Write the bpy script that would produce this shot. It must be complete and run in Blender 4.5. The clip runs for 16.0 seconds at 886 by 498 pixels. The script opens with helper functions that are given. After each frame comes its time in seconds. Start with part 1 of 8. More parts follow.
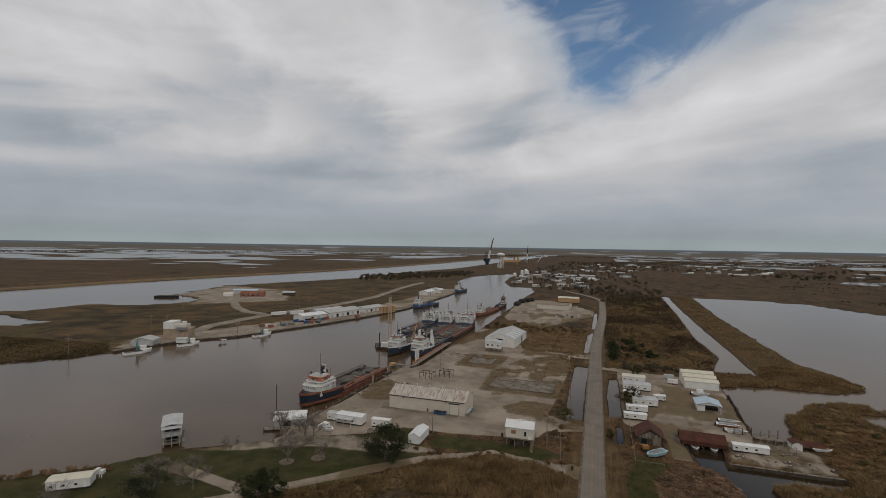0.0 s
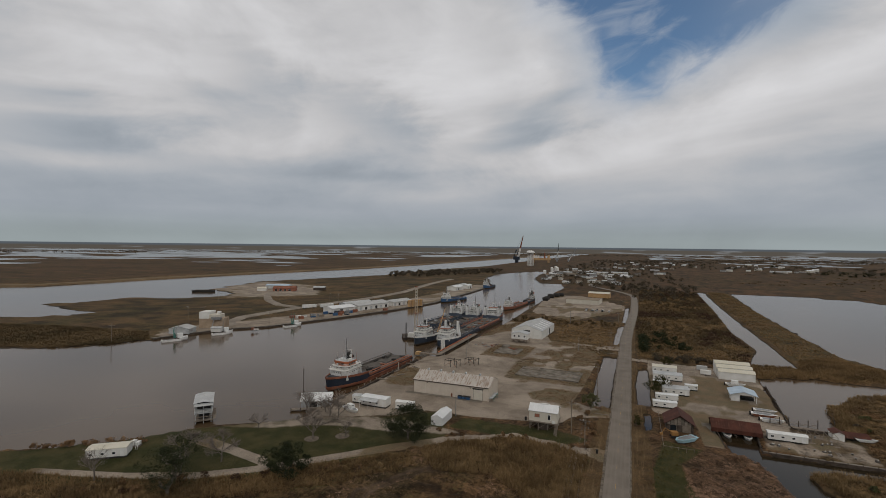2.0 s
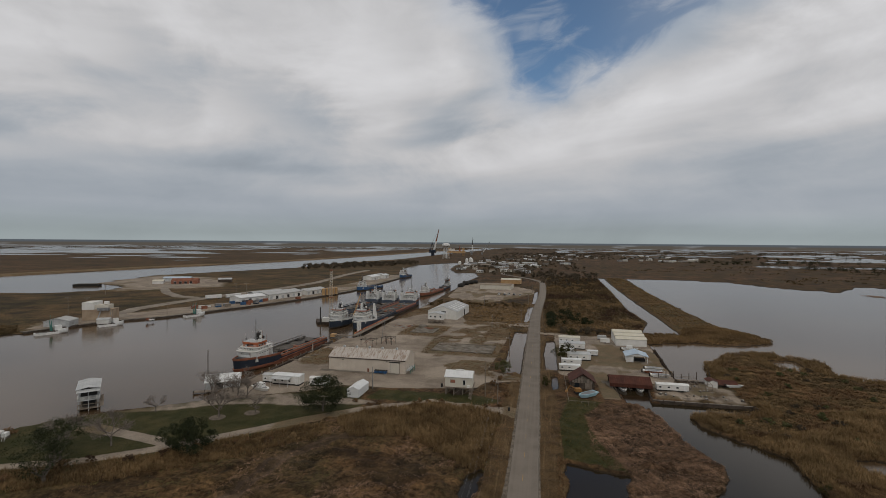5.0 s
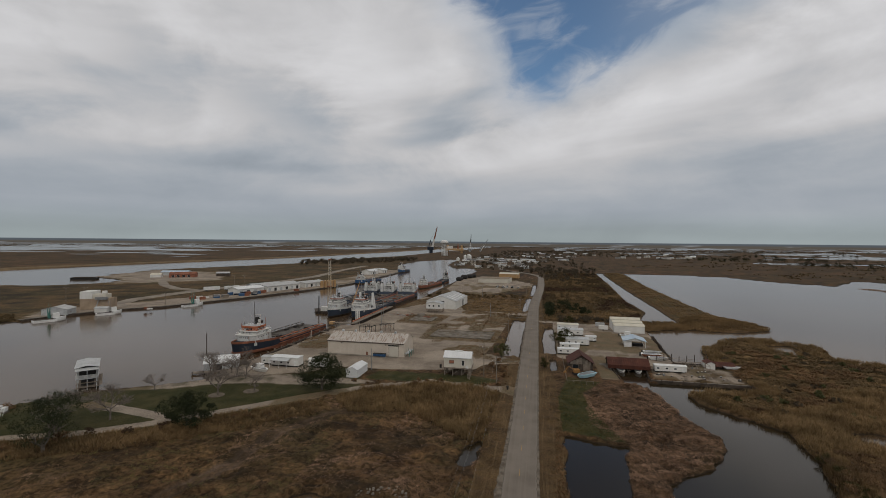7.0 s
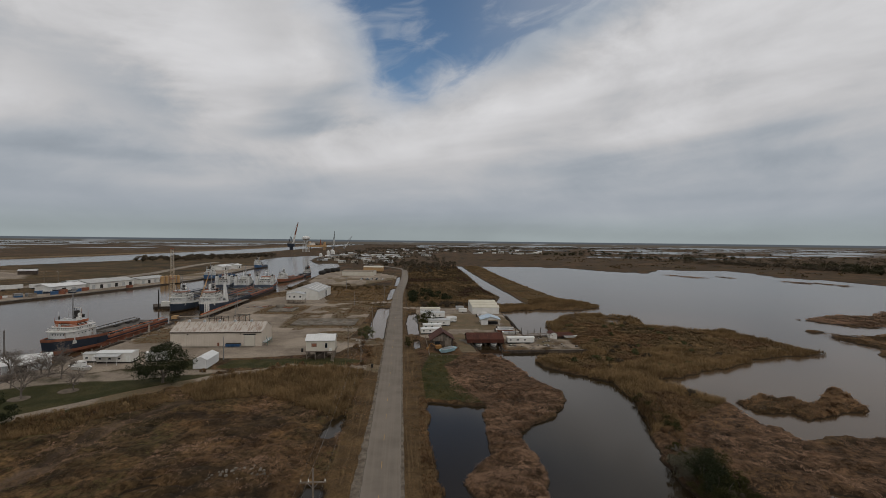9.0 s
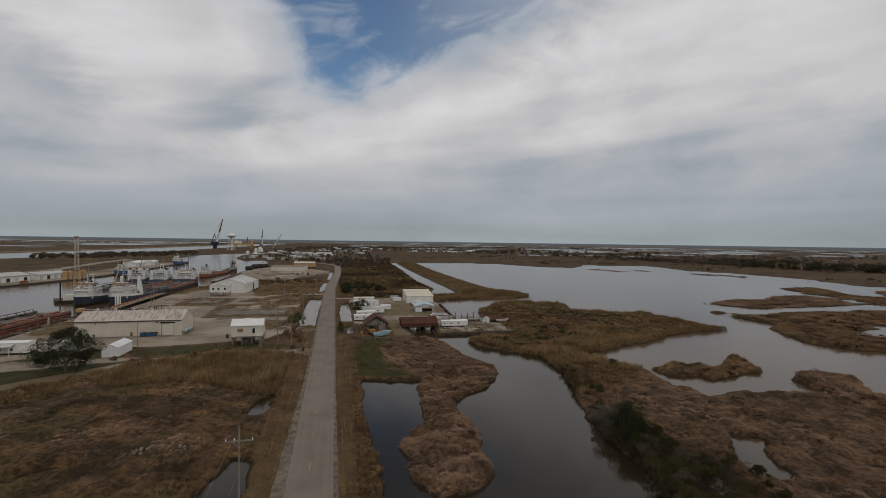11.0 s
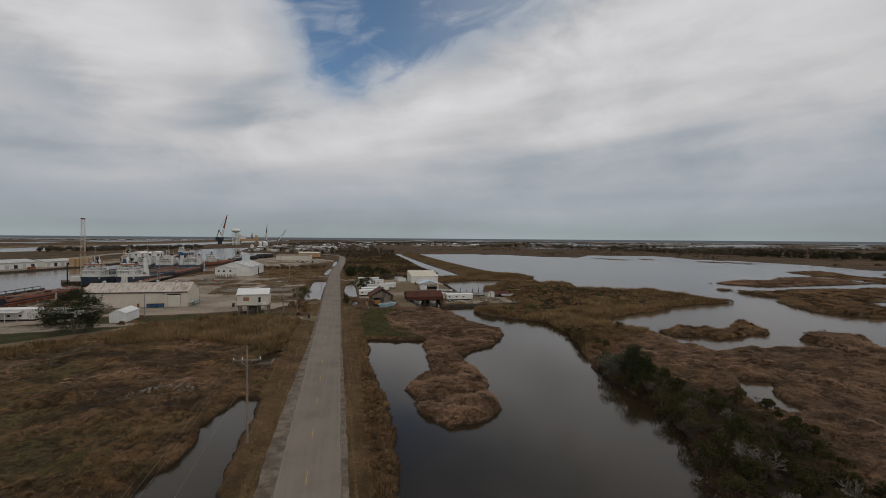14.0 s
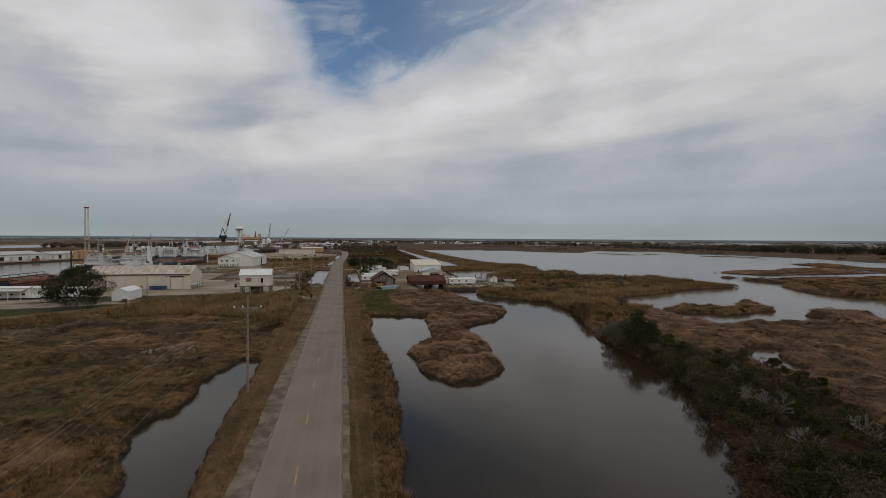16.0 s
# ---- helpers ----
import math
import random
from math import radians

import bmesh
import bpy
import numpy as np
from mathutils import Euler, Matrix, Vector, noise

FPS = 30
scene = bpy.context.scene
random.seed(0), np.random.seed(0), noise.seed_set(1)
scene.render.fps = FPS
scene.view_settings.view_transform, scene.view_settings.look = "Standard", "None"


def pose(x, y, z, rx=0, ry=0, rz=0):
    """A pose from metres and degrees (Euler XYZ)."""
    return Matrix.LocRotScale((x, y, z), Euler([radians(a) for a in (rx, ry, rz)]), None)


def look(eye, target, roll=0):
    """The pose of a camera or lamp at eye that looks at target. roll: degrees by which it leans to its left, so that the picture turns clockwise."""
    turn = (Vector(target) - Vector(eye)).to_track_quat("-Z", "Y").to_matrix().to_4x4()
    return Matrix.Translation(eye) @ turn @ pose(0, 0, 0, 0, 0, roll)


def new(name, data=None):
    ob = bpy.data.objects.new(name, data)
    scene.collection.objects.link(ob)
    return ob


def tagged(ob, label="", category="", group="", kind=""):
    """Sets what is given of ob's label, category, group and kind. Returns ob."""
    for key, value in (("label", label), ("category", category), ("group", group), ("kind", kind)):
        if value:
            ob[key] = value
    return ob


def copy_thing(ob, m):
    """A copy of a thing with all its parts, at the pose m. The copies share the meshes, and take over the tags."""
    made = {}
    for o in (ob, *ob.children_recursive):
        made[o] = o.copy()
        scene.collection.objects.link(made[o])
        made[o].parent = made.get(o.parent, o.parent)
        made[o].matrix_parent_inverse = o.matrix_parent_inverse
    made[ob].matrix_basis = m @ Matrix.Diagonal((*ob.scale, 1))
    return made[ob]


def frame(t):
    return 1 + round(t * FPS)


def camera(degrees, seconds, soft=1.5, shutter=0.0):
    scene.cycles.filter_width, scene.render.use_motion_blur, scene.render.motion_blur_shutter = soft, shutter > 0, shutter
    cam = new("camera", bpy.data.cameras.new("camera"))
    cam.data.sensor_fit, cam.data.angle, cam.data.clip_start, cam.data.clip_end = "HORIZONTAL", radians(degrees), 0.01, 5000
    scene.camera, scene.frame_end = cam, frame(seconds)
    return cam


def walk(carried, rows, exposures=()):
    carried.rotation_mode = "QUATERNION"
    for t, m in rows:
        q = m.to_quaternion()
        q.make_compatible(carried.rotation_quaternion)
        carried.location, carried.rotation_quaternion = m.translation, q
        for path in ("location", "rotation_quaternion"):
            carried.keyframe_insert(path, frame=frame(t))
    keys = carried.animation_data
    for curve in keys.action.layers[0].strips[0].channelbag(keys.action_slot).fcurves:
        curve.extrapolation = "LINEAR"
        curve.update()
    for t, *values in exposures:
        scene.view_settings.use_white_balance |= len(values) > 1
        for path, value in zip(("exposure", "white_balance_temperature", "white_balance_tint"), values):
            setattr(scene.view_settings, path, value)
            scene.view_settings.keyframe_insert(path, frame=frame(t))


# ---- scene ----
cam = camera(86.6, 16.0, soft=0.7)
# seconds, eye x, y, z, yaw, pitch, lean: a drone sinking straight down beside a marsh road
ROWS = [
    (0, 5.28, 0.52, 71.72, 18.25, -0.28, 0.87),
    (0.5, 6.33, 0.87, 70.09, 19.31, -0.24, 0.68),
    (1, 7.09, 1.14, 68.52, 20.16, -0.28, 0.60),
    (1.5, 7.61, 1.32, 66.99, 21.07, -0.29, 0.61),
    (2, 7.96, 1.43, 65.47, 21.89, -0.36, 0.64),
    (2.5, 8.16, 1.49, 63.96, 23.08, -0.54, 0.58),
    (3, 8.26, 1.50, 62.44, 23.45, -0.72, 0.50),
    (3.5, 8.30, 1.48, 60.90, 17.42, -0.79, 0.72),
    (4, 8.28, 1.43, 59.33, 12.14, -0.75, 0.71),
    (6.5, 8.08, 0.99, 51.22, 11.56, -0.87, 0.43),
    (7, 8.07, 0.90, 49.56, 11.50, -0.92, 0.51),
    (7.5, 8.08, 0.81, 47.91, 10.54, -0.96, 0.47),
    (8, 8.10, 0.72, 46.25, 4.87, -1.00, 0.51),
    (8.5, 8.13, 0.65, 44.59, -0.91, -0.97, 0.60),
    (9, 8.17, 0.58, 42.95, -4.92, -0.98, 0.66),
    (9.5, 8.20, 0.52, 41.31, -7.21, -0.95, 0.73),
    (11.8, 8.23, 0.37, 33.84, -14.72, -1.00, 0.74),
    (12, 8.22, 0.37, 33.20, -14.92, -1.08, 0.72),
    (12.5, 8.18, 0.37, 31.58, -15.11, -1.11, 0.65),
    (13, 8.13, 0.39, 29.96, -14.51, -1.16, 0.59),
    (13.5, 8.07, 0.41, 28.33, -12.78, -1.22, 0.50),
    (14, 8.02, 0.46, 26.70, -12.44, -1.26, 0.44),
    (14.5, 8.00, 0.53, 25.07, -12.36, -1.25, 0.46),
    (15, 8.01, 0.61, 23.44, -12.27, -1.25, 0.44),
    (15.5, 8.10, 0.72, 21.82, -12.18, -1.27, 0.41),
    (16, 8.28, 0.86, 20.22, -12.08, -1.29, 0.38),
]
walk(cam, [(t, pose(x, y, z, 90 + pitch, 0, yaw) @ pose(0, 0, 0, 0, 0, lean)) for t, x, y, z, yaw, pitch, lean in ROWS])


# ---- node helpers, world and sun ----
def node(tree, kind, *ins, **props):
    n = tree.nodes.new(kind)
    if "operation" in props:
        n.operation = props["operation"]
    if "data_type" in props:
        n.data_type = props["data_type"]
    if "noise_dimensions" in props:
        n.noise_dimensions = props["noise_dimensions"]
    if "attribute_name" in props:
        n.attribute_name = props["attribute_name"]
    if "feature" in props:
        n.feature = props["feature"]
    for slot, v in ins:
        if hasattr(v, "is_output"):
            tree.links.new(v, n.inputs[slot])
        else:
            n.inputs[slot].default_value = v
    return n


def calc(tree, op, a, b=0.0, c=0.0):
    return node(tree, "ShaderNodeMath", (0, a), (1, b), (2, c), operation=op).outputs[0]


def span(tree, v, lo, hi, a=0.0, b=1.0):
    n = node(tree, "ShaderNodeMapRange", ("Value", v), ("From Min", lo), ("From Max", hi), ("To Min", a), ("To Max", b))
    n.interpolation_type = "SMOOTHSTEP"
    return n.outputs["Result"]


def mixc(tree, fac, a, b):
    n = node(tree, "ShaderNodeMix", data_type="RGBA")
    for slot, v in ((0, fac), (6, a), (7, b)):
        if hasattr(v, "is_output"):
            tree.links.new(v, n.inputs[slot])
        else:
            n.inputs[slot].default_value = v if slot == 0 else (*v, 1)
    return n.outputs[2]


def fbm(tree, where, scale, detail=4.0, rough=0.55, warp=0.0, dims="3D"):
    return node(tree, "ShaderNodeTexNoise", ("Vector", where), ("Scale", scale), ("Detail", detail), ("Roughness", rough), ("Distortion", warp), noise_dimensions=dims).outputs[0]


SUN_EL, SUN_AZ = radians(42), radians(150)   # behind thin cloud, high over the camera's right shoulder
world = bpy.data.worlds.new("overcast_sky")
scene.world = world
world.use_nodes = True
wt = world.node_tree
wt.nodes.clear()
sky = node(wt, "ShaderNodeTexSky")
sky.sky_type, sky.sun_disc, sky.sun_elevation, sky.sun_rotation = "NISHITA", False, SUN_EL, SUN_AZ
sky.air_density, sky.dust_density, sky.ozone_density = 1.1, 0.6, 2.0
way = node(wt, "ShaderNodeTexCoord").outputs["Generated"]
xyz = node(wt, "ShaderNodeSeparateXYZ", (0, way)).outputs
azim = calc(wt, "MULTIPLY", calc(wt, "ARCTAN2", xyz[0], xyz[1]), 57.29578)
elev = calc(wt, "MULTIPLY", calc(wt, "ARCSINE", xyz[2]), 57.29578)
# a ragged cloud layer, drawn in degrees of azimuth and height
dome = node(wt, "ShaderNodeCombineXYZ", (0, calc(wt, "MULTIPLY", azim, 0.05)), (1, calc(wt, "MULTIPLY", elev, 0.095)), (2, 0.3)).outputs[0]
slant = node(wt, "ShaderNodeCombineXYZ", (0, calc(wt, "ADD", calc(wt, "MULTIPLY", azim, 0.030), calc(wt, "MULTIPLY", elev, 0.03))), (1, calc(wt, "SUBTRACT", calc(wt, "MULTIPLY", elev, 0.20), calc(wt, "MULTIPLY", azim, 0.028))), (2, 2.3)).outputs[0]
puff = fbm(wt, dome, 1.4, 6.0, 0.57, 0.35)
streak = fbm(wt, slant, 1.5, 3.0, 0.45, 0.3)
ragged = calc(wt, "SUBTRACT", fbm(wt, dome, 2.4, 6.0, 0.58, 0.4), 0.5)
band_at = node(wt, "ShaderNodeCombineXYZ", (0, calc(wt, "MULTIPLY", azim, 0.03)), (1, calc(wt, "MULTIPLY", elev, 0.45)), (2, 1.7)).outputs[0]
bands = fbm(wt, band_at, 0.8, 2.0, 0.4, 0.3)
az_w = calc(wt, "ADD", azim, calc(wt, "MULTIPLY", calc(wt, "SUBTRACT", puff, 0.5), 22.0))
el_w = calc(wt, "ADD", elev, calc(wt, "MULTIPLY", calc(wt, "SUBTRACT", streak, 0.5), 7.0))


def gap(az, el, ra, re, turn, a=None, e=None):
    """How far a way lies from the middle of a patch of sky, 1 at its rim."""
    c, s = math.cos(radians(turn)), math.sin(radians(turn))
    da, de = calc(wt, "SUBTRACT", a or azim, az), calc(wt, "SUBTRACT", e or elev, el)
    u = calc(wt, "DIVIDE", calc(wt, "ADD", calc(wt, "MULTIPLY", da, c), calc(wt, "MULTIPLY", de, s)), ra)
    v = calc(wt, "DIVIDE", calc(wt, "SUBTRACT", calc(wt, "MULTIPLY", de, c), calc(wt, "MULTIPLY", da, s)), re)
    return calc(wt, "SQRT", calc(wt, "ADD", calc(wt, "MULTIPLY", u, u), calc(wt, "MULTIPLY", v, v)))


# thicker and thinner parts of the overcast: azimuth, height, half-widths, slant, brightness
thick = span(wt, elev, 0.0, 14.0, 0.335, 0.50)
for az, el, ra, re, turn, more in ((-36, 21, 30, 10, 0, 0.07), (9, 14.5, 20, 4.5, 17, 0.13), (40, 20, 24, 9, 6, 0.13), (-58, 8.0, 12, 1.8, 0, 0.07), (-22, 19, 9, 7, 0, 0.07),
                                   (-57, 11.5, 11, 3.5, 0, -0.13), (-12, 13.5, 8, 3.2, 10, -0.13), (42, 9.5, 22, 2.6, 4, -0.05), (-33, 8.0, 24, 1.7, 0, -0.06), (20, 8.6, 14, 1.8, 0, -0.05), (-44, 15, 12, 3, -10, -0.05), (-42, 18.5, 7, 3, -15, -0.10), (-30, 15, 8, 3.2, -20, -0.09), (21, 23, 11, 6, 14, -0.17), (-12, 8.5, 16, 4, 0, 0.05)):
    thick = calc(wt, "ADD", thick, calc(wt, "MULTIPLY", span(wt, gap(az, el, ra, re, turn, az_w, el_w), 1.25, 0.1), more))
wild = span(wt, elev, 1.5, 12.0, 0.25, 1.0)
thick = calc(wt, "ADD", thick, calc(wt, "MULTIPLY", calc(wt, "MULTIPLY", calc(wt, "SUBTRACT", puff, 0.5), 0.42), wild))
thick = calc(wt, "ADD", thick, calc(wt, "MULTIPLY", calc(wt, "MULTIPLY", calc(wt, "SUBTRACT", streak, 0.5), 0.17), wild))
thick = calc(wt, "ADD", thick, calc(wt, "MULTIPLY", calc(wt, "MULTIPLY", calc(wt, "SUBTRACT", bands, 0.5), 0.13), span(wt, elev, 13.0, 5.0)))
thick = calc(wt, "MINIMUM", calc(wt, "MAXIMUM", thick, 0.26), 0.68)
tint = mixc(wt, span(wt, thick, 0.32, 0.54), (0.90, 1.0, 1.12), (1.0, 0.995, 1.015))
tint = mixc(wt, span(wt, elev, 4.0, 0.5), tint, (0.88, 1.0, 1.03))
tint = mixc(wt, span(wt, elev, 29.0, 48.0), tint, (1.06, 1.0, 0.93))
cloud = node(wt, "ShaderNodeVectorMath", (0, tint), (1, node(wt, "ShaderNodeCombineXYZ", (0, thick), (1, thick), (2, thick)).outputs[0]), operation="MULTIPLY").outputs[0]
# a wedge of clear sky between two banks: a firm edge to the west, torn veils to the east
az_r = calc(wt, "ADD", azim, calc(wt, "MULTIPLY", ragged, 9.0))
el_r = calc(wt, "ADD", elev, calc(wt, "MULTIPLY", ragged, -5.0))
west = calc(wt, "ADD", az_r, calc(wt, "ADD", calc(wt, "MULTIPLY", calc(wt, "MINIMUM", calc(wt, "SUBTRACT", elev, 15.4), 12.0), 0.72), 0.9))
east = calc(wt, "SUBTRACT", calc(wt, "SUBTRACT", el_r, 16.0), calc(wt, "MULTIPLY", azim, 0.36))
wisp_at = node(wt, "ShaderNodeCombineXYZ", (0, calc(wt, "ADD", calc(wt, "MULTIPLY", azim, 0.06), calc(wt, "MULTIPLY", elev, 0.04))), (1, calc(wt, "SUBTRACT", calc(wt, "MULTIPLY", elev, 0.17), calc(wt, "MULTIPLY", azim, 0.055))), (2, 5.1)).outputs[0]
wisp = fbm(wt, wisp_at, 1.7, 5.0, 0.55, 0.9)
clear = calc(wt, "MULTIPLY", span(wt, west, -1.2, 2.6), span(wt, calc(wt, "ADD", east, calc(wt, "MULTIPLY", calc(wt, "SUBTRACT", wisp, 0.5), -6.0)), -1.0, 3.4))
veil = calc(wt, "ADD", calc(wt, "MULTIPLY", span(wt, azim, 3.0, 26.0), 0.55), calc(wt, "MULTIPLY", span(wt, wisp, 0.46, 0.74), 0.42))
clear = calc(wt, "MULTIPLY", calc(wt, "MULTIPLY", clear, calc(wt, "SUBTRACT", 1.0, calc(wt, "MINIMUM", veil, 1.0))), calc(wt, "MULTIPLY", span(wt, elev, 40.0, 30.0), span(wt, azim, 34.0, 20.0)))
fringe = calc(wt, "MULTIPLY", calc(wt, "MULTIPLY", span(wt, west, -7.0, 1.0), span(wt, east, -3.5, 1.5)), span(wt, azim, 36.0, 20.0))
cloud = mixc(wt, calc(wt, "MULTIPLY", fringe, 0.36), cloud, (0.36, 0.43, 0.53))
blue = node(wt, "ShaderNodeVectorMath", (0, sky.outputs[0]), (1, (0.056, 0.068, 0.075)), operation="MULTIPLY").outputs[0]
above = mixc(wt, calc(wt, "MULTIPLY", clear, 0.96), cloud, blue)
# below the horizon: painted far land, with distance haze put in as blue
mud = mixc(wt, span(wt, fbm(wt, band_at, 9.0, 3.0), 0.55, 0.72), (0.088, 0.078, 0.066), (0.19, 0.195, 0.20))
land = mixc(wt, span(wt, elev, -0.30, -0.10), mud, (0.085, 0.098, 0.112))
skyline = node(wt, "ShaderNodeMapRange", ("Value", elev), ("From Min", -0.03), ("From Max", 0.03))
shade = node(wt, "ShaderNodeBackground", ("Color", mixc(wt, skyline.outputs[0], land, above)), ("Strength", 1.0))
wt.links.new(shade.outputs[0], node(wt, "ShaderNodeOutputWorld").inputs[0])

lamp = bpy.data.lights.new("sun", "SUN")
lamp.energy, lamp.angle, lamp.color = 0.5, radians(20), (1.0, 0.95, 0.88)
sun = new("sun", lamp)
sun.matrix_world = look((math.sin(SUN_AZ) * 100, math.cos(SUN_AZ) * 100, math.tan(SUN_EL) * 100), (0, 0, 0))
scene.view_settings.exposure = 0.0


# ---- materials ----
def stuff(name, a, b, grain=3.0, rough=0.7, bump=0.15, metal=0.0, fine=0.25, place="Object", islands=0.0, spec=0.3):
    """A weathered surface: two colours in patches, grain over them and a fine relief."""
    m = bpy.data.materials.new(name)
    m.use_nodes = True
    t = m.node_tree
    p = t.nodes["Principled BSDF"]
    where = node(t, "ShaderNodeTexCoord").outputs["Object"] if place == "Object" else node(t, "ShaderNodeNewGeometry").outputs["Position"]
    large, small = fbm(t, where, grain * 0.25, 3.0), fbm(t, where, grain * 3.0, 4.0, 0.65)
    fac = span(t, large, 0.3, 0.7)
    if islands:
        isle = node(t, "ShaderNodeNewGeometry").outputs["Random Per Island"]
        fac = calc(t, "ADD", calc(t, "MULTIPLY", fac, 1 - islands), calc(t, "MULTIPLY", isle, islands))
    base = mixc(t, fac, a, b)
    worn = calc(t, "ADD", calc(t, "MULTIPLY", calc(t, "SUBTRACT", small, 0.5), 2 * fine), 1.0)
    base = node(t, "ShaderNodeVectorMath", (0, base), (1, node(t, "ShaderNodeCombineXYZ", (0, worn), (1, worn), (2, worn)).outputs[0]), operation="MULTIPLY").outputs[0]
    t.links.new(base, p.inputs["Base Color"])
    p.inputs["Roughness"].default_value, p.inputs["Metallic"].default_value, p.inputs["Specular IOR Level"].default_value = rough, metal, spec
    if bump:
        t.links.new(node(t, "ShaderNodeBump", ("Strength", bump), ("Distance", 0.05), ("Height", small)).outputs[0], p.inputs["Normal"])
    return m


def sheet(name, a, b, rust=(0.16, 0.075, 0.04), amount=0.3, pitch=0.9, axis=0, rough=0.5):
    """Ribbed sheet metal, with rust running down from the ribs. axis: the way along which the ribs follow one another."""
    m = stuff(name, a, b, 1.2, rough, 0.0, 0.1)
    t = m.node_tree
    p = t.nodes["Principled BSDF"]
    where = node(t, "ShaderNodeTexCoord").outputs["Object"]
    along = node(t, "ShaderNodeSeparateXYZ", (0, where)).outputs[axis]
    rib = calc(t, "PINGPONG", along, pitch / 2)
    squash = [0.35, 0.35, 0.35]
    squash[axis] = 2.2
    spots = fbm(t, node(t, "ShaderNodeVectorMath", (0, where), (1, squash), operation="MULTIPLY").outputs[0], 1.0, 5.0, 0.6)
    rusty = span(t, spots, 0.72 - 0.42 * amount, 0.86 - 0.36 * amount)
    old = p.inputs["Base Color"].links[0].from_socket
    t.links.new(mixc(t, calc(t, "MULTIPLY", rusty, 0.9), old, rust), p.inputs["Base Color"])
    t.links.new(node(t, "ShaderNodeBump", ("Strength", 0.6), ("Distance", 0.06), ("Height", span(t, rib, 0.0, pitch * 0.2))).outputs[0], p.inputs["Normal"])
    return m


def plain(name, c, rough=0.6, metal=0.0):
    return stuff(name, tuple(v * 0.88 for v in c), tuple(min(1, v * 1.06) for v in c), 1.5, rough, 0.06, metal, 0.12)


def water_material():
    m = bpy.data.materials.new("murky_water")
    m.use_nodes = True
    t = m.node_tree
    p = t.nodes["Principled BSDF"]
    where = node(t, "ShaderNodeNewGeometry").outputs["Position"]
    silt = fbm(t, where, 0.012, 4.0, 0.5, 0.5)
    p.inputs["IOR"].default_value, p.inputs["Specular IOR Level"].default_value = 1.33, 0.34
    at = node(t, "ShaderNodeSeparateXYZ", (0, where)).outputs
    sheltered = calc(t, "MULTIPLY", calc(t, "MULTIPLY", span(t, at[0], -40.0, -20.0), span(t, at[0], 90.0, 72.0)), span(t, at[1], 205.0, 185.0))
    silty = mixc(t, span(t, silt, 0.35, 0.65), (0.072, 0.047, 0.026), (0.096, 0.064, 0.037))
    t.links.new(mixc(t, sheltered, silty, (0.026, 0.019, 0.010)), p.inputs["Base Color"])
    t.links.new(calc(t, "SUBTRACT", 0.14, calc(t, "MULTIPLY", sheltered, 0.05)), p.inputs["Roughness"])
    calm = span(t, fbm(t, where, 0.02, 3.0), 0.4, 0.65)
    ripple = fbm(t, node(t, "ShaderNodeVectorMath", (0, where), (1, (1.0, 0.45, 1.0)), operation="MULTIPLY").outputs[0], 1.4, 3.0, 0.6)
    t.links.new(node(t, "ShaderNodeBump", ("Strength", calc(t, "MULTIPLY", calc(t, "ADD", calc(t, "MULTIPLY", calm, 0.02), 0.006), sheltered)), ("Distance", 0.3), ("Height", ripple)).outputs[0], p.inputs["Normal"])
    return m


WATER = water_material()
WHITE = plain("white_paint", (0.74, 0.74, 0.72), 0.5)
OFFWHITE = stuff("dirty_white_paint", (0.62, 0.61, 0.57), (0.72, 0.71, 0.68), 1.0, 0.55, 0.08, 0, 0.16)
CREAM = stuff("cream_siding", (0.55, 0.51, 0.43), (0.62, 0.58, 0.50), 0.8, 0.6, 0.06, 0, 0.1)
CREAM_SHEET = sheet("cream_sheet_roof", (0.60, 0.56, 0.45), (0.66, 0.62, 0.52), amount=0.12)
WALL_SHEET = sheet("beige_sheet_wall", (0.56, 0.49, 0.41), (0.62, 0.55, 0.47), amount=0.08, pitch=0.6)
RUSTY_ROOF = sheet("rust_streaked_sheet_roof", (0.44, 0.40, 0.355), (0.54, 0.50, 0.45), (0.26, 0.175, 0.125), amount=0.62, pitch=1.0)
RED_RUST = sheet("red_rusted_sheet", (0.058, 0.021, 0.014), (0.095, 0.032, 0.020), (0.17, 0.085, 0.055), amount=0.34, pitch=0.8, rough=0.8)
WHITE_SHEET = sheet("white_sheet_metal", (0.68, 0.69, 0.69), (0.76, 0.77, 0.77), amount=0.08)
WHITE_SHEET_Y = sheet("white_sheet_metal_roof", (0.68, 0.69, 0.69), (0.76, 0.77, 0.77), amount=0.06, axis=1)
GREY_SHEET = sheet("grey_sheet_metal", (0.40, 0.41, 0.41), (0.52, 0.53, 0.53), amount=0.25)
LIGHT_SHEET = sheet("light_grey_sheet_roof", (0.38, 0.38, 0.37), (0.48, 0.48, 0.47), amount=0.12, axis=1)
BLUE_SHEET = sheet("pale_blue_sheet_roof", (0.40, 0.50, 0.60), (0.50, 0.60, 0.68), amount=0.05)
SHIP_WHITE = sheet("rust_streaked_ship_paint", (0.44, 0.44, 0.42), (0.66, 0.66, 0.64), (0.24, 0.14, 0.09), amount=0.42, pitch=2.4)
STRAW = stuff("pale_straw_reed", (0.130, 0.086, 0.038), (0.330, 0.222, 0.108), 0.3, 0.85, 0.0, 0, 0.7, "World", 0.35)
GLASS = plain("dark_window_glass", (0.02, 0.024, 0.028), 0.08)
DARK = plain("dark_underside", (0.03, 0.028, 0.026), 0.8)
TIMBER = stuff("weathered_timber", (0.16, 0.13, 0.10), (0.25, 0.21, 0.17), 3.0, 0.85, 0.3)
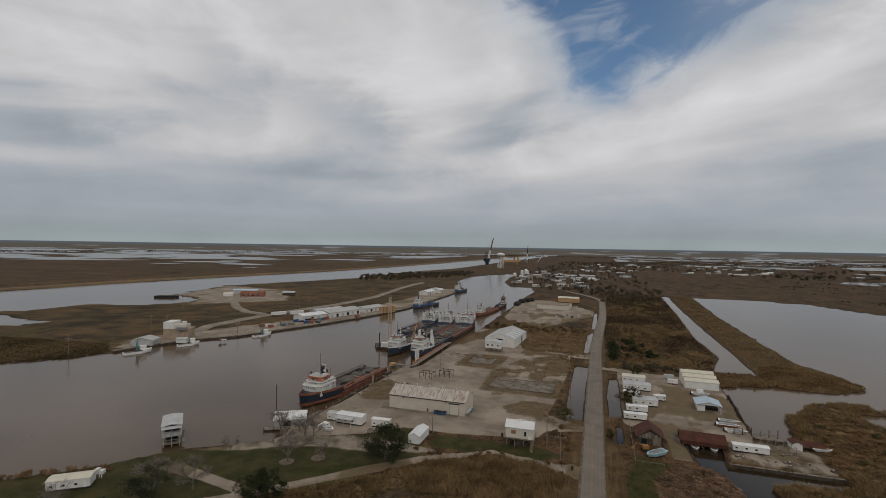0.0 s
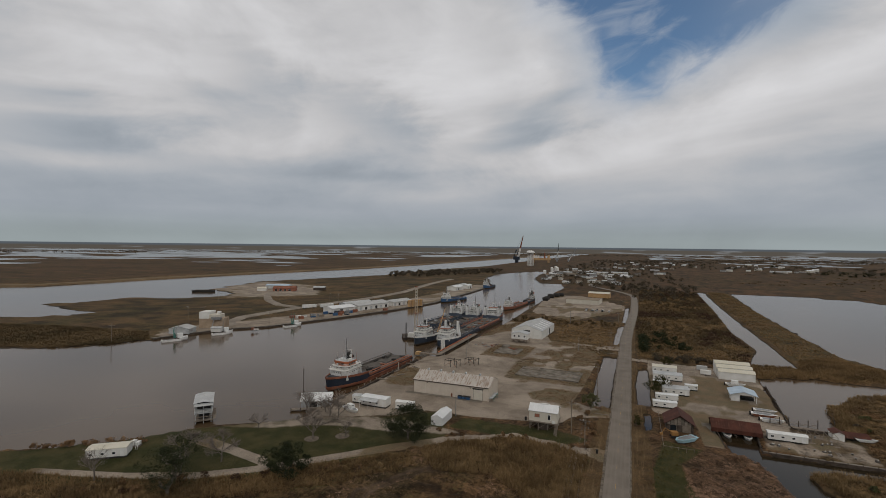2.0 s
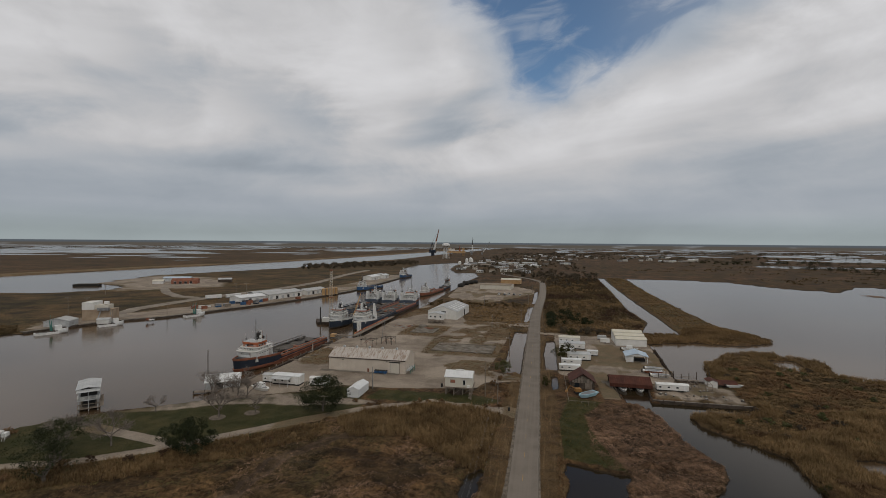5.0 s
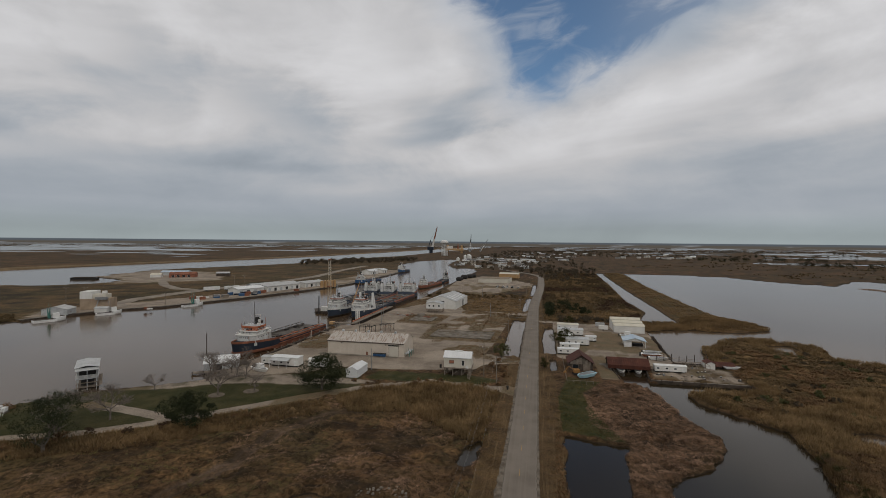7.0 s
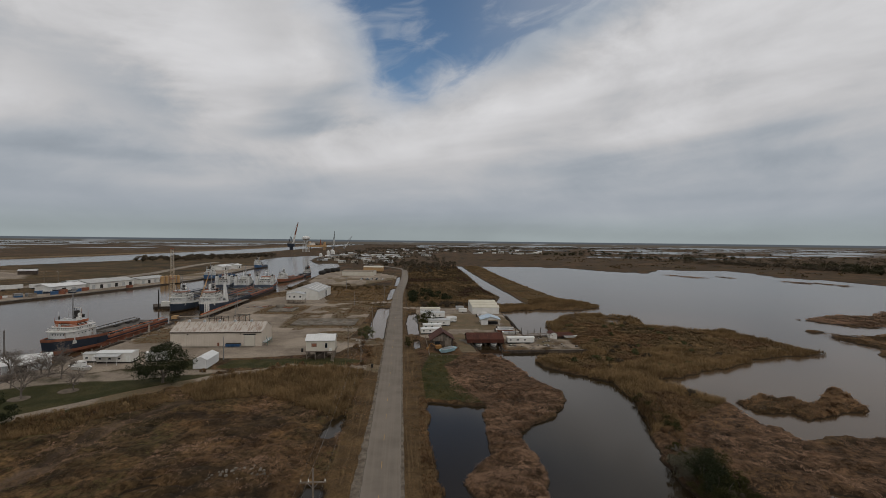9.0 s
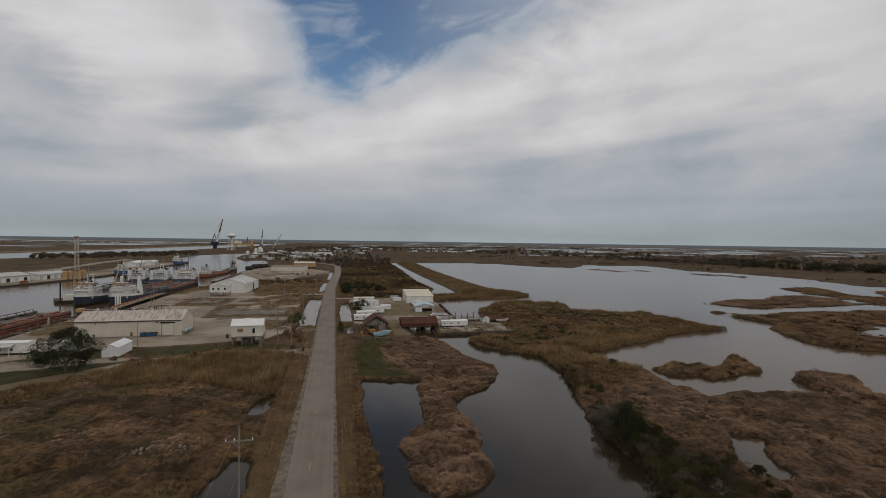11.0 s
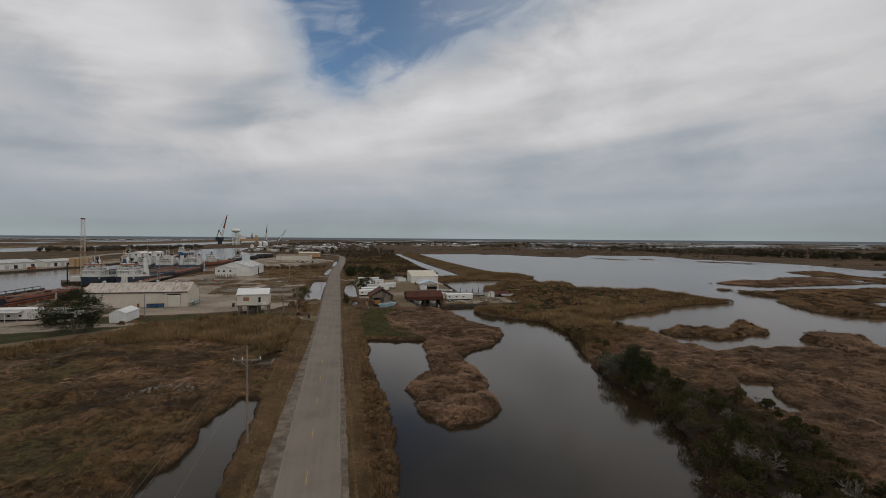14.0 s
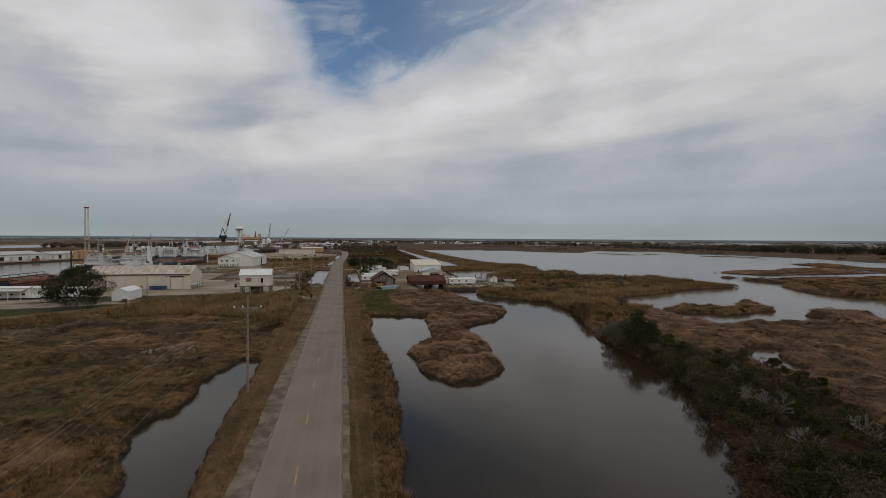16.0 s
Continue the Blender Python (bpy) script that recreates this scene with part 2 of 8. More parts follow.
DARK_TIMBER = stuff("creosoted_timber", (0.045, 0.035, 0.028), (0.09, 0.07, 0.055), 3.0, 0.85, 0.3)
CONCRETE = stuff("worn_concrete", (0.105, 0.088, 0.068), (0.235, 0.208, 0.172), 1.0, 0.9, 0.2, 0, 0.35)
STEEL = stuff("grey_steel", (0.20, 0.20, 0.20), (0.30, 0.30, 0.30), 2.0, 0.5, 0.1, 0.4)
NAVY = stuff("navy_hull_paint", (0.013, 0.019, 0.031), (0.024, 0.032, 0.047), 0.6, 0.45, 0.05, 0, 0.25)
SLATE = stuff("slate_blue_hull_paint", (0.022, 0.033, 0.052), (0.045, 0.058, 0.080), 0.6, 0.5, 0.05, 0, 0.3)
SALMON = stuff("faded_salmon_bulwark_paint", (0.27, 0.105, 0.065), (0.38, 0.165, 0.105), 0.8, 0.7, 0.1, 0, 0.35)
BLUE = stuff("blue_hull_paint", (0.03, 0.08, 0.17), (0.045, 0.105, 0.21), 0.8, 0.45, 0.05)
ORANGE = stuff("orange_deck_paint", (0.36, 0.105, 0.045), (0.46, 0.16, 0.075), 1.0, 0.6, 0.1, 0, 0.3)
RUSTRED = stuff("rust_red_paint", (0.165, 0.062, 0.036), (0.275, 0.108, 0.062), 1.0, 0.75, 0.15, 0, 0.3)
DECK = stuff("dirty_deck_planking", (0.07, 0.062, 0.055), (0.13, 0.115, 0.10), 1.2, 0.85, 0.2, 0, 0.35)
YELLOW = stuff("rusty_yellow_plant_paint", (0.24, 0.115, 0.035), (0.34, 0.185, 0.06), 2.0, 0.7, 0.1)
BUFF = stuff("buff_paint", (0.40, 0.245, 0.11), (0.48, 0.31, 0.16), 1.0, 0.6, 0.1)
GREEN_NET = plain("sea_green_netting", (0.07, 0.20, 0.17), 0.9)
BRICK = stuff("red_brick_wall", (0.25, 0.10, 0.065), (0.33, 0.14, 0.09), 2.0, 0.85, 0.2)
BARK = stuff("bark", (0.09, 0.075, 0.06), (0.16, 0.135, 0.115), 4.0, 0.9, 0.4)
PALE_BARK = stuff("pale_bare_twigs", (0.13, 0.108, 0.092), (0.21, 0.18, 0.155), 4.0, 0.9, 0.3)
WILLOW = stuff("olive_willow_leaves", (0.050, 0.058, 0.018), (0.125, 0.120, 0.045), 0.6, 0.6, 0.0, 0, 0.3, "World", 0.6)
BLEACHED = stuff("bleached_dead_twigs", (0.13, 0.115, 0.10), (0.21, 0.19, 0.17), 4.0, 0.9, 0.2)
LEAF = stuff("dark_evergreen_leaves", (0.015, 0.021, 0.009), (0.040, 0.046, 0.019), 0.6, 0.8, 0.0, 0, 0.3, "World", 0.6, 0.15)
SHRUB = stuff("wax_myrtle_leaves", (0.026, 0.030, 0.012), (0.078, 0.070, 0.027), 0.5, 0.9, 0.0, 0, 0.3, "World", 0.5, 0.05)
BRUSH = stuff("olive_and_tan_brush", (0.050, 0.038, 0.017), (0.165, 0.110, 0.054), 0.10, 0.9, 0.0, 0, 0.7, "World", 0.35)
PALE_LEAF = stuff("pale_grey_green_leaves", (0.060, 0.058, 0.036), (0.165, 0.150, 0.105), 0.8, 0.8, 0.0, 0, 0.3, "World", 0.6)
FAR_GREEN = stuff("far_evergreen_crowns", (0.022, 0.024, 0.013), (0.052, 0.048, 0.024), 0.05, 0.9, 0.0, 0, 0.3, "World", 0.4, 0.1)
FARWOOD = stuff("far_winter_wood", (0.040, 0.035, 0.022), (0.115, 0.088, 0.060), 0.06, 0.9, 0.0, 0, 0.4, "World", 0.5)
REED = stuff("dry_golden_reed", (0.090, 0.058, 0.026), (0.275, 0.178, 0.083), 0.25, 0.85, 0.0, 0, 0.7, "World", 0.35)
MARSH = stuff("dead_brown_marsh_grass", (0.062, 0.037, 0.018), (0.255, 0.152, 0.076), 0.22, 0.9, 0.0, 0, 0.95, "World", 0.35)
PINK = stuff("matted_russet_marsh_grass", (0.112, 0.068, 0.043), (0.330, 0.204, 0.132), 0.25, 0.9, 0.0, 0, 0.95, "World", 0.35)
GREENISH = stuff("winter_green_grass", (0.044, 0.044, 0.014), (0.150, 0.118, 0.042), 0.3, 0.9, 0.0, 0, 0.95, "World", 0.35)
RUSSET_TWIGS = stuff("rust_brown_twigs", (0.030, 0.019, 0.011), (0.105, 0.060, 0.033), 0.5, 0.9, 0.0, 0, 0.35, "World", 0.5)
DASH = stuff("worn_yellow_road_paint", (0.30, 0.19, 0.07), (0.40, 0.27, 0.12), 3.0, 0.8, 0.1, 0, 0.4)


# ---- the plan: water, firm ground, and the one sheet of land ----
CHANNEL = [(-620, -190), (-230, 52), (-163, 92), (-147, 106), (-137, 119), (-128, 128), (-117, 135), (-107, 144), (-109, 156), (-109, 172), (-105, 187), (-104, 241), (-104, 256), (-95, 260),
           (-94, 330), (-91, 400), (-92, 470), (-92, 560), (-95, 700), (-92, 767), (-108, 852), (-149, 856), (-178, 962), (-196, 1112), (-200, 1250), (-230, 1235), (-284, 1106), (-272, 963), (-206, 764),
           (-201, 646), (-199, 494), (-212, 423), (-230, 360), (-247, 315), (-255, 292), (-273, 272), (-286, 242), (-290, 222), (-302, 196), (-321, 178), (-480, 110), (-700, 30)]
RIVER = [(-1500, -150), (-777, 425), (-774, 581), (-742, 802), (-674, 1146), (-647, 1467), (-609, 2521), (-540, 4900), (-380, 4900), (-450, 2019), (-447, 1469), (-509, 1157), (-503, 905), (-538, 808),
         (-600, 650), (-552, 496), (-490, 479), (-466, 443), (-489, 402), (-551, 380), (-553, 352), (-561, 314), (-561, 299), (-496, 287), (-459, 287), (-470, 259), (-484, 238), (-543, 236), (-720, 160), (-1300, -350)]
CREEK = [(12.4, 5), (12.6, 20), (13, 37), (14, 47), (15, 61), (15.6, 74), (14.8, 95), (14.7, 125), (21.7, 122.5), (29.4, 119.5), (28, 110), (26, 92), (18.6, 84), (20.5, 77), (21, 67), (23.2, 63.6),
         (29, 66), (33, 71), (34.8, 86), (34.6, 100), (38.6, 108), (47, 113), (52, 123), (53.6, 130), (50, 142), (45, 168), (38, 177), (36.6, 198), (49.5, 198), (47.5, 178), (80, 178), (80.4, 172.5),
         (66, 170), (55, 167), (57.6, 156.7), (65.5, 147.5), (72.6, 139.3), (71.6, 121), (66, 104), (60, 88), (58.2, 75), (57.4, 65), (54.2, 55.6), (51.6, 50.8), (48.4, 45.2), (45.6, 39.8), (39.0, 32), (33, 18), (30, 5)]
LAKE = [(140, 308), (137, 299), (120, 289), (88, 289), (69, 281), (67, 262), (65, 236), (62.5, 206), (79, 206), (79, 217), (84, 238), (100, 262), (122, 270), (139, 248), (132, 232), (147, 219), (160, 214),
        (167, 224), (166, 202), (168, 187), (173, 171.5), (143.5, 165.6), (126, 156), (99, 144), (89, 142), (86, 137), (95, 123), (94, 106), (96, 94.5), (102, 95.5), (116, 95), (126, 92), (125, 83), (121, 74),
        (150, 64), (230, 90), (330, 130), (420, 190), (484, 294), (496, 327), (495, 361), (517, 420), (517, 471), (517, 532), (493, 568), (526, 690), (420, 720), (359, 640), (329, 650), (296, 700), (276, 766), (141, 791), (129, 557), (127.5, 430), (126, 360), (138, 336)]
CANAL = [(98, 786), (89, 566), (81, 427), (83, 393), (83, 355), (73, 321), (71, 309), (93.6, 313), (95, 369), (96, 460), (101, 649), (108, 791)]
DITCH = [(-8, 20), (-8.9, 41.4), (-11, 48.5), (-12.6, 56), (-10, 63.5), (-11.1, 72), (-8, 82.7), (-4.6, 81.4), (-4.6, 66.7), (-4.4, 52), (-4.2, 45), (-3.6, 40), (-3.4, 20)]
DITCH_BEND = [(-10, 103), (-8.5, 112), (-5.6, 116), (-5.2, 104), (-7, 100)]
POND_A = [(-6.7, 296), (1.1, 300), (0.3, 241), (0.1, 203), (-6.6, 202.4), (-7.6, 238)]
POND_B = [(-1.8, 413), (3.4, 421), (2.6, 341), (-3.2, 335)]
POND_C = [(2.4, 551), (6.2, 553), (4.6, 443), (1.0, 441)]
DITCH_R = [(12.2, 275), (16.4, 277), (16.6, 247), (16.1, 212), (11, 212), (10.6, 245)]
DITCH_R_NEAR = [(13.0, 203), (15.8, 203), (15.6, 186), (13.4, 184)]
MARSH_POND = [(75, 66.5), (82, 74.5), (87, 72.5), (80, 65), (81.5, 60.3), (77.5, 58), (73.6, 60)]
HEADLAND_POND = [(114.5, 255), (129, 258), (126.5, 238), (113.5, 236)]
MEADOW_CUT = [(-57, 81.5), (-50, 88.2), (-40, 88.2), (-29, 89.6), (-29, 90.8), (-40, 89.8), (-50.5, 90), (-58, 83)]
PUDDLE = [(-38, 81.8), (-34, 83), (-28, 83.4), (-27, 84.6), (-34, 84.4), (-38, 83)]
PUDDLE_SMALL = [(-37, 86.6), (-34, 87), (-33.6, 87.8), (-37, 87.6)]
MARSH_POND_FAR = [(94, 60), (104, 58), (110, 52), (104, 49), (96, 53)]
ISLES = [[(98, 120), (108, 125), (111, 122), (117, 124), (117, 117), (119, 116), (130, 126), (137, 130), (135, 121), (128, 111), (122, 111), (114, 108), (107, 106), (106, 110), (99, 111)],
         [(130, 104), (140, 109), (145, 107), (144, 100), (149, 102), (138, 88), (140, 86), (136, 80), (128, 75), (124, 77), (123, 83), (126, 90), (131, 93), (129, 96)],
         [(154, 94), (161, 94), (170, 88), (152, 82), (146, 85)],
         [(233, 252), (275, 266), (290, 261), (320, 280), (351, 283), (349, 253), (337, 234), (285, 229), (251, 225), (239, 241)],
         [(386, 331), (431, 342), (396, 287), (396, 256), (372, 221), (345, 207), (347, 235), (360, 270), (364, 296)],
         [(438, 302), (474, 306), (457, 277), (425, 250), (412, 270)],
         [(211, 216), (218, 203), (234, 203), (258, 208), (299, 214), (318, 207), (325, 190), (275, 163), (254, 168), (221, 158), (218, 144), (235, 138), (260, 140), (240, 122), (205, 120), (192, 126), (183, 137), (188, 157), (195, 168), (208, 177), (206, 188), (206, 200)],
         [(446, 516), (456, 518), (465, 482), (453, 480)], [(467, 496), (478, 496), (481, 452), (468, 455)], [(362, 614), (374, 614), (390, 556), (376, 556)], [(418, 586), (428, 586), (428, 556), (416, 556)], [(300, 150), (350, 175), (400, 200), (410, 180), (340, 135)]]
WATERS = [(CHANNEL, 0.5), (RIVER, 4.0), (CREEK, 1.15), (LAKE, 2.0), (CANAL, 0.8), (DITCH, 0.8), (DITCH_BEND, 1.2), (POND_A, 0.5), (POND_B, 0.5), (POND_C, 0.4), (DITCH_R, 0.4),
          (DITCH_R_NEAR, 0.5), (MARSH_POND, 1.0), (HEADLAND_POND, 0.9), (MARSH_POND_FAR, 1.2), (PUDDLE, 1.0), (PUDDLE_SMALL, 0.6)]
YARD = [(-106, 186), (-104, 250), (-96, 262), (-94, 330), (-91, 400), (-60, 395), (-44, 332), (-12, 326), (-9, 296), (-12, 228), (-14, 203), (1, 196), (1, 190), (-12, 186), (-16, 177), (-48, 171), (-66, 170), (-76, 160), (-104, 146), (-108, 160)]
YARD_FAR = [(-90, 560), (-84, 470), (-40, 430), (2, 520), (2, 560), (-40, 640), (-90, 660)]
MARINA = [(16, 206), (19, 203), (30, 203), (31, 176), (37, 176), (37, 199), (60, 199), (62, 206), (66, 262), (66, 290), (17, 296)]
PARK = [(-190, 70), (-160, 92), (-147, 105), (-137, 117), (-117, 133), (-107, 143), (-76, 158), (-60, 172), (-50, 150), (-64, 131), (-80, 107), (-104, 91), (-140, 76)]
QUAY_LAND = [(-205, 764), (-199, 494), (-212, 423), (-230, 360), (-247, 315), (-255, 292), (-273, 272), (-288, 240), (-294, 226), (-318, 250), (-300, 300), (-268, 370), (-250, 450), (-240, 560), (-235, 760)]
SAND = [(-492, 480), (-552, 498), (-585, 640), (-440, 620), (-360, 500), (-440, 420), (-468, 445)]


def sdf(poly, x, y, reach=40.0):
    """Distance to an outline, below zero inside; past reach it is not worked out."""
    p = np.array(poly, float)
    out = np.full(x.shape, reach)
    near = (x > p[:, 0].min() - reach) & (x < p[:, 0].max() + reach) & (y > p[:, 1].min() - reach) & (y < p[:, 1].max() + reach)
    px, py = x[near], y[near]
    best, inside = np.full(px.shape, 1e18), np.zeros(px.shape, bool)
    for (ax, ay), (bx, by) in zip(p, np.roll(p, -1, 0)):
        ex, ey = bx - ax, by - ay
        k = np.clip(((px - ax) * ex + (py - ay) * ey) / (ex * ex + ey * ey), 0, 1)
        best = np.minimum(best, (px - ax - k * ex) ** 2 + (py - ay - k * ey) ** 2)
        if ey:
            inside ^= ((ay > py) != (by > py)) & (px < ex * (py - ay) / ey + ax)
    d = np.sqrt(best)
    out[near] = np.where(inside, -d, d)
    return np.clip(out, -400, reach)


LATTICE = np.random.default_rng(7).random((257, 257))


def wave(x, y, size, octaves=4):
    """Soft noise over the plan, about 0 to 1."""
    total, amp, norm = np.zeros(np.shape(x)), 1.0, 0.0
    for o in range(octaves):
        u, v = np.asarray(x) / size + 31.7 * o, np.asarray(y) / size + 17.3 * o
        i, j = np.floor(u).astype(int), np.floor(v).astype(int)
        a, b = u - i, v - j
        a, b = a * a * (3 - 2 * a), b * b * (3 - 2 * b)
        i, j = i % 256, j % 256
        total += amp * ((LATTICE[i, j] * (1 - a) + LATTICE[i + 1, j] * a) * (1 - b) + (LATTICE[i, j + 1] * (1 - a) + LATTICE[i + 1, j + 1] * a) * b)
        norm, amp, size = norm + amp, amp * 0.5, size * 0.5
    return total / norm


def ease(v, lo, hi):
    k = np.clip((np.asarray(v, float) - lo) / (hi - lo), 0, 1)
    return k * k * (3 - 2 * k)


def shore(x, y):
    """Distance from the water's edge, above zero on land."""
    d = np.full(np.shape(x), 40.0)
    rag = (wave(x, y, 6.0, 4) - 0.5) * 2.6 + (wave(x, y, 1.7, 2) - 0.5) * 1.2
    drift = (wave(x * 0.7, y * 1.4, 17.0, 3) - 0.5) * 16.0 * ease(x, 150, 230)
    for poly, loose in WATERS:
        d = np.minimum(d, sdf(poly, x, y) + rag * loose)
    for poly in ISLES:
        d = np.maximum(d, -sdf(poly, x, y) + rag * 1.5 + drift)
    # ponds of the open marsh beyond the river, and pools far off on the other side
    wild = ease(x, -880, -1050) + ease(y, 1100, 1400) * ease(x, 60, 160) + ease(x, 800, 1000) * ease(y, 150, 300)
    far = np.abs(x) + np.abs(y)
    pools = (0.628 - 0.68 * wave(x * 0.8, y, 190.0, 3) - 0.32 * wave(x * 0.45, y, 70.0, 3) - 0.11 * ease(far, 1900, 3800) + 0.05 * ease(x, -300, 200)) * 240
    return np.where(wild > 0.5, np.minimum(d, pools), d)


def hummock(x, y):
    """Matted tussocks, 0 in the muddy hollows between them to 1 on the tallest."""
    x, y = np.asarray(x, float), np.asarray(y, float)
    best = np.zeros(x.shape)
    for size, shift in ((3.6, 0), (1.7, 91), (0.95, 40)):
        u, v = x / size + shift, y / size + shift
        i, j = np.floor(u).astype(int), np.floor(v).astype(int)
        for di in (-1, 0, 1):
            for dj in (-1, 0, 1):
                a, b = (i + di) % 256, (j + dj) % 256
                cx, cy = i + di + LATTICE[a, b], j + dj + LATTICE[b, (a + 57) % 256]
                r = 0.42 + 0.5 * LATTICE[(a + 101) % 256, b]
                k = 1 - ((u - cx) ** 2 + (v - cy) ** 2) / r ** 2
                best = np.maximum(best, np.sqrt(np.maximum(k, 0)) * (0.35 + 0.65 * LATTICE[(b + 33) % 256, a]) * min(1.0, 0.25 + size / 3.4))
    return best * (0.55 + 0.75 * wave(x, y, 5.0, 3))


def line_gap(line, x, y):
    """Distance from an open line of the plan."""
    d = np.full(np.shape(x), 99.0)
    for (ax, ay), (bx, by) in zip(line[:-1], line[1:]):
        ex, ey = bx - ax, by - ay
        k = np.clip(((x - ax) * ex + (y - ay) * ey) / (ex * ex + ey * ey), 0, 1)
        d = np.minimum(d, np.hypot(x - ax - k * ex, y - ay - k * ey))
    return d


RUT = [(-66, 66), (-61, 78), (-57, 90), (-56.5, 99), (-56, 108.6), (-52.6, 118), (-46, 127), (-38, 133)]


def ruts(x, y):
    """Wheel ruts through the meadow, two side by side: 1 in the rut."""
    d = line_gap(RUT, x, y) + (wave(x, y, 3.0, 3) - 0.5) * 1.3
    return np.maximum(ease(np.abs(d - 1.3), 0.75, 0.2), 0.45 * ease(d, 2.6, 1.6))


def wet(x, y):
    """Dark wet patches of the near meadow, where the grass lies thin."""
    return ease(wave(x * 0.45 + 210, y, 9.0, 3), 0.58, 0.66) * ease(x, -2, -6) * ease(y, 165, 150)


def firm(x, y):
    """1 on made ground, 0 in the marsh."""
    f = np.zeros(np.shape(x))
    for poly in (YARD, YARD_FAR, MARINA, PARK, QUAY_LAND, SAND):
        f = np.maximum(f, ease(sdf(poly, x, y), 3, -2))
    return np.maximum(f, ease(np.abs(x - 4.9), 7.0, 4.6) * ease(y, 720, 690))


def ground(x, y):
    d = shore(x, y)
    hard = firm(x, y)
    top = 0.34 + (wave(x, y, 9.0, 4) - 0.5) * 0.5 + hummock(x, y) * (0.5 + 0.75 * wave(x + 60, y, 22.0, 3)) * 1.45 * ease(np.hypot(x - 20, y - 90), 300, 190) - ruts(x, y) * 0.4
    top = np.maximum(top, 0.12) + (0.95 - np.maximum(top, 0.12)) * hard
    dike = ease(-sdf([(126, 345), (134, 330), (139, 306), (120, 293), (95, 291), (95, 308), (98, 369), (100, 460), (104, 649), (112, 800), (136, 800), (127, 557), (125, 430)], x, y), -1, 5)
    levee = ease(np.abs(x + 800 + (y - 860) * -0.09 + 25), 34, 8) * ease(y, 300, 420)
    top = top + dike * 1.0 + levee * 2.0
    return np.where(d > 0, np.minimum(top, d * (1.3 - 0.8 * hard)), np.maximum(d * 0.45, -1.6))


def graded(lo, hi, step, grow, first, last):
    """Grid lines: even steps from lo to hi, and then wider and wider out to first and last."""
    mid = list(np.arange(lo, hi + step / 2, step))
    up, s = [mid[-1]], step
    while up[-1] < last:
        s *= grow
        up.append(up[-1] + s)
    down, s = [mid[0]], step
    while down[-1] > first:
        s *= grow
        down.append(down[-1] - s)
    return np.array(down[:0:-1] + mid + up[1:])


def quick_mesh(name, verts, faces, mat, sides):
    me = bpy.data.meshes.new(name)
    n, k = len(verts), len(faces)
    me.vertices.add(n)
    me.vertices.foreach_set("co", np.asarray(verts, np.float32).ravel())
    me.loops.add(k * sides)
    me.loops.foreach_set("vertex_index", np.asarray(faces, np.int32).ravel())
    me.polygons.add(k)
    me.polygons.foreach_set("loop_start", np.arange(0, k * sides, sides, dtype=np.int32))
    me.materials.append(mat)
    me.update(calc_edges=True)
    return me


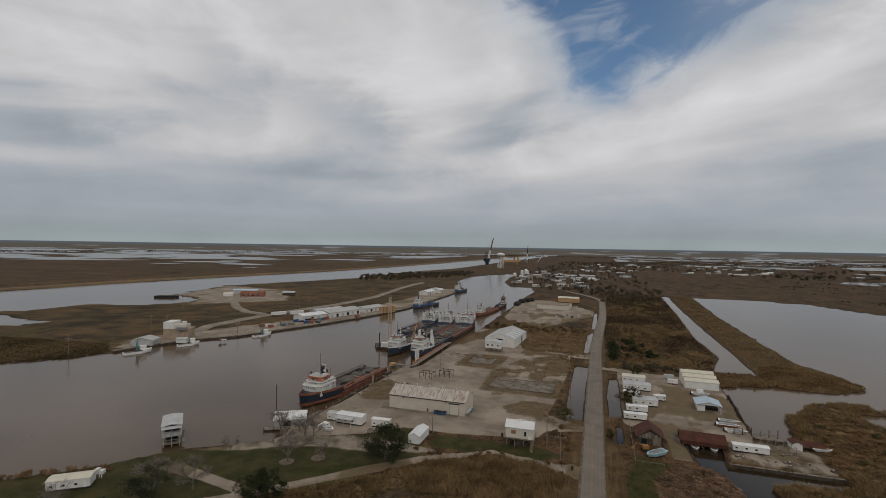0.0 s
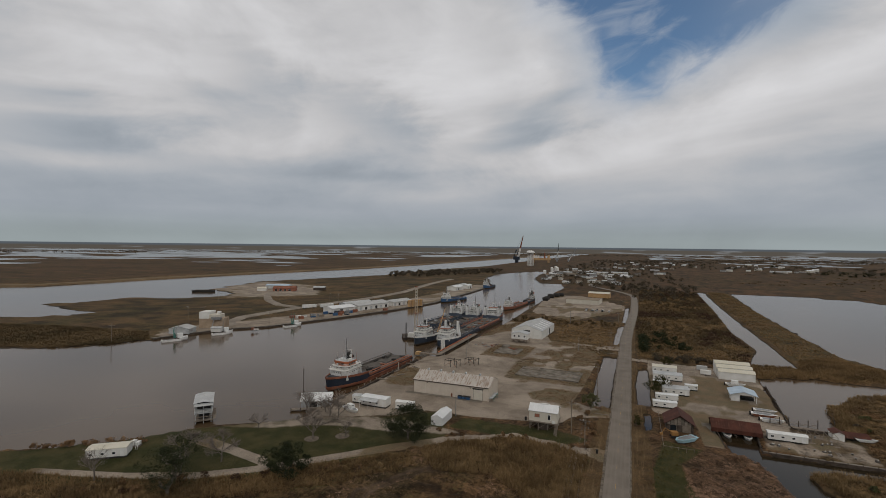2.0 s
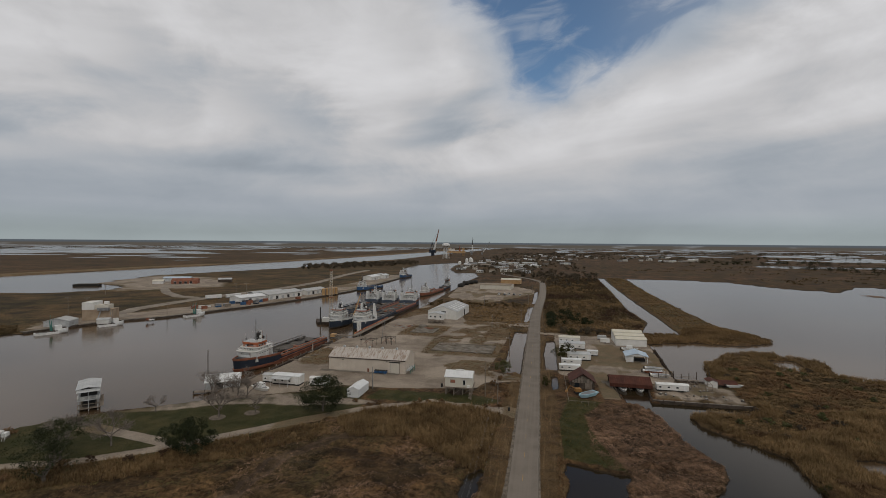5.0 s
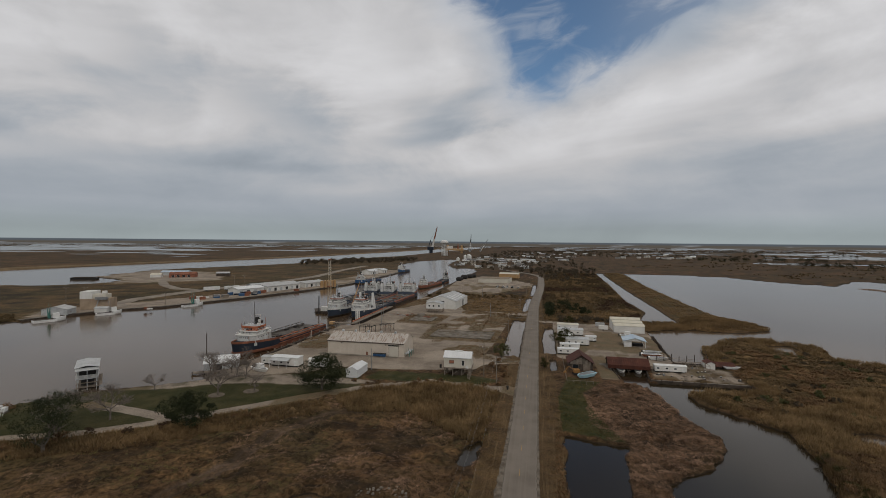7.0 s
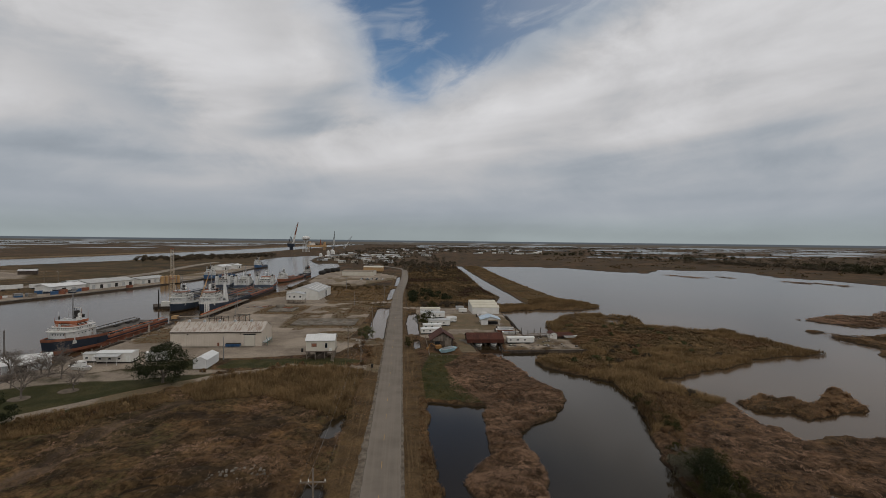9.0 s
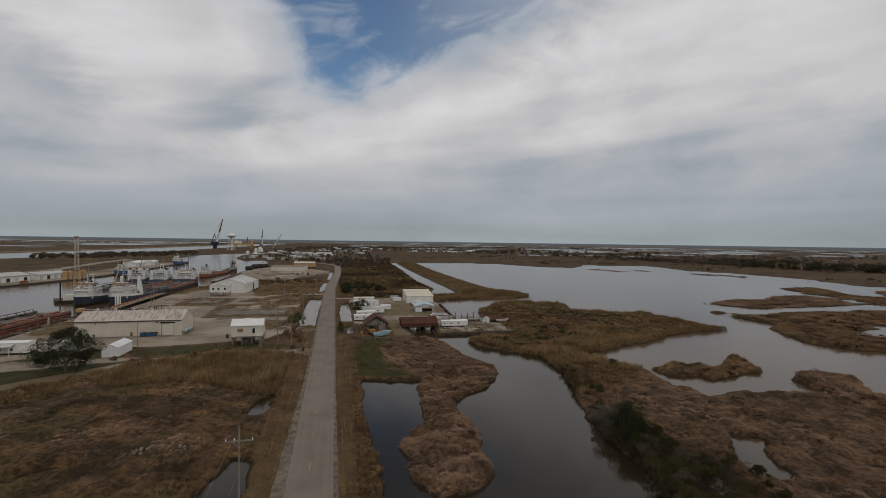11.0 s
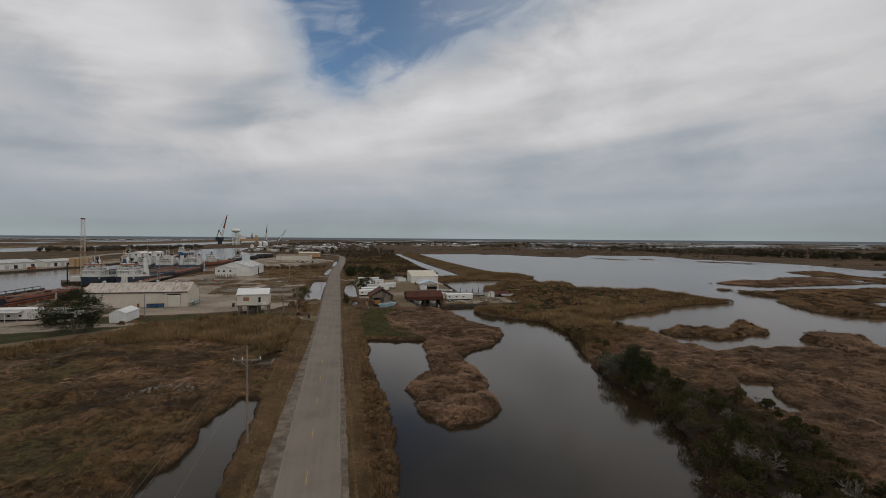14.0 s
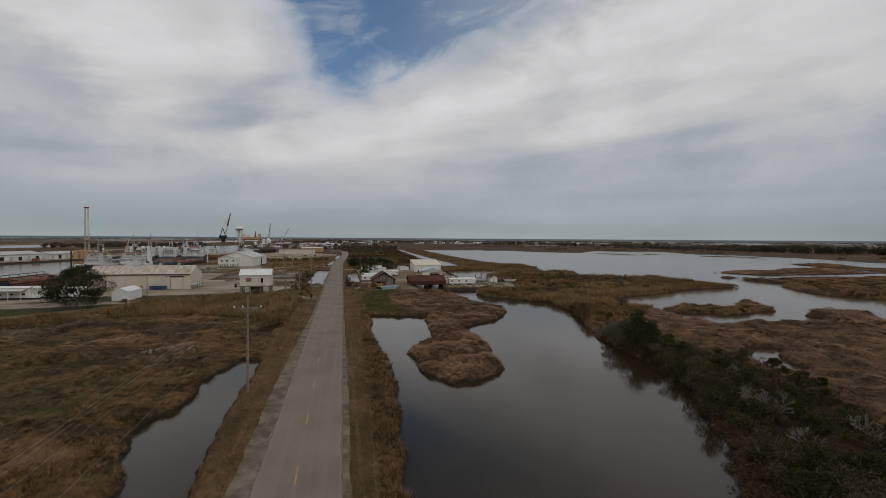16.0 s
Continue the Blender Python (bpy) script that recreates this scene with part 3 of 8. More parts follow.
def ground_material():
    m = bpy.data.materials.new("marsh_and_made_ground")
    m.use_nodes = True
    t = m.node_tree
    p = t.nodes["Principled BSDF"]
    where = node(t, "ShaderNodeNewGeometry").outputs["Position"]
    high = node(t, "ShaderNodeSeparateXYZ", (0, where)).outputs[2]

    def zone(name):
        return node(t, "ShaderNodeAttribute", attribute_name=name).outputs["Fac"]
    wide, mid, tiny = fbm(t, where, 0.02, 4.0, 0.6), fbm(t, where, 0.16, 5.0, 0.6), fbm(t, where, 2.2, 5.0, 0.7)
    marsh = mixc(t, span(t, mid, 0.32, 0.68), (0.034, 0.021, 0.011), (0.148, 0.090, 0.044))
    marsh = mixc(t, calc(t, "MULTIPLY", span(t, wide, 0.45, 0.68), 0.55), marsh, (0.058, 0.056, 0.025))
    streaks = fbm(t, node(t, "ShaderNodeVectorMath", (0, where), (1, (0.5, 1.6, 1.0)), operation="MULTIPLY").outputs[0], 0.006, 5.0, 0.6)
    marsh = mixc(t, calc(t, "MULTIPLY", span(t, streaks, 0.46, 0.60), 0.55), marsh, (0.130, 0.074, 0.043))
    mottle = span(t, fbm(t, where, 0.035, 6.0, 0.68, 0.3), 0.44, 0.60)
    marsh = mixc(t, calc(t, "MULTIPLY", mottle, 0.6), marsh, (0.040, 0.033, 0.017))
    marsh = mixc(t, zone("island"), marsh, mixc(t, span(t, fbm(t, where, 0.020, 7.0, 0.70), 0.40, 0.60), (0.120, 0.078, 0.038), mixc(t, mottle, (0.070, 0.056, 0.025), (0.036, 0.029, 0.014))))
    marsh = mixc(t, zone("russet"), marsh, mixc(t, span(t, mid, 0.3, 0.7), (0.038, 0.025, 0.015), (0.125, 0.078, 0.048)))
    marsh = mixc(t, zone("golden"), marsh, mixc(t, span(t, mid, 0.3, 0.7), (0.085, 0.056, 0.026), (0.180, 0.118, 0.056)))
    # hollows between tussocks: mud taken near black, shade put into the colour
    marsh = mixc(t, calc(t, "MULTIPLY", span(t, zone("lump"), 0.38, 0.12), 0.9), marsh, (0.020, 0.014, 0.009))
    clump = calc(t, "ADD", calc(t, "MULTIPLY", span(t, fbm(t, where, 0.85, 4.0, 0.65, 0.4), 0.34, 0.66), 0.95), 0.50)
    marsh = node(t, "ShaderNodeVectorMath", (0, marsh), (1, node(t, "ShaderNodeCombineXYZ", (0, clump), (1, clump), (2, clump)).outputs[0]), operation="MULTIPLY").outputs[0]
    marsh = mixc(t, zone("rut"), marsh, mixc(t, span(t, mid, 0.35, 0.65), (0.050, 0.036, 0.026), (0.125, 0.090, 0.066)))
    # the thicket floor, meadow cut and wet patches painted darker
    marsh = mixc(t, zone("dark_floor"), marsh, mixc(t, span(t, mid, 0.35, 0.65), (0.017, 0.012, 0.007), (0.040, 0.025, 0.014)))
    lawn = mixc(t, span(t, mid, 0.3, 0.7), (0.029, 0.034, 0.011), (0.062, 0.055, 0.023))
    mown = fbm(t, node(t, "ShaderNodeVectorMath", (0, where), (1, (1.5, 0.05, 1.0)), operation="MULTIPLY").outputs[0], 1.0, 4.0, 0.6)
    verge = mixc(t, span(t, mid, 0.3, 0.7), (0.058, 0.039, 0.020), (0.122, 0.082, 0.042))
    verge = mixc(t, calc(t, "MULTIPLY", span(t, mown, 0.50, 0.66), 0.5), verge, (0.175, 0.125, 0.068))
    shell = mixc(t, span(t, mid, 0.3, 0.7), (0.182, 0.154, 0.127), (0.262, 0.227, 0.190))
    patch = calc(t, "ADD", zone("turf"), calc(t, "MULTIPLY", calc(t, "SUBTRACT", mid, 0.5), 0.8))
    shell = mixc(t, span(t, fbm(t, where, 0.05, 4.0, 0.6), 0.42, 0.66), shell, (0.325, 0.283, 0.238))
    turf = mixc(t, span(t, mid, 0.35, 0.65), (0.150, 0.106, 0.060), (0.098, 0.080, 0.040))
    shell = mixc(t, calc(t, "MULTIPLY", span(t, patch, 0.25, 0.85), 0.8), shell, turf)
    shell = mixc(t, calc(t, "MULTIPLY", span(t, fbm(t, where, 0.3, 5.0, 0.7), 0.60, 0.74), 0.55), shell, (0.09, 0.078, 0.064))
    base = mixc(t, span(t, calc(t, "ADD", zone("lawn"), calc(t, "MULTIPLY", calc(t, "SUBTRACT", mid, 0.5), 0.5)), 0.35, 0.65), marsh, lawn)
    base = mixc(t, span(t, calc(t, "ADD", zone("verge"), calc(t, "MULTIPLY", calc(t, "SUBTRACT", mid, 0.5), 0.6)), 0.35, 0.65), base, verge)
    base = mixc(t, span(t, calc(t, "ADD", zone("gravel"), calc(t, "MULTIPLY", calc(t, "SUBTRACT", mid, 0.5), 0.5)), 0.4, 0.6), base, shell)
    base = mixc(t, span(t, high, 0.42, 0.12), base, (0.026, 0.020, 0.014))
    worn = calc(t, "ADD", calc(t, "MULTIPLY", tiny, 1.9), 0.05)
    base = node(t, "ShaderNodeVectorMath", (0, base), (1, node(t, "ShaderNodeCombineXYZ", (0, calc(t, "MULTIPLY", worn, 1.04)), (1, worn), (2, calc(t, "MULTIPLY", worn, 0.95))).outputs[0]), operation="MULTIPLY").outputs[0]
    t.links.new(base, p.inputs["Base Color"])
    p.inputs["Roughness"].default_value, p.inputs["Specular IOR Level"].default_value = 0.95, 0.15
    t.links.new(node(t, "ShaderNodeBump", ("Strength", 0.7), ("Distance", 0.25), ("Height", tiny)).outputs[0], p.inputs["Normal"])
    return m


def turf_at(x, y):
    """Where grass has come up through the gravel of the yards."""
    worn = ease(wave(x + 300, y * 0.8, 34.0, 5), 0.53, 0.60)
    lots = np.maximum(ease(sdf([(-50, 228), (-10, 226), (-8, 300), (-14, 324), (-40, 300), (-52, 262)], x, y), 6, -6) * ease(wave(x, y, 14.0, 3), 0.36, 0.5), ease(sdf([(-76, 270), (-50, 268), (-48, 306), (-74, 304)], x, y), 4, -4))
    dirt = ease(wave(x + 90, y, 12.0, 4), 0.44, 0.64) * 0.95 * ease(x, 10, 16) * ease(y, 170, 180)
    return np.maximum(np.maximum(worn * 0.9, lots) * ease(x, 8, 2), dirt)


GX, GY = graded(-62, 92, 0.6, 1.034, -5200, 5200), graded(34, 124, 0.6, 1.031, -2500, 5400)
gx, gy = [v.ravel() for v in np.meshgrid(GX, GY)]
gz = ground(gx, gy)
idx = np.arange(len(gx)).reshape(len(GY), len(GX))
quads = np.stack([idx[:-1, :-1], idx[:-1, 1:], idx[1:, 1:], idx[1:, :-1]], -1).reshape(-1, 4)
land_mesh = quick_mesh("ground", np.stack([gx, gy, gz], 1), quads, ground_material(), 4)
land_mesh.polygons.foreach_set("use_smooth", np.ones(len(quads), bool))


def in_any(polys, x, y, soft=2.0):
    f = np.zeros(np.shape(x))
    for poly in polys:
        f = np.maximum(f, ease(sdf(poly, x, y), soft, -soft))
    return f


GOLD = [(56, 168), (66, 172), (82, 172), (84, 205), (79, 217), (90, 250), (122, 272), (140, 247), (135, 234), (170, 226), (175, 170), (90, 143), (85, 135), (95, 122), (80, 112), (66, 100), (74, 122), (74, 140)]
GOLD_DIKE = [(66, 280), (140, 296), (140, 310), (118, 345), (98, 330), (94, 311), (70, 308)]
RUSSET = [(27, 124), (24, 136), (25, 156), (31, 171), (44, 170), (56, 130), (40, 105), (36, 85), (34, 66), (20, 60), (17, 84), (28, 110)]
RUSSET_EAST = [(56, 92), (66, 102), (94, 120), (97, 92), (127, 98), (160, 70), (250, 60), (200, 0), (36, 0), (31, 18), (43, 38), (50, 50), (55, 64)]
ISLAND_LAND = [(-318, 185), (-255, 292), (-199, 494), (-205, 764), (-280, 1000), (-280, 1110), (-440, 1469), (-509, 1157), (-503, 905), (-538, 808), (-600, 650), (-552, 496), (-466, 443), (-547, 386), (-570, 313), (-700, 200), (-480, 110)]
DIKE_LAND = [(126, 360), (138, 330), (95, 311), (96, 460), (101, 649), (108, 800), (141, 800), (129, 557)]
LEVEE = [(-1560, -120), (-792, 430), (-789, 585), (-757, 806), (-689, 1150), (-662, 1470), (-624, 2521), (-555, 4900), (-600, 4900), (-668, 2521), (-706, 1470), (-733, 1150), (-801, 806), (-833, 585), (-836, 440), (-1590, -80)]
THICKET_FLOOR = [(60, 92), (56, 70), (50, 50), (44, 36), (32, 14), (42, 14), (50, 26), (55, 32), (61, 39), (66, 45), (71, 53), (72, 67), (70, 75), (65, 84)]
LAWN_NEAR = [(13, 126), (30, 121), (24, 140), (22, 158), (30, 172), (19, 175), (14, 150)]
VERGES = [[(8.4, -20), (13, -20), (15, 100), (14, 210), (10.6, 300), (11, 560), (8.4, 560)], [(-3.4, -20), (1.2, -20), (1.2, 560), (-1.5, 560), (-2.5, 200), (-4.5, 150), (-4.8, 60)]]
GRAVEL_LOT = [(-107, 146), (-118, 134.5), (-128, 127), (-126, 124), (-108, 131), (-98, 138), (-84, 143), (-70, 144), (-58, 148), (-44, 152), (-40, 156), (-60, 158), (-80, 158), (-100, 150)]
TRACKS = [[(-28, 162), (-50, 149), (-65, 136), (-75, 125), (-90, 110), (-104, 99), (-124, 90), (-150, 82), (-150, 79), (-124, 86.5), (-103, 95), (-88, 106.5), (-72, 122), (-61, 132.5), (-48, 146), (-27, 159)],
          [(-88, 108), (-94, 113.5), (-108, 115.5), (-122, 118), (-124, 112), (-106, 111)],
          [(1, 160), (-8, 158), (-28, 162), (-28, 159), (-8, 154), (1, 150)],
          [(1.5, 330), (-12, 325), (-12, 315), (1.5, 314)],
          [(8, 300), (8, 294), (17, 290), (17, 296)]]
for name, value in (("gravel", np.maximum(in_any([YARD, YARD_FAR, MARINA, QUAY_LAND], gx, gy, 2.5), np.maximum(in_any(TRACKS, gx, gy, 0.7), np.maximum(0.8 * in_any([SAND], gx, gy, 30), 0.56 * in_any([GRAVEL_LOT, [(48, 179), (80, 179), (80, 200), (62, 206), (50, 199)]], gx, gy, 3.0))))),
                    ("lawn", in_any([PARK, LAWN_NEAR, [(-52, 158), (-12, 157), (-4, 166), (-16, 170), (-50, 168)]], gx, gy, 3.0)), ("verge", in_any(VERGES, gx, gy, 0.8)),
                    ("turf", turf_at(gx, gy)), ("lump", hummock(gx, gy)), ("dark_floor", np.maximum(in_any([THICKET_FLOOR], gx, gy, 3.0), np.maximum(0.9 * in_any([MEADOW_CUT], gx, gy, 1.6), 0.5 * wet(gx, gy)))), ("rut", ruts(gx, gy)), ("island", in_any([ISLAND_LAND, DIKE_LAND, [(12, 300), (70, 306), (81, 355), (80, 427), (88, 566), (96, 790), (20, 800), (16, 560), (12, 430)]], gx, gy, 6.0)), ("golden", np.maximum(np.maximum(in_any([GOLD, GOLD_DIKE], gx, gy, 4.0), 0.8 * in_any([LEVEE], gx, gy, 6.0)), 0.75 * in_any([[(-60, 395), (-44, 334), (-12, 328), (-3, 332), (0, 440), (-40, 428), (-84, 466), (-90, 402)]], gx, gy, 4.0))), ("russet", in_any([RUSSET, RUSSET_EAST], gx, gy, 5.0))):
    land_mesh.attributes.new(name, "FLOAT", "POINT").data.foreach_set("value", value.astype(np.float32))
tagged(new("ground", land_mesh), "brown winter marsh, gravel yards and mown grass", "ground", kind="structure")

bm = bmesh.new()
bmesh.ops.create_grid(bm, x_segments=100, y_segments=100, size=5600)
me = bpy.data.meshes.new("water")
bm.to_mesh(me)
me.materials.append(WATER)
tagged(new("water", me), "still grey-brown water of channel, creek and lake", "water", kind="structure")


# ---- builders ----
class Shape:
    """Collects simple solids in one mesh."""

    def __init__(self):
        self.bm = bmesh.new()

    def solid(self, pts, faces):
        v = [self.bm.verts.new(p) for p in pts]
        for f in faces:
            self.bm.faces.new([v[i] for i in f])
        return self

    def box(self, x0, y0, z0, x1, y1, z1):
        return self.solid([(x0, y0, z0), (x1, y0, z0), (x1, y1, z0), (x0, y1, z0), (x0, y0, z1), (x1, y0, z1), (x1, y1, z1), (x0, y1, z1)],
                          [(3, 2, 1, 0), (4, 5, 6, 7), (0, 1, 5, 4), (1, 2, 6, 5), (2, 3, 7, 6), (3, 0, 4, 7)])

    def rod(self, a, b, r, r2=None, n=6):
        a, b = Vector(a), Vector(b)
        q = (b - a).to_track_quat("Z", "Y")
        ring = [q @ Vector((math.cos(k * 2 * math.pi / n), math.sin(k * 2 * math.pi / n), 0)) for k in range(n)]
        r2 = r if r2 is None else r2
        return self.solid([a + r * v for v in ring] + [b + r2 * v for v in ring], [tuple(range(n))[::-1], tuple(range(n, 2 * n))] + [(k, (k + 1) % n, n + (k + 1) % n, n + k) for k in range(n)])

    def prism(self, pts, axis, lo, hi):
        """An outline in the plane across an axis (0: pts are y, z; 1: x, z; 2: x, y), drawn out from lo to hi."""
        def at(p, h):
            q = list(p)
            q.insert(axis, h)
            return q
        n = len(pts)
        return self.solid([at(p, lo) for p in pts] + [at(p, hi) for p in pts], [tuple(range(n))[::-1], tuple(range(n, 2 * n))] + [(k, (k + 1) % n, n + (k + 1) % n, n + k) for k in range(n)])

    def tops(self, outline, z0, z1, flare=1.0):
        c = [sum(p[k] for p in outline) / len(outline) for k in (0, 1)]
        n = len(outline)
        return self.solid([(c[0] + (x - c[0]) * flare, c[1] + (y - c[1]) * flare, z0) for x, y in outline] + [(x, y, z1) for x, y in outline],
                          [tuple(range(n))[::-1], tuple(range(n, 2 * n))] + [(k, (k + 1) % n, n + (k + 1) % n, n + k) for k in range(n)])


def part(name, shape, mat, parent, label=""):
    bm = shape.bm
    bmesh.ops.recalc_face_normals(bm, faces=bm.faces)
    me = bpy.data.meshes.new(name)
    bm.to_mesh(me)
    bm.free()
    me.materials.append(mat)
    ob = new(name, me)
    ob.parent = parent
    return tagged(ob, label)


def thing(name, x, y, z, turn, label, category, group="", kind=""):
    ob = new(name)
    ob.empty_display_size = 0.2
    ob.matrix_world = pose(x, y, z, 0, 0, turn)
    return tagged(ob, label, category, group, kind)


def lone(name, shape, mat, label, category, group="", kind="", m=None):
    ob = part(name, shape, mat, None, label)
    if m is not None:
        ob.matrix_world = m
    return tagged(ob, "", category, group, kind)


# ---- the road ----
def strip(x0, x1, y0, y1, z, step, bend=None):
    s = Shape()
    ys = np.arange(y0, y1 + step / 2, step)
    for a, b in zip(ys[:-1], ys[1:]):
        da, db = (bend(a), bend(b)) if bend else (0, 0)
        s.solid([(x0 + da, a, z), (x1 + da, a, z), (x1 + db, b, z), (x0 + db, b, z), (x0 + da, a, z - 0.35), (x1 + da, a, z - 0.35), (x1 + db, b, z - 0.35), (x0 + db, b, z - 0.35)],
                [(0, 1, 2, 3), (0, 3, 7, 4), (1, 5, 6, 2)])
    return s


def road_bend(y):
    return 6.5 * float(ease(y, 330, 560)) - 70.0 * float(ease(y, 640, 860)) ** 1.5


def road_material():
    m = stuff("worn_grey_asphalt", (0.148, 0.126, 0.103), (0.200, 0.172, 0.143), 0.5, 0.9, 0.1, 0, 0.08, "World")
    t = m.node_tree
    p = t.nodes["Principled BSDF"]
    x = node(t, "ShaderNodeSeparateXYZ", (0, node(t, "ShaderNodeNewGeometry").outputs["Position"])).outputs[0]
    where = node(t, "ShaderNodeNewGeometry").outputs["Position"]
    edge = calc(t, "ADD", calc(t, "ABSOLUTE", calc(t, "SUBTRACT", x, 4.93)), calc(t, "MULTIPLY", calc(t, "SUBTRACT", fbm(t, where, 0.5, 4.0), 0.5), 0.7))
    lanes = fbm(t, node(t, "ShaderNodeVectorMath", (0, where), (1, (1.1, 0.02, 1.0)), operation="MULTIPLY").outputs[0], 1.0, 4.0, 0.6)
    old = mixc(t, calc(t, "MULTIPLY", span(t, lanes, 0.42, 0.62), 0.4), p.inputs["Base Color"].links[0].from_socket, (0.225, 0.190, 0.154))
    seam = mixc(t, calc(t, "MULTIPLY", span(t, edge, 2.9, 3.35), 0.35), old, (0.24, 0.215, 0.18))
    seam = mixc(t, calc(t, "MULTIPLY", span(t, calc(t, "ABSOLUTE", calc(t, "SUBTRACT", edge, 3.38)), 0.14, 0.03), 0.55), seam, (0.055, 0.046, 0.036))
    cracks = node(t, "ShaderNodeTexVoronoi", ("Vector", node(t, "ShaderNodeVectorMath", (0, where), (1, (0.6, 0.16, 1)), operation="MULTIPLY").outputs[0]), ("Scale", 1.0), feature="DISTANCE_TO_EDGE").outputs[0]
    t.links.new(mixc(t, calc(t, "MULTIPLY", span(t, cracks, 0.008, 0.0), 0.09), seam, (0.07, 0.066, 0.06)), p.inputs["Base Color"])
    return m


road = thing("road", 0, 0, 0, 0, "straight worn grey asphalt road with dashed yellow line", "road", kind="structure")
SHELL = stuff("shell_gravel", (0.086, 0.069, 0.051), (0.190, 0.160, 0.127), 2.4, 0.95, 0.4, 0, 0.6, "World")


def ragged_strip(left, right, rag, z, fall, y0, y1, pinch=(0.0, 0.0)):
    """A strip with crumbled edges, its sides falling away into the ground. Steps widen with the distance."""
    s, y, last = Shape(), y0, None
    while y < y1:
        a, b = (np.array([left * 3.0 + 11]), np.array([y])), (np.array([right * 3.0 + 47]), np.array([y]))
        thin = float(ease(y, 60, 135))
        xa = left + pinch[0] * thin + road_bend(y) + rag[0] * 2 * (float(wave(*a, 2.2, 3)[0]) - 0.5)
        xb = right + pinch[1] * thin + road_bend(y) + rag[1] * 2 * (float(wave(*b, 2.2, 3)[0]) - 0.5)
        row = [s.bm.verts.new(p) for p in ((xa - 0.25, y, z - fall), (xa, y, z), (xb, y, z), (xb + 0.25, y, z - fall))]
        if last:
            for k in range(3):
                s.bm.faces.new((last[k], last[k + 1], row[k + 1], row[k]))
        last = row
        y += 0.5 if y < 130 else 1.5 if y < 300 else 8.0
    return s


part("carriageway", ragged_strip(1.55, 8.32, (0.22, 0.10), 1.06, 0.3, -60, 880), road_material(), road)
part("shoulder", ragged_strip(-0.25, 1.9, (0.3, 0.0), 1.03, 0.35, -60, 660, (1.2, 0.0)), SHELL, road, "crumbled shell-gravel shoulder")
part("shoulder", ragged_strip(8.2, 8.95, (0.0, 0.22), 1.03, 0.3, -60, 660, (0.0, -0.35)), SHELL, road, "crumbled shell-gravel shoulder")
dash = Shape()
dash.box(-0.06, -1.45, 0, 0.06, 1.45, 0.012)
dash_ob = part("centre_dash", dash, DASH, road, "faded yellow dash")
dash_ob.matrix_basis = pose(4.68, 39.9, 1.06)
for k in range(1, 50):
    ob = new("centre_dash", dash_ob.data)
    ob.parent = road
    y = 39.9 + 12.1 * k
    ob.matrix_basis = pose(4.68 + road_bend(y), y, 1.062)
    tagged(ob, "faded yellow dash")


PALE_SHELL = stuff("pale_shell_track", (0.190, 0.160, 0.128), (0.290, 0.250, 0.205), 0.3, 0.95, 0.3, 0, 0.35, "World")


def gravel_track(name, line, wide, label, top=1.15, mat=None, category="track"):
    """A low gravel embankment along a line of the plan."""
    s = Shape()
    rows = []
    for k, (x, y) in enumerate(line):
        a, b = Vector(line[max(k - 1, 0)]), Vector(line[min(k + 1, len(line) - 1)])
        n = Vector((-(b - a).y, (b - a).x)).normalized() * wide / 2
        rows.append([s.bm.verts.new(p) for p in ((x - n.x * 1.6, y - n.y * 1.6, -0.2), (x - n.x, y - n.y, top), (x + n.x, y + n.y, top), (x + n.x * 1.6, y + n.y * 1.6, -0.2))])
    for a, b in zip(rows[:-1], rows[1:]):
        for k in range(3):
            s.bm.faces.new((a[k], a[k + 1], b[k + 1], b[k]))
    return lone(name, s, mat or PALE_SHELL, label, category, kind="structure")


gravel_track("island_track", [(-282, 282), (-300, 296), (-311, 320), (-311, 353), (-309, 396), (-302, 440), (-291, 490), (-288, 540), (-288, 590), (-297, 650), (-309, 720), (-317, 800), (-320, 864)], 8.0, "pale gravel track along the island behind the quay")
gravel_track("river_levee", [(-1530, -110), (-1150, 160), (-806, 420), (-800, 500), (-798, 585), (-766, 806), (-730, 980), (-698, 1150), (-671, 1470), (-633, 2521), (-570, 4600)], 18.0, "low tan grass levee along the river's far bank", 2.2, stuff("tan_levee_grass", (0.105, 0.072, 0.038), (0.185, 0.128, 0.070), 0.05, 0.95, 0.2, 0, 0.6, "World"), "levee")
gravel_track("island_track", [(-309, 396), (-340, 402), (-380, 430), (-420, 470), (-440, 500)], 7.0, "pale gravel track to the island stores")


# ---- buildings ----
def gable_roof(s, x0, x1, y0, y1, eave, ridge, along, over=0.4, thick=0.14):
    """Two sloping slabs meeting at a ridge along x or y."""
    a0, a1, l0, l1 = (y0, y1, x0, x1) if along == "x" else (x0, x1, y0, y1)
    mid, k = (a0 + a1) / 2, (ridge - eave) / ((a1 - a0) / 2)
    for e, sign in ((a0, -1), (a1, 1)):
        out = e + sign * over
        low = eave - k * over
        pts = [(out, low), (mid, ridge), (mid, ridge + thick), (out, low + thick)]
        s.prism(pts, 0 if along == "x" else 1, l0 - over, l1 + over)
    return s


def gable_walls(s, x0, x1, y0, y1, z0, eave, ridge, along):
    s.box(x0, y0, z0, x1, y1, eave)
    if along == "x":
        s.prism([(y0, eave), (y1, eave), ((y0 + y1) / 2, ridge)], 0, x0, x1)
    else:
        s.prism([(x0, eave), (x1, eave), ((x0 + x1) / 2, ridge)], 1, y0, y1)
    return s


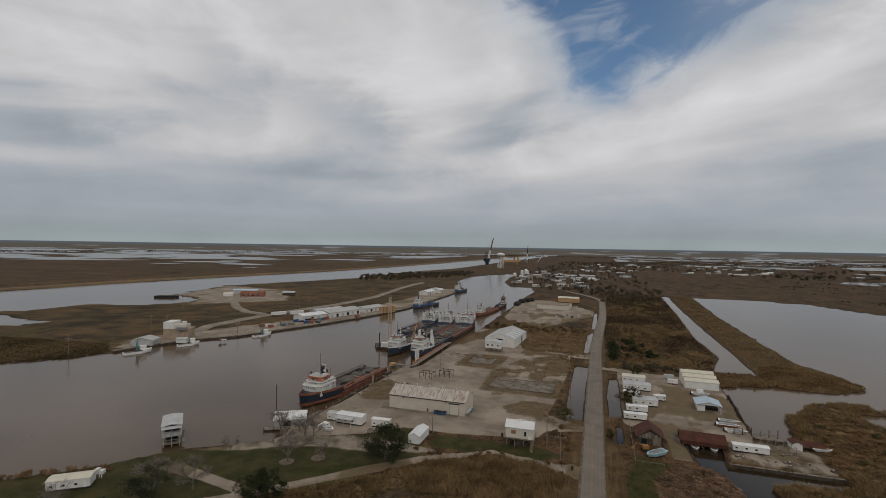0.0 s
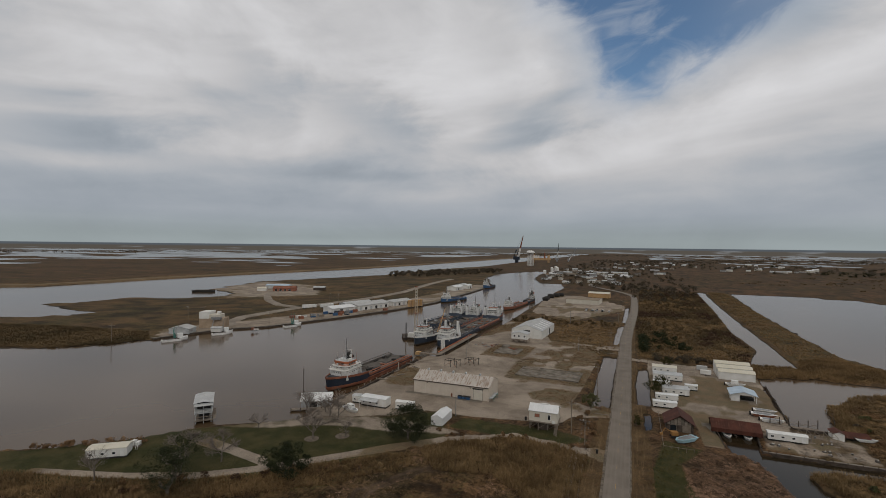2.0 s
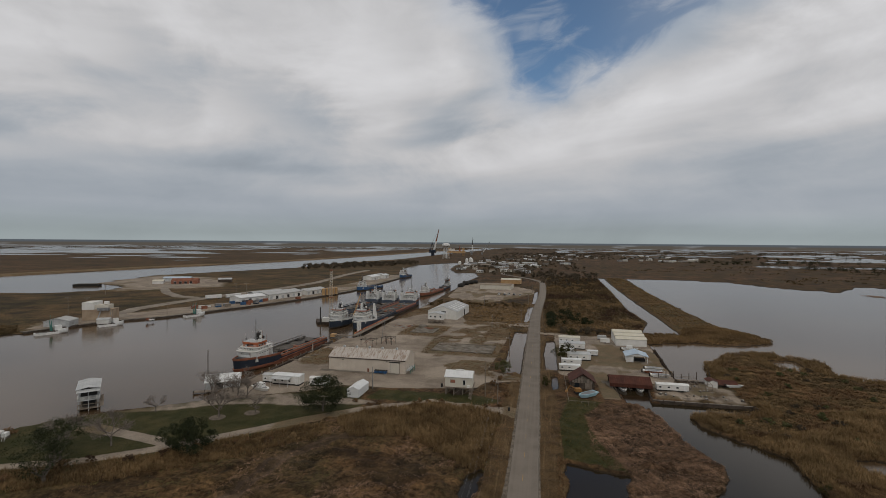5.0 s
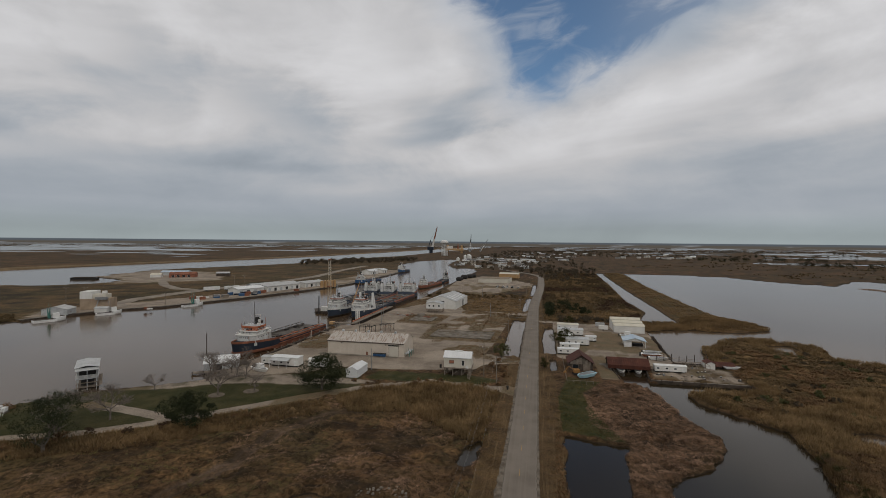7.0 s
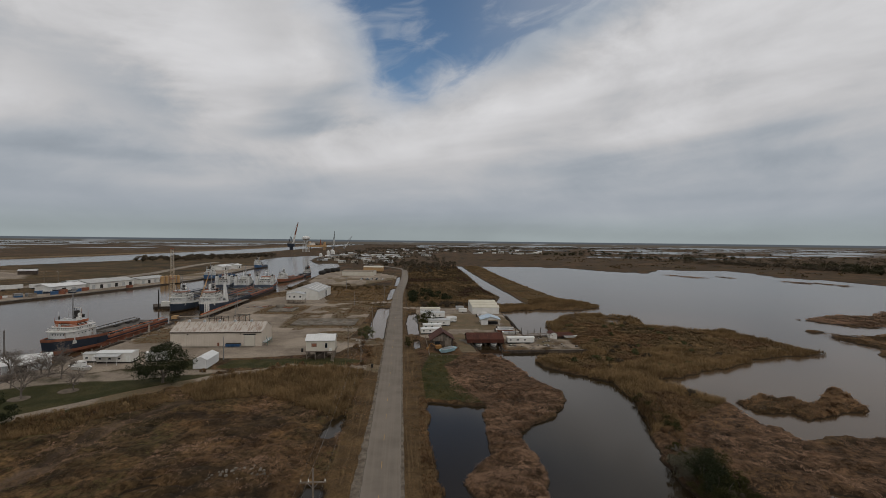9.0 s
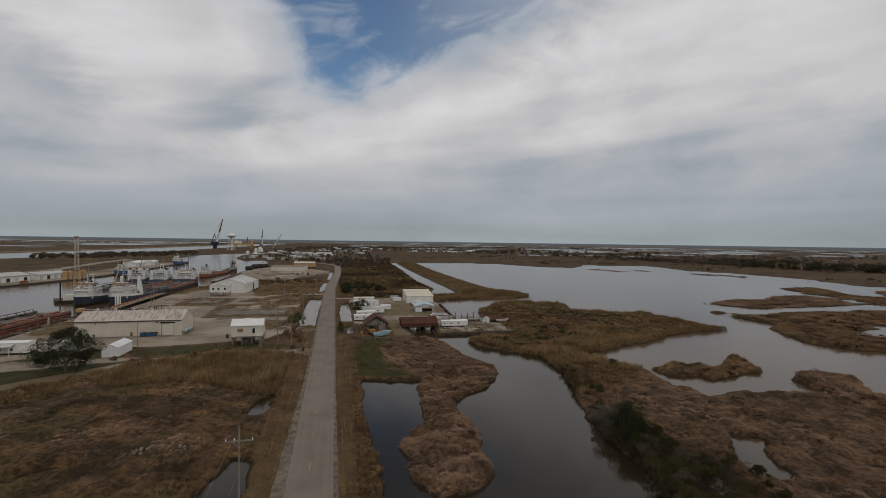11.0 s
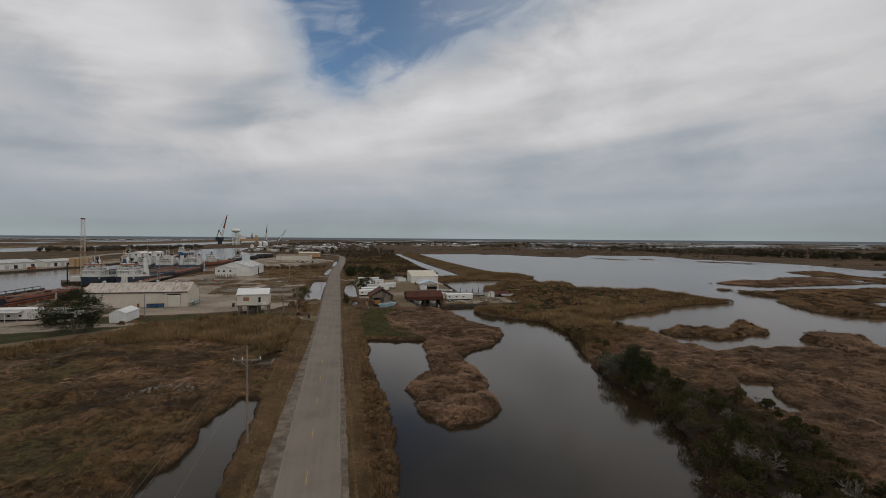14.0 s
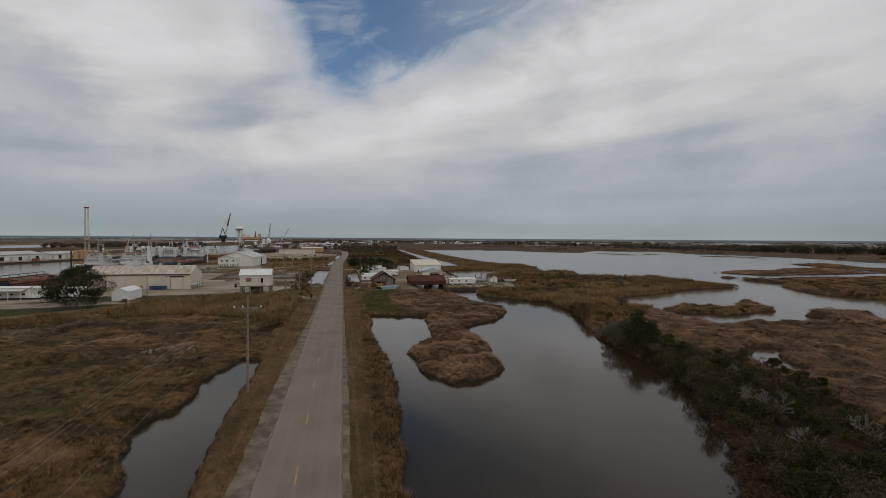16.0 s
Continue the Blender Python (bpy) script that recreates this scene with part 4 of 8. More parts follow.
def building(name, x, y, turn, w, d, z0, eave, ridge, along, wall, roof, label, category="building", group="", over=0.4, floor=0.0):
    """A gabled building with its front's left corner at x, y. Heights are above the ground there."""
    b = thing(name, x, y, z0, turn, label, category, group)
    part("wall", gable_walls(Shape(), 0, w, 0, d, floor, eave, ridge, along), wall, b)
    part("roof", gable_roof(Shape(), 0, w, 0, d, eave, ridge, along, over), roof, b)
    return b


def opening(parent, x0, z0, x1, z1, mat=None, y=-0.06, name="window", deep=0.1, frame_mat=None):
    """A door or window on a front wall, with its frame standing proud."""
    w = part(name, Shape().box(x0, y, z0, x1, y + deep, z1), mat or GLASS, parent)
    f = Shape()
    for a in ((x0 - .1, z0 - .1, x1 + .1, z0), (x0 - .1, z1, x1 + .1, z1 + .1), (x0 - .1, z0, x0, z1), (x1, z0, x1 + .1, z1)):
        f.box(a[0], y - 0.04, a[1], a[2], y + deep - 0.01, a[3])
    part("frame", f, frame_mat or WHITE, w)
    return w


def side_opening(parent, x, y0, z0, y1, z1, mat=None, name="window"):
    return part(name, Shape().box(x - 0.05, y0, z0, x + 0.05, y1, z1), mat or GLASS, parent)


G = 0.95
# the long warehouse
w = building("warehouse", -80.8, 189.6, 0.6, 34.3, 14.4, G, 5.6, 8.3, "x", WALL_SHEET, RUSTY_ROOF, "long beige sheet-metal warehouse with a rust-streaked roof", "warehouse", over=0.25)
part("eave_trim", Shape().box(-0.3, -0.34, 5.22, 34.1, -0.24, 5.55), DARK_TIMBER, w, "dark eave trim")
for x in (3.6, 9.5, 15.4, 21.3, 27.8):
    part("ridge_vent", Shape().box(x, 6.8, 8.2, x + 0.9, 7.6, 8.95).prism([(x - .1, 8.9), (x + 1, 8.9), (x + .45, 9.25)], 1, 6.7, 7.7), GREY_SHEET, w)
opening(w, 27.6, 0, 31.6, 4.3, CREAM, name="roller_door", frame_mat=DARK_TIMBER)
part("track", Shape().box(27.2, -0.2, 4.45, 32.0, -0.04, 4.8), DARK, w, "dark door track")
opening(w, 0.9, 0.1, 5.6, 4.6, WALL_SHEET, name="sliding_door", frame_mat=CREAM)
part("door", Shape().box(17.5, -0.1, 0, 18.2, 0.05, 1.4), RUSTRED, w, "small red hatch")
for x in (6.3, 26.0):
    part("wall_lamp", Shape().box(x, -0.35, 4.6, x + 0.4, 0, 4.9), DARK, w)
side_opening(w, 33.83, 5.5, 0, 6.6, 2.1, OFFWHITE, "side_door")
side_opening(w, 33.83, 9.0, 1.2, 11, 2.6)
lone("apron", Shape().box(-84, 187.2, G - 0.2, -49, 189.5, G + 0.08), CONCRETE, "pale concrete apron before the warehouse doors", "apron", kind="structure")
for x in (-59.6, -57.7, -55.9):
    s = thing("dumpster", x, 187.9, G + 0.08, 0, "blue steel dumpster before the warehouse", "dumpster", "dumpsters")
    part("body", Shape().prism([(0, 0.15), (1.3, 0.15), (1.45, 1.15), (-0.1, 1.15)], 0, 0, 1.6), BLUE, s)
    part("lid", Shape().prism([(-0.12, 1.15), (1.47, 1.15), (1.4, 1.3), (-0.05, 1.22)], 0, -0.03, 1.63), DARK, s)
s = thing("pipe_rack", -46.6, 190.4, G, 0, "green steel rack piled by the warehouse end", "rack")
for y in (0, 3, 6):
    part("post", Shape().rod((0, y, 0), (0, y, 2.6), 0.09).rod((2.2, y, 0), (2.2, y, 2.6), 0.09).box(0, y - .07, 1.2, 2.2, y + .07, 1.35), GREEN_NET, s)
part("load", Shape().rod((0.6, -1, 1.55), (0.6, 8, 1.55), 0.2).rod((1.1, -1, 1.55), (1.1, 7, 1.55), 0.2).rod((1.6, -.4, 1.55), (1.6, 8, 1.55), 0.2), GREY_SHEET, s)

# white storage shed
s = building("storage_shed", -58.6, 157.3, 0, 4.4, 9.8, G, 2.7, 3.7, "y", WHITE_SHEET, WHITE_SHEET_Y, "small white sheet-metal storage shed on the grass", "shed", over=0.1)
opening(s, 0.6, 0, 3.8, 2.4, WHITE_SHEET, name="roller_door")


def stilts(parent, xs, ys, top, mat=TIMBER, r=0.16, low=-0.3):
    for x in xs:
        for y in ys:
            part("post", Shape().box(x - r, y - r, low, x + r, y + r, top), mat, parent)


# house on stilts
h = building("raised_house", -25.2, 168.0, 1, 9.8, 6.4, G, 6.6, 8.2, "x", CREAM, WHITE_SHEET, "cream box house raised on dark timber stilts", "house", over=0.3, floor=3.0)
part("deck", Shape().box(-0.4, -0.6, 2.7, 10.2, 7.0, 3.0), TIMBER, h)
stilts(h, (0.3, 3.2, 6.4, 9.5), (0.2, 3.2, 6.2), 2.7)
for x in (0.3, 3.2, 6.4):
    part("brace", Shape().rod((x, 0.1, 0.4), (x + 3, 0.1, 2.6), 0.07), TIMBER, h)
opening(h, 2.0, 4.5, 3.6, 5.5, BRICK, frame_mat=TIMBER)
opening(h, 6.6, 3.9, 7.4, 5.6)
part("air_conditioner", Shape().box(8.0, -0.5, 3.0, 9.0, -0.05, 3.9), OFFWHITE, h)
part("ridge_cap", Shape().box(3.5, 2.9, 8.1, 6.6, 3.5, 8.5), WHITE, h)
part("store_room", Shape().box(3.4, 0.6, 0, 6.2, 5.8, 2.65), DARK_TIMBER, h, "dark boarded room under the house")
part("propane_tank", Shape().rod((-1.4, 1.0, 2.4), (-1.4, 1.0, 3.6), 0.4, n=10), DARK, h)
st = Shape()
for k in range(14):
    st.box(9.0 + 0.0, -0.8 - 0.26 * k, 2.8 - 0.2 * k, 10.1, -0.5 - 0.26 * k, 2.86 - 0.2 * k)
part("stair", st, TIMBER, h)

# hut on piers and the big white shed behind it
h = building("raised_hut", -66.8, 313.2, -2, 10.8, 8.0, G, 6.2, 7.4, "y", OFFWHITE, GREY_SHEET, "white boarded hut raised on timber piers", "hut", over=0.3, floor=2.7)
stilts(h, (0.4, 3.6, 7.2, 10.4), (0.4, 4.0, 7.6), 2.7)
for x in (1.6, 4.6, 8.4):
    opening(h, x, 4.1, x + 1.1, 5.2)
for x in (0.4, 3.6, 7.2):
    part("brace", Shape().rod((x, 0.3, 0.3), (x + 3.2, 0.3, 2.6), 0.09).rod((x + 3.2, 0.3, 0.3), (x, 0.3, 2.6), 0.09), TIMBER, h)
h = building("steel_shed", -71.5, 333.5, -4, 22.0, 38.0, G, 5.6, 9.2, "y", OFFWHITE, LIGHT_SHEET, "large white steel shed with pale skylight strips", "shed", over=0.2)
for k in range(5):
    y = 5 + 6.4 * k
    part("skylight", Shape().solid([(14.0, y, 8.42), (21.0, y, 6.12), (21.0, y + 1.6, 6.12), (14.0, y + 1.6, 8.42), (14.0, y, 8.36), (21.0, y, 6.06), (21.0, y + 1.6, 6.06), (14.0, y + 1.6, 8.36)],
                                   [(0, 1, 2, 3), (7, 6, 5, 4), (0, 4, 5, 1), (1, 5, 6, 2), (2, 6, 7, 3), (3, 7, 4, 0)]), WHITE, h, "translucent skylight strip")
side_opening(h, 22.02, 21, 0, 24, 4.6, DARK, "doorway")
opening(h, 8.5, 4.6, 13.5, 5.6, DARK, name="vent")

# bare foundations left in the yard
for x, y, w_, d_, t_, lab in ((-46.0, 234.5, 31, 18, -2, "cracked grey concrete foundation in the yard"), (-69.5, 278.5, 14.5, 16, -2, "broken square foundation on brown grass")):
    f = thing("foundation", x, y, G - 0.1, t_, lab, "foundation", "foundations")
    part("slab", Shape().box(0.5, 0.5, 0, w_ - 0.5, d_ - 0.5, 0.22), CONCRETE, f)
    for a in ((0, 0, w_, 0.5), (0, d_ - 0.5, w_, d_), (0, 0.5, 0.5, d_ - 0.5), (w_ - 0.5, 0.5, w_, d_ - 0.5)):
        part("kerb", Shape().box(a[0], a[1], 0, a[2], a[3], 0.55), CONCRETE, f)
f = thing("timber_stack", -44.5, 248.0, G + 0.1, -2, "stack of pale timbers on the foundation", "timber")
for k in range(5):
    part("timber", Shape().box(0.1 * k, 0.8 * k, 0, 9 - 0.3 * k, 0.8 * k + 0.6, 0.4), TIMBER, f)
f = thing("round_tank", -66, 296, G, 0, "low rust-brown round tank", "tank")
part("shell", Shape().rod((0, 0, 0), (0, 0, 1.6), 2.6, n=20), CONCRETE, f)
part("pipe", Shape().rod((2, -2, 0.4), (7, -6, 0.4), 0.2).rod((2, -1, 0.4), (8, -4, 0.4), 0.2), RUSTRED, f)
f = thing("scrap_pile", -84, 290, G, 0, "tangle of rusty pipes and plates", "scrap")
rnd = random.Random(5)
for k in range(16):
    x, y, a = rnd.uniform(0, 10), rnd.uniform(0, 8), rnd.uniform(0, 3)
    part("pipe", Shape().rod((x, y, 0.2 + 0.05 * k), (x + 3 * math.cos(a), y + 3 * math.sin(a), 0.3 + 0.06 * k), 0.16), RUSTRED if k % 2 else STEEL, f)


# dark pipe trestles left by the pier
for x, y, w_ in ((-84.5, 236.0, 7.0), (-75.5, 243.0, 6.0)):
    f = thing("pipe_trestle", x, y, G, -8, "dark rusted steel pipe trestle in the yard", "trestle", "pipe trestles")
    for dx in (0, w_ / 2, w_):
        for dy in (0, 4.5):
            part("post", Shape().rod((dx, dy, 0), (dx, dy, 3.4 + 0.4 * (dx > 1)), 0.13), DARK, f)
    for dy in (0, 4.5):
        part("rail", Shape().rod((-0.6, dy, 3.3), (w_ + 0.6, dy, 3.5), 0.11), DARK, f)
        part("brace", Shape().rod((0, dy, 0.3), (w_ / 2, dy, 3.2), 0.06).rod((w_, dy, 0.3), (w_ / 2, dy, 3.2), 0.06), RUSTRED, f)
    for dx in (0, w_ / 2, w_):
        part("tie", Shape().rod((dx, -0.4, 3.45), (dx, 4.9, 3.45), 0.1), DARK, f)


# caravans, mobile homes
def mobile_home(x, y, turn, l, d, hgt, label, roof=None, wall=None, group="mobile homes", z=G, awning=False):
    m = thing("mobile_home", x, y, z, turn, label, "mobile home", group)
    part("body", Shape().box(0, 0, 0.55, l, d, hgt), wall or OFFWHITE, m)
    r = Shape().prism([(-0.15, hgt), (d + 0.15, hgt), (d + 0.1, hgt + 0.12), (d / 2, hgt + 0.45), (-0.1, hgt + 0.12)], 0, -0.15, l + 0.15)
    part("roof", r, roof or WHITE_SHEET, m)
    part("skirt", Shape().box(0.15, 0.12, 0, l - 0.15, d - 0.12, 0.55), DARK, m)
    for k in range(max(2, int(l / 3))):
        opening(m, 0.8 + 3.0 * k, 1.35, 1.6 + 3.0 * k, 1.9)
    opening(m, l - 1.6, 0.6, l - 0.8, 2.3, WHITE, name="door")
    part("axle", Shape().rod((l * .6, 0.1, 0.35), (l * .6, 0.4, 0.35), 0.36, n=12).rod((l * .68, 0.1, 0.35), (l * .68, 0.4, 0.35), 0.36, n=12), DARK, m)
    if awning:
        part("awning", Shape().prism([(-2.6, hgt - 0.7), (0.05, hgt - 0.2), (0.05, hgt - 0.1), (-2.6, hgt - 0.6)], 0, 0.5, l - 3), GREY_SHEET, m)
        for k in (0.8, l / 2 - 1, l - 3.4):
            part("awning_post", Shape().rod((k, -2.5, 0), (k, -2.5, hgt - 0.62), 0.06), WHITE, m)
    return m


mobile_home(-92.6, 165.0, 0, 11.2, 4.2, 3.5, "long white mobile home with a porch awning", awning=True)
lh = mobile_home(-97.6, 166.2, 3, 4.6, 3.2, 2.9, "short grey-white cabin beside the mobile home", GREY_SHEET)
mobile_home(-77.6, 166.0, 5, 7.3, 2.5, 3.1, "white camper trailer parked on gravel", WHITE)
for x, y, t_, l, d_, hg, lab, rf in ((18.7, 270, -2, 11.4, 6, 3.0, "cream-roofed mobile home in the marina row", CREAM_SHEET), (18.4, 255, -1, 13, 6.5, 2.9, "grey-roofed mobile home in the marina row", GREY_SHEET),
                                     (18.1, 243.5, 0, 7, 2.9, 2.4, "low white camper in the marina row", WHITE_SHEET), (21.6, 230.5, 3, 10.4, 6.2, 2.9, "grey-roofed mobile home beside the gravel lane", GREY_SHEET),
                                     (31.4, 241, 6, 5, 2.4, 2.5, "short white caravan beside the mobile homes", WHITE_SHEET), (18.3, 221, 4, 8.6, 2.8, 2.5, "white camper with dark windows", WHITE_SHEET), (16.8, 210.5, 3, 8.8, 2.8, 2.5, "white camper near the red cabin", WHITE_SHEET)):
    mobile_home(x, y, t_, l, d_, hg, lab, rf)


# open boats
def skiff(x, y, turn, l, label, hull=WHITE, inside=OFFWHITE, z=G, cabin=False, group="small boats"):
    b = thing("boat", x, y, z, turn, label, "boat", group)
    w_ = l * 0.16
    plan = [(-w_, l * 0.5), (-w_ * 1.05, 0), (-w_ * 0.85, -l * 0.28), (0, -l * 0.5), (w_ * 0.85, -l * 0.28), (w_ * 1.05, 0), (w_, l * 0.5)]
    part("hull", Shape().tops(plan, 0.12, l * 0.15, 0.72), hull, b)
    part("gunwale", Shape().tops([(p[0] * 1.04, p[1] * 1.02) for p in plan], l * 0.14, l * 0.152), inside, b)
    part("well", Shape().tops([(p[0] * 0.75, p[1] * 0.8) for p in plan], l * 0.13, l * 0.158), STEEL, b)
    part("outboard", Shape().box(-0.22, l * 0.5, 0.2, 0.22, l * 0.5 + 0.5, l * 0.19), DARK, b)
    if cabin:
        part("cabin", Shape().tops([(-w_ * .6, l * .2), (-w_ * .6, -l * .12), (w_ * .6, -l * .12), (w_ * .6, l * .2)], l * 0.15, l * 0.33, 1.1), WHITE, b)
        part("windscreen", Shape().box(-w_ * .5, -l * .125, l * .22, w_ * .5, -l * .115, l * .3), GLASS, b)
    return b


PALE_BLUE = stuff("pale_blue_gelcoat", (0.30, 0.48, 0.54), (0.38, 0.56, 0.62), 1.0, 0.35, 0.03)
skiff(25.3, 177.2, -46, 9.0, "pale blue open fishing boat on the ground", PALE_BLUE, PALE_BLUE)
skiff(-92.4, 157.5, 70, 8.4, "white boat under a pale tarpaulin", OFFWHITE, WHITE, cabin=True)
skiff(39.8, 192.0, 2, 8.0, "white boat moored under the red boathouse", z=-0.25)
skiff(46.0, 192.2, -2, 8.0, "white boat moored under the red boathouse", z=-0.25)
skiff(57.5, 210, 88, 8.0, "white boat laid up on gravel", z=G)
skiff(56.0, 215.5, 86, 8.6, "white and red boat laid up on gravel", RUSTRED, WHITE)
skiff(57.6, 221, 86, 8.0, "grey boat laid up on gravel", GREY_SHEET)
skiff(82.2, 201.4, 95, 6.5, "small white boat ashore by the reeds")
skiff(54.0, 258, 90, 8.5, "white cabin boat behind the blue-roofed shelter", cabin=True)

# dock house, two-storey boathouse, cream-roofed mobile home by the bank
h = building("dock_house", -113.0, 153.6, 30, 11.5, 6.4, 0.3, 3.2, 5.2, "x", GREY_SHEET, WHITE_SHEET, "weathered dock house with a white sheet roof", "dock house", over=0.5)
part("landing", Shape().box(-4, -2.6, 0.2, 12, 0, 0.4), TIMBER, h)
for x in (-3.6, 0, 4, 8, 11.6):
    part("pile", Shape().rod((x, -2.4, -1.8), (x, -2.4, 1.1), 0.16, n=7), DARK_TIMBER, h)
opening(h, 3, 0.4, 6, 2.6, DARK, name="doorway")
b = thing("boathouse", -137.8, 125.6, 0, 46, "two-storey open boathouse on posts over the water", "boathouse")
stilts(b, (0.2, 2.7, 5.2), (0.2, 5.4, 10.6), 7.4, GREY_SHEET, 0.12, -1.5)
part("lower_deck", Shape().box(-0.3, -0.3, 0.9, 5.7, 11.0, 1.1), TIMBER, b)
part("upper_deck", Shape().box(-0.3, -0.5, 3.7, 5.7, 11.0, 3.95), GREY_SHEET, b)
part("roof", gable_roof(Shape(), -0.2, 5.6, -0.2, 11.4, 7.5, 8.0, "y", 0.4), GREY_SHEET, b)
part("front_awning", Shape().prism([(-1.6, 6.7), (-0.2, 7.2), (-0.2, 7.3), (-1.6, 6.8)], 0, -0.4, 5.8), GREY_SHEET, b)
part("boat_lift", Shape().box(1.0, 1.5, 1.4, 4.4, 9.5, 2.4), DARK, b)
for z in (4.3, 4.6, 4.9):
    part("rail", Shape().rod((-0.2, -0.4, z), (5.6, -0.4, z), 0.05).rod((-0.2, -0.4, z), (-0.2, 10.8, z), 0.05).rod((5.6, -0.4, z), (5.6, 10.8, z), 0.05), OFFWHITE, b)
part("back_room", Shape().box(0.4, 4.4, 3.95, 5.0, 10.6, 7.1), DARK, b, "dark screened room")
part("beam", Shape().box(-0.3, -0.45, 7.0, 5.7, -0.25, 7.4), GREY_SHEET, b)
part("beam", Shape().box(-0.3, -0.45, 2.4, 5.7, -0.25, 2.6), TIMBER, b)
part("stair", Shape().prism([(0.4, 1.1), (1.0, 1.1), (4.4, 3.8), (3.8, 3.8)], 0, 5.8, 6.7), TIMBER, b)
mobile_home(-140.6, 90.6, 37, 10.6, 4.6, 3.0, "white mobile home under a wide cream roof", CREAM_SHEET)
s = thing("pump_box", -137.2, 103.4, G, 20, "white pump boxes on a stand by the bank", "pump")
part("stand", Shape().box(-1.4, -1, 0, 1.4, 1, 0.5), CONCRETE, s)
part("cabinet", Shape().box(-1.2, -0.8, 0.5, -0.1, 0.8, 1.9), OFFWHITE, s)
part("cabinet", Shape().box(0.2, -0.8, 0.5, 1.2, 0.8, 1.5), WHITE, s)
part("ladder", Shape().rod((1.5, -2.6, 0), (1.0, -1, 2.2), 0.06).rod((2.1, -2.6, 0), (1.6, -1, 2.2), 0.06), WHITE, s)

# the marina
h = building("red_roofed_cabin", 20.1, 185.6, 1, 8.6, 9.2, G, 3.1, 5.9, "y", DARK_TIMBER, RED_RUST, "old timber cabin with a rusted red roof", "cabin", over=0.7)
opening(h, 1.2, 0.3, 3.2, 2.3, GLASS, frame_mat=TIMBER)
opening(h, 5.2, 0.2, 7.6, 2.4, TIMBER, name="door", frame_mat=TIMBER)
for x in (0.3, 1.4, 2.5, 3.6, 4.7, 5.8, 6.9):
    part("board", Shape().box(x, -0.09, 2.5, x + 0.95, -0.02, 3.0 + 2.0 * (1 - abs(x + .5 - 4.3) / 4.3)), CONCRETE if x in (1.4, 4.7) else TIMBER, h)
m = thing("digger", 22.4, 180.4, G, 192, "rusty yellow digger with a folded arm before the cabin", "digger")
part("track", Shape().box(-1.4, -1.2, 0, 1.4, -0.7, 0.6), DARK, m)
part("track", Shape().box(-1.4, 0.7, 0, 1.4, 1.2, 0.6), DARK, m)
part("cab", Shape().box(-0.9, -0.9, 0.7, 1.2, 0.9, 1.9), YELLOW, m)
part("boom", Shape().rod((0.8, 0, 1.5), (3.2, 0.3, 3.0), 0.2, 0.14).rod((3.2, 0.3, 3.0), (4.4, 0.4, 1.2), 0.14, 0.1), YELLOW, m)
part("bucket", Shape().box(4.0, 0, 0.6, 4.9, 0.8, 1.3), YELLOW, m)
b = thing("red_boathouse", 35.1, 190.6, 0, -1, "rusty red sheet roof on posts over two boat slips", "boathouse")
part("roof", gable_roof(Shape(), 0, 14.6, 0, 8.6, 2.9, 4.7, "x", 0.4, 0.12), RED_RUST, b)
stilts(b, (0.2, 7.3, 14.4), (0.2, 8.4), 2.8, DARK_TIMBER, 0.15, -1.5)
part("fascia", Shape().box(-0.4, -0.46, 1.5, 15.0, -0.36, 2.75), RED_RUST, b)
part("back_wall", Shape().box(0, 8.3, 0, 14.6, 8.5, 3.0), DARK_TIMBER, b)
part("catwalk", Shape().box(6.7, 0, 0.7, 7.9, 8.4, 0.85), TIMBER, b)
h = mobile_home(51.6, 190.2, 0, 11.2, 2.9, 2.5, "long white houseboat trailer on the pier", WHITE)
for k, (y, top) in enumerate(((269.5, 4.6), (275.6, 5.4), (281.6, 6.2))):
    building("cream_roofed_shed", 48.8, y, -1, 15.6, 5.6, G, top - 0.9, top, "x", OFFWHITE, CREAM_SHEET, "cream-roofed boat shed in a stepped row", "shed", "cream-roofed sheds", 0.2)
b = thing("blue_shelter", 47.8, 233.0, G, -3, "open shelter with a pale blue sheet roof", "shelter")
part("roof", gable_roof(Shape(), 0, 9.6, 0, 9.5, 2.9, 4.3, "y", 0.4), BLUE_SHEET, b)
stilts(b, (0.2, 9.4), (0.2, 4.7, 9.3), 2.9, WHITE, 0.1, 0)
part("store", Shape().box(0.4, 0.6, 0, 3.4, 5, 2.7), WHITE, b)
part("gable", Shape().prism([(0, 2.9), (9.6, 2.9), (4.8, 4.2)], 1, 0.05, 0.15), OFFWHITE, b)
part("bench", Shape().box(4.2, 3, 0, 8.8, 6, 1.1), DARK, b)
for x, y, t_, lab in ((43.2, 284, 2, "grey utility trailer on gravel"), (43.8, 274.5, -4, "white utility trailer on gravel")):
    s = thing("utility_trailer", x, y, G, t_, lab, "trailer", "utility trailers")
    part("box", Shape().box(-2.4, -1.1, 0.6, 2.4, 1.1, 2.5), GREY_SHEET if "grey" in lab else OFFWHITE, s)
    for yy in (-1.15, 1.0):
        part("wheel", Shape().rod((0, yy, 0.35), (0, yy + 0.15, 0.35), 0.35, n=12), DARK, s)
    part("drawbar", Shape().rod((2.4, 0, 0.6), (3.6, 0, 0.5), 0.06), DARK, s)
h = building("net_shed", 72.4, 199.6, 0, 3.2, 4.2, 0.5, 2.6, 3.3, "y", OFFWHITE, RED_RUST, "small white hut with a rusted roof", "hut", over=0.3)
s = thing("lean_to", 76, 200.6, 0.5, 0, "collapsed rusty red lean-to beside the hut", "lean-to")
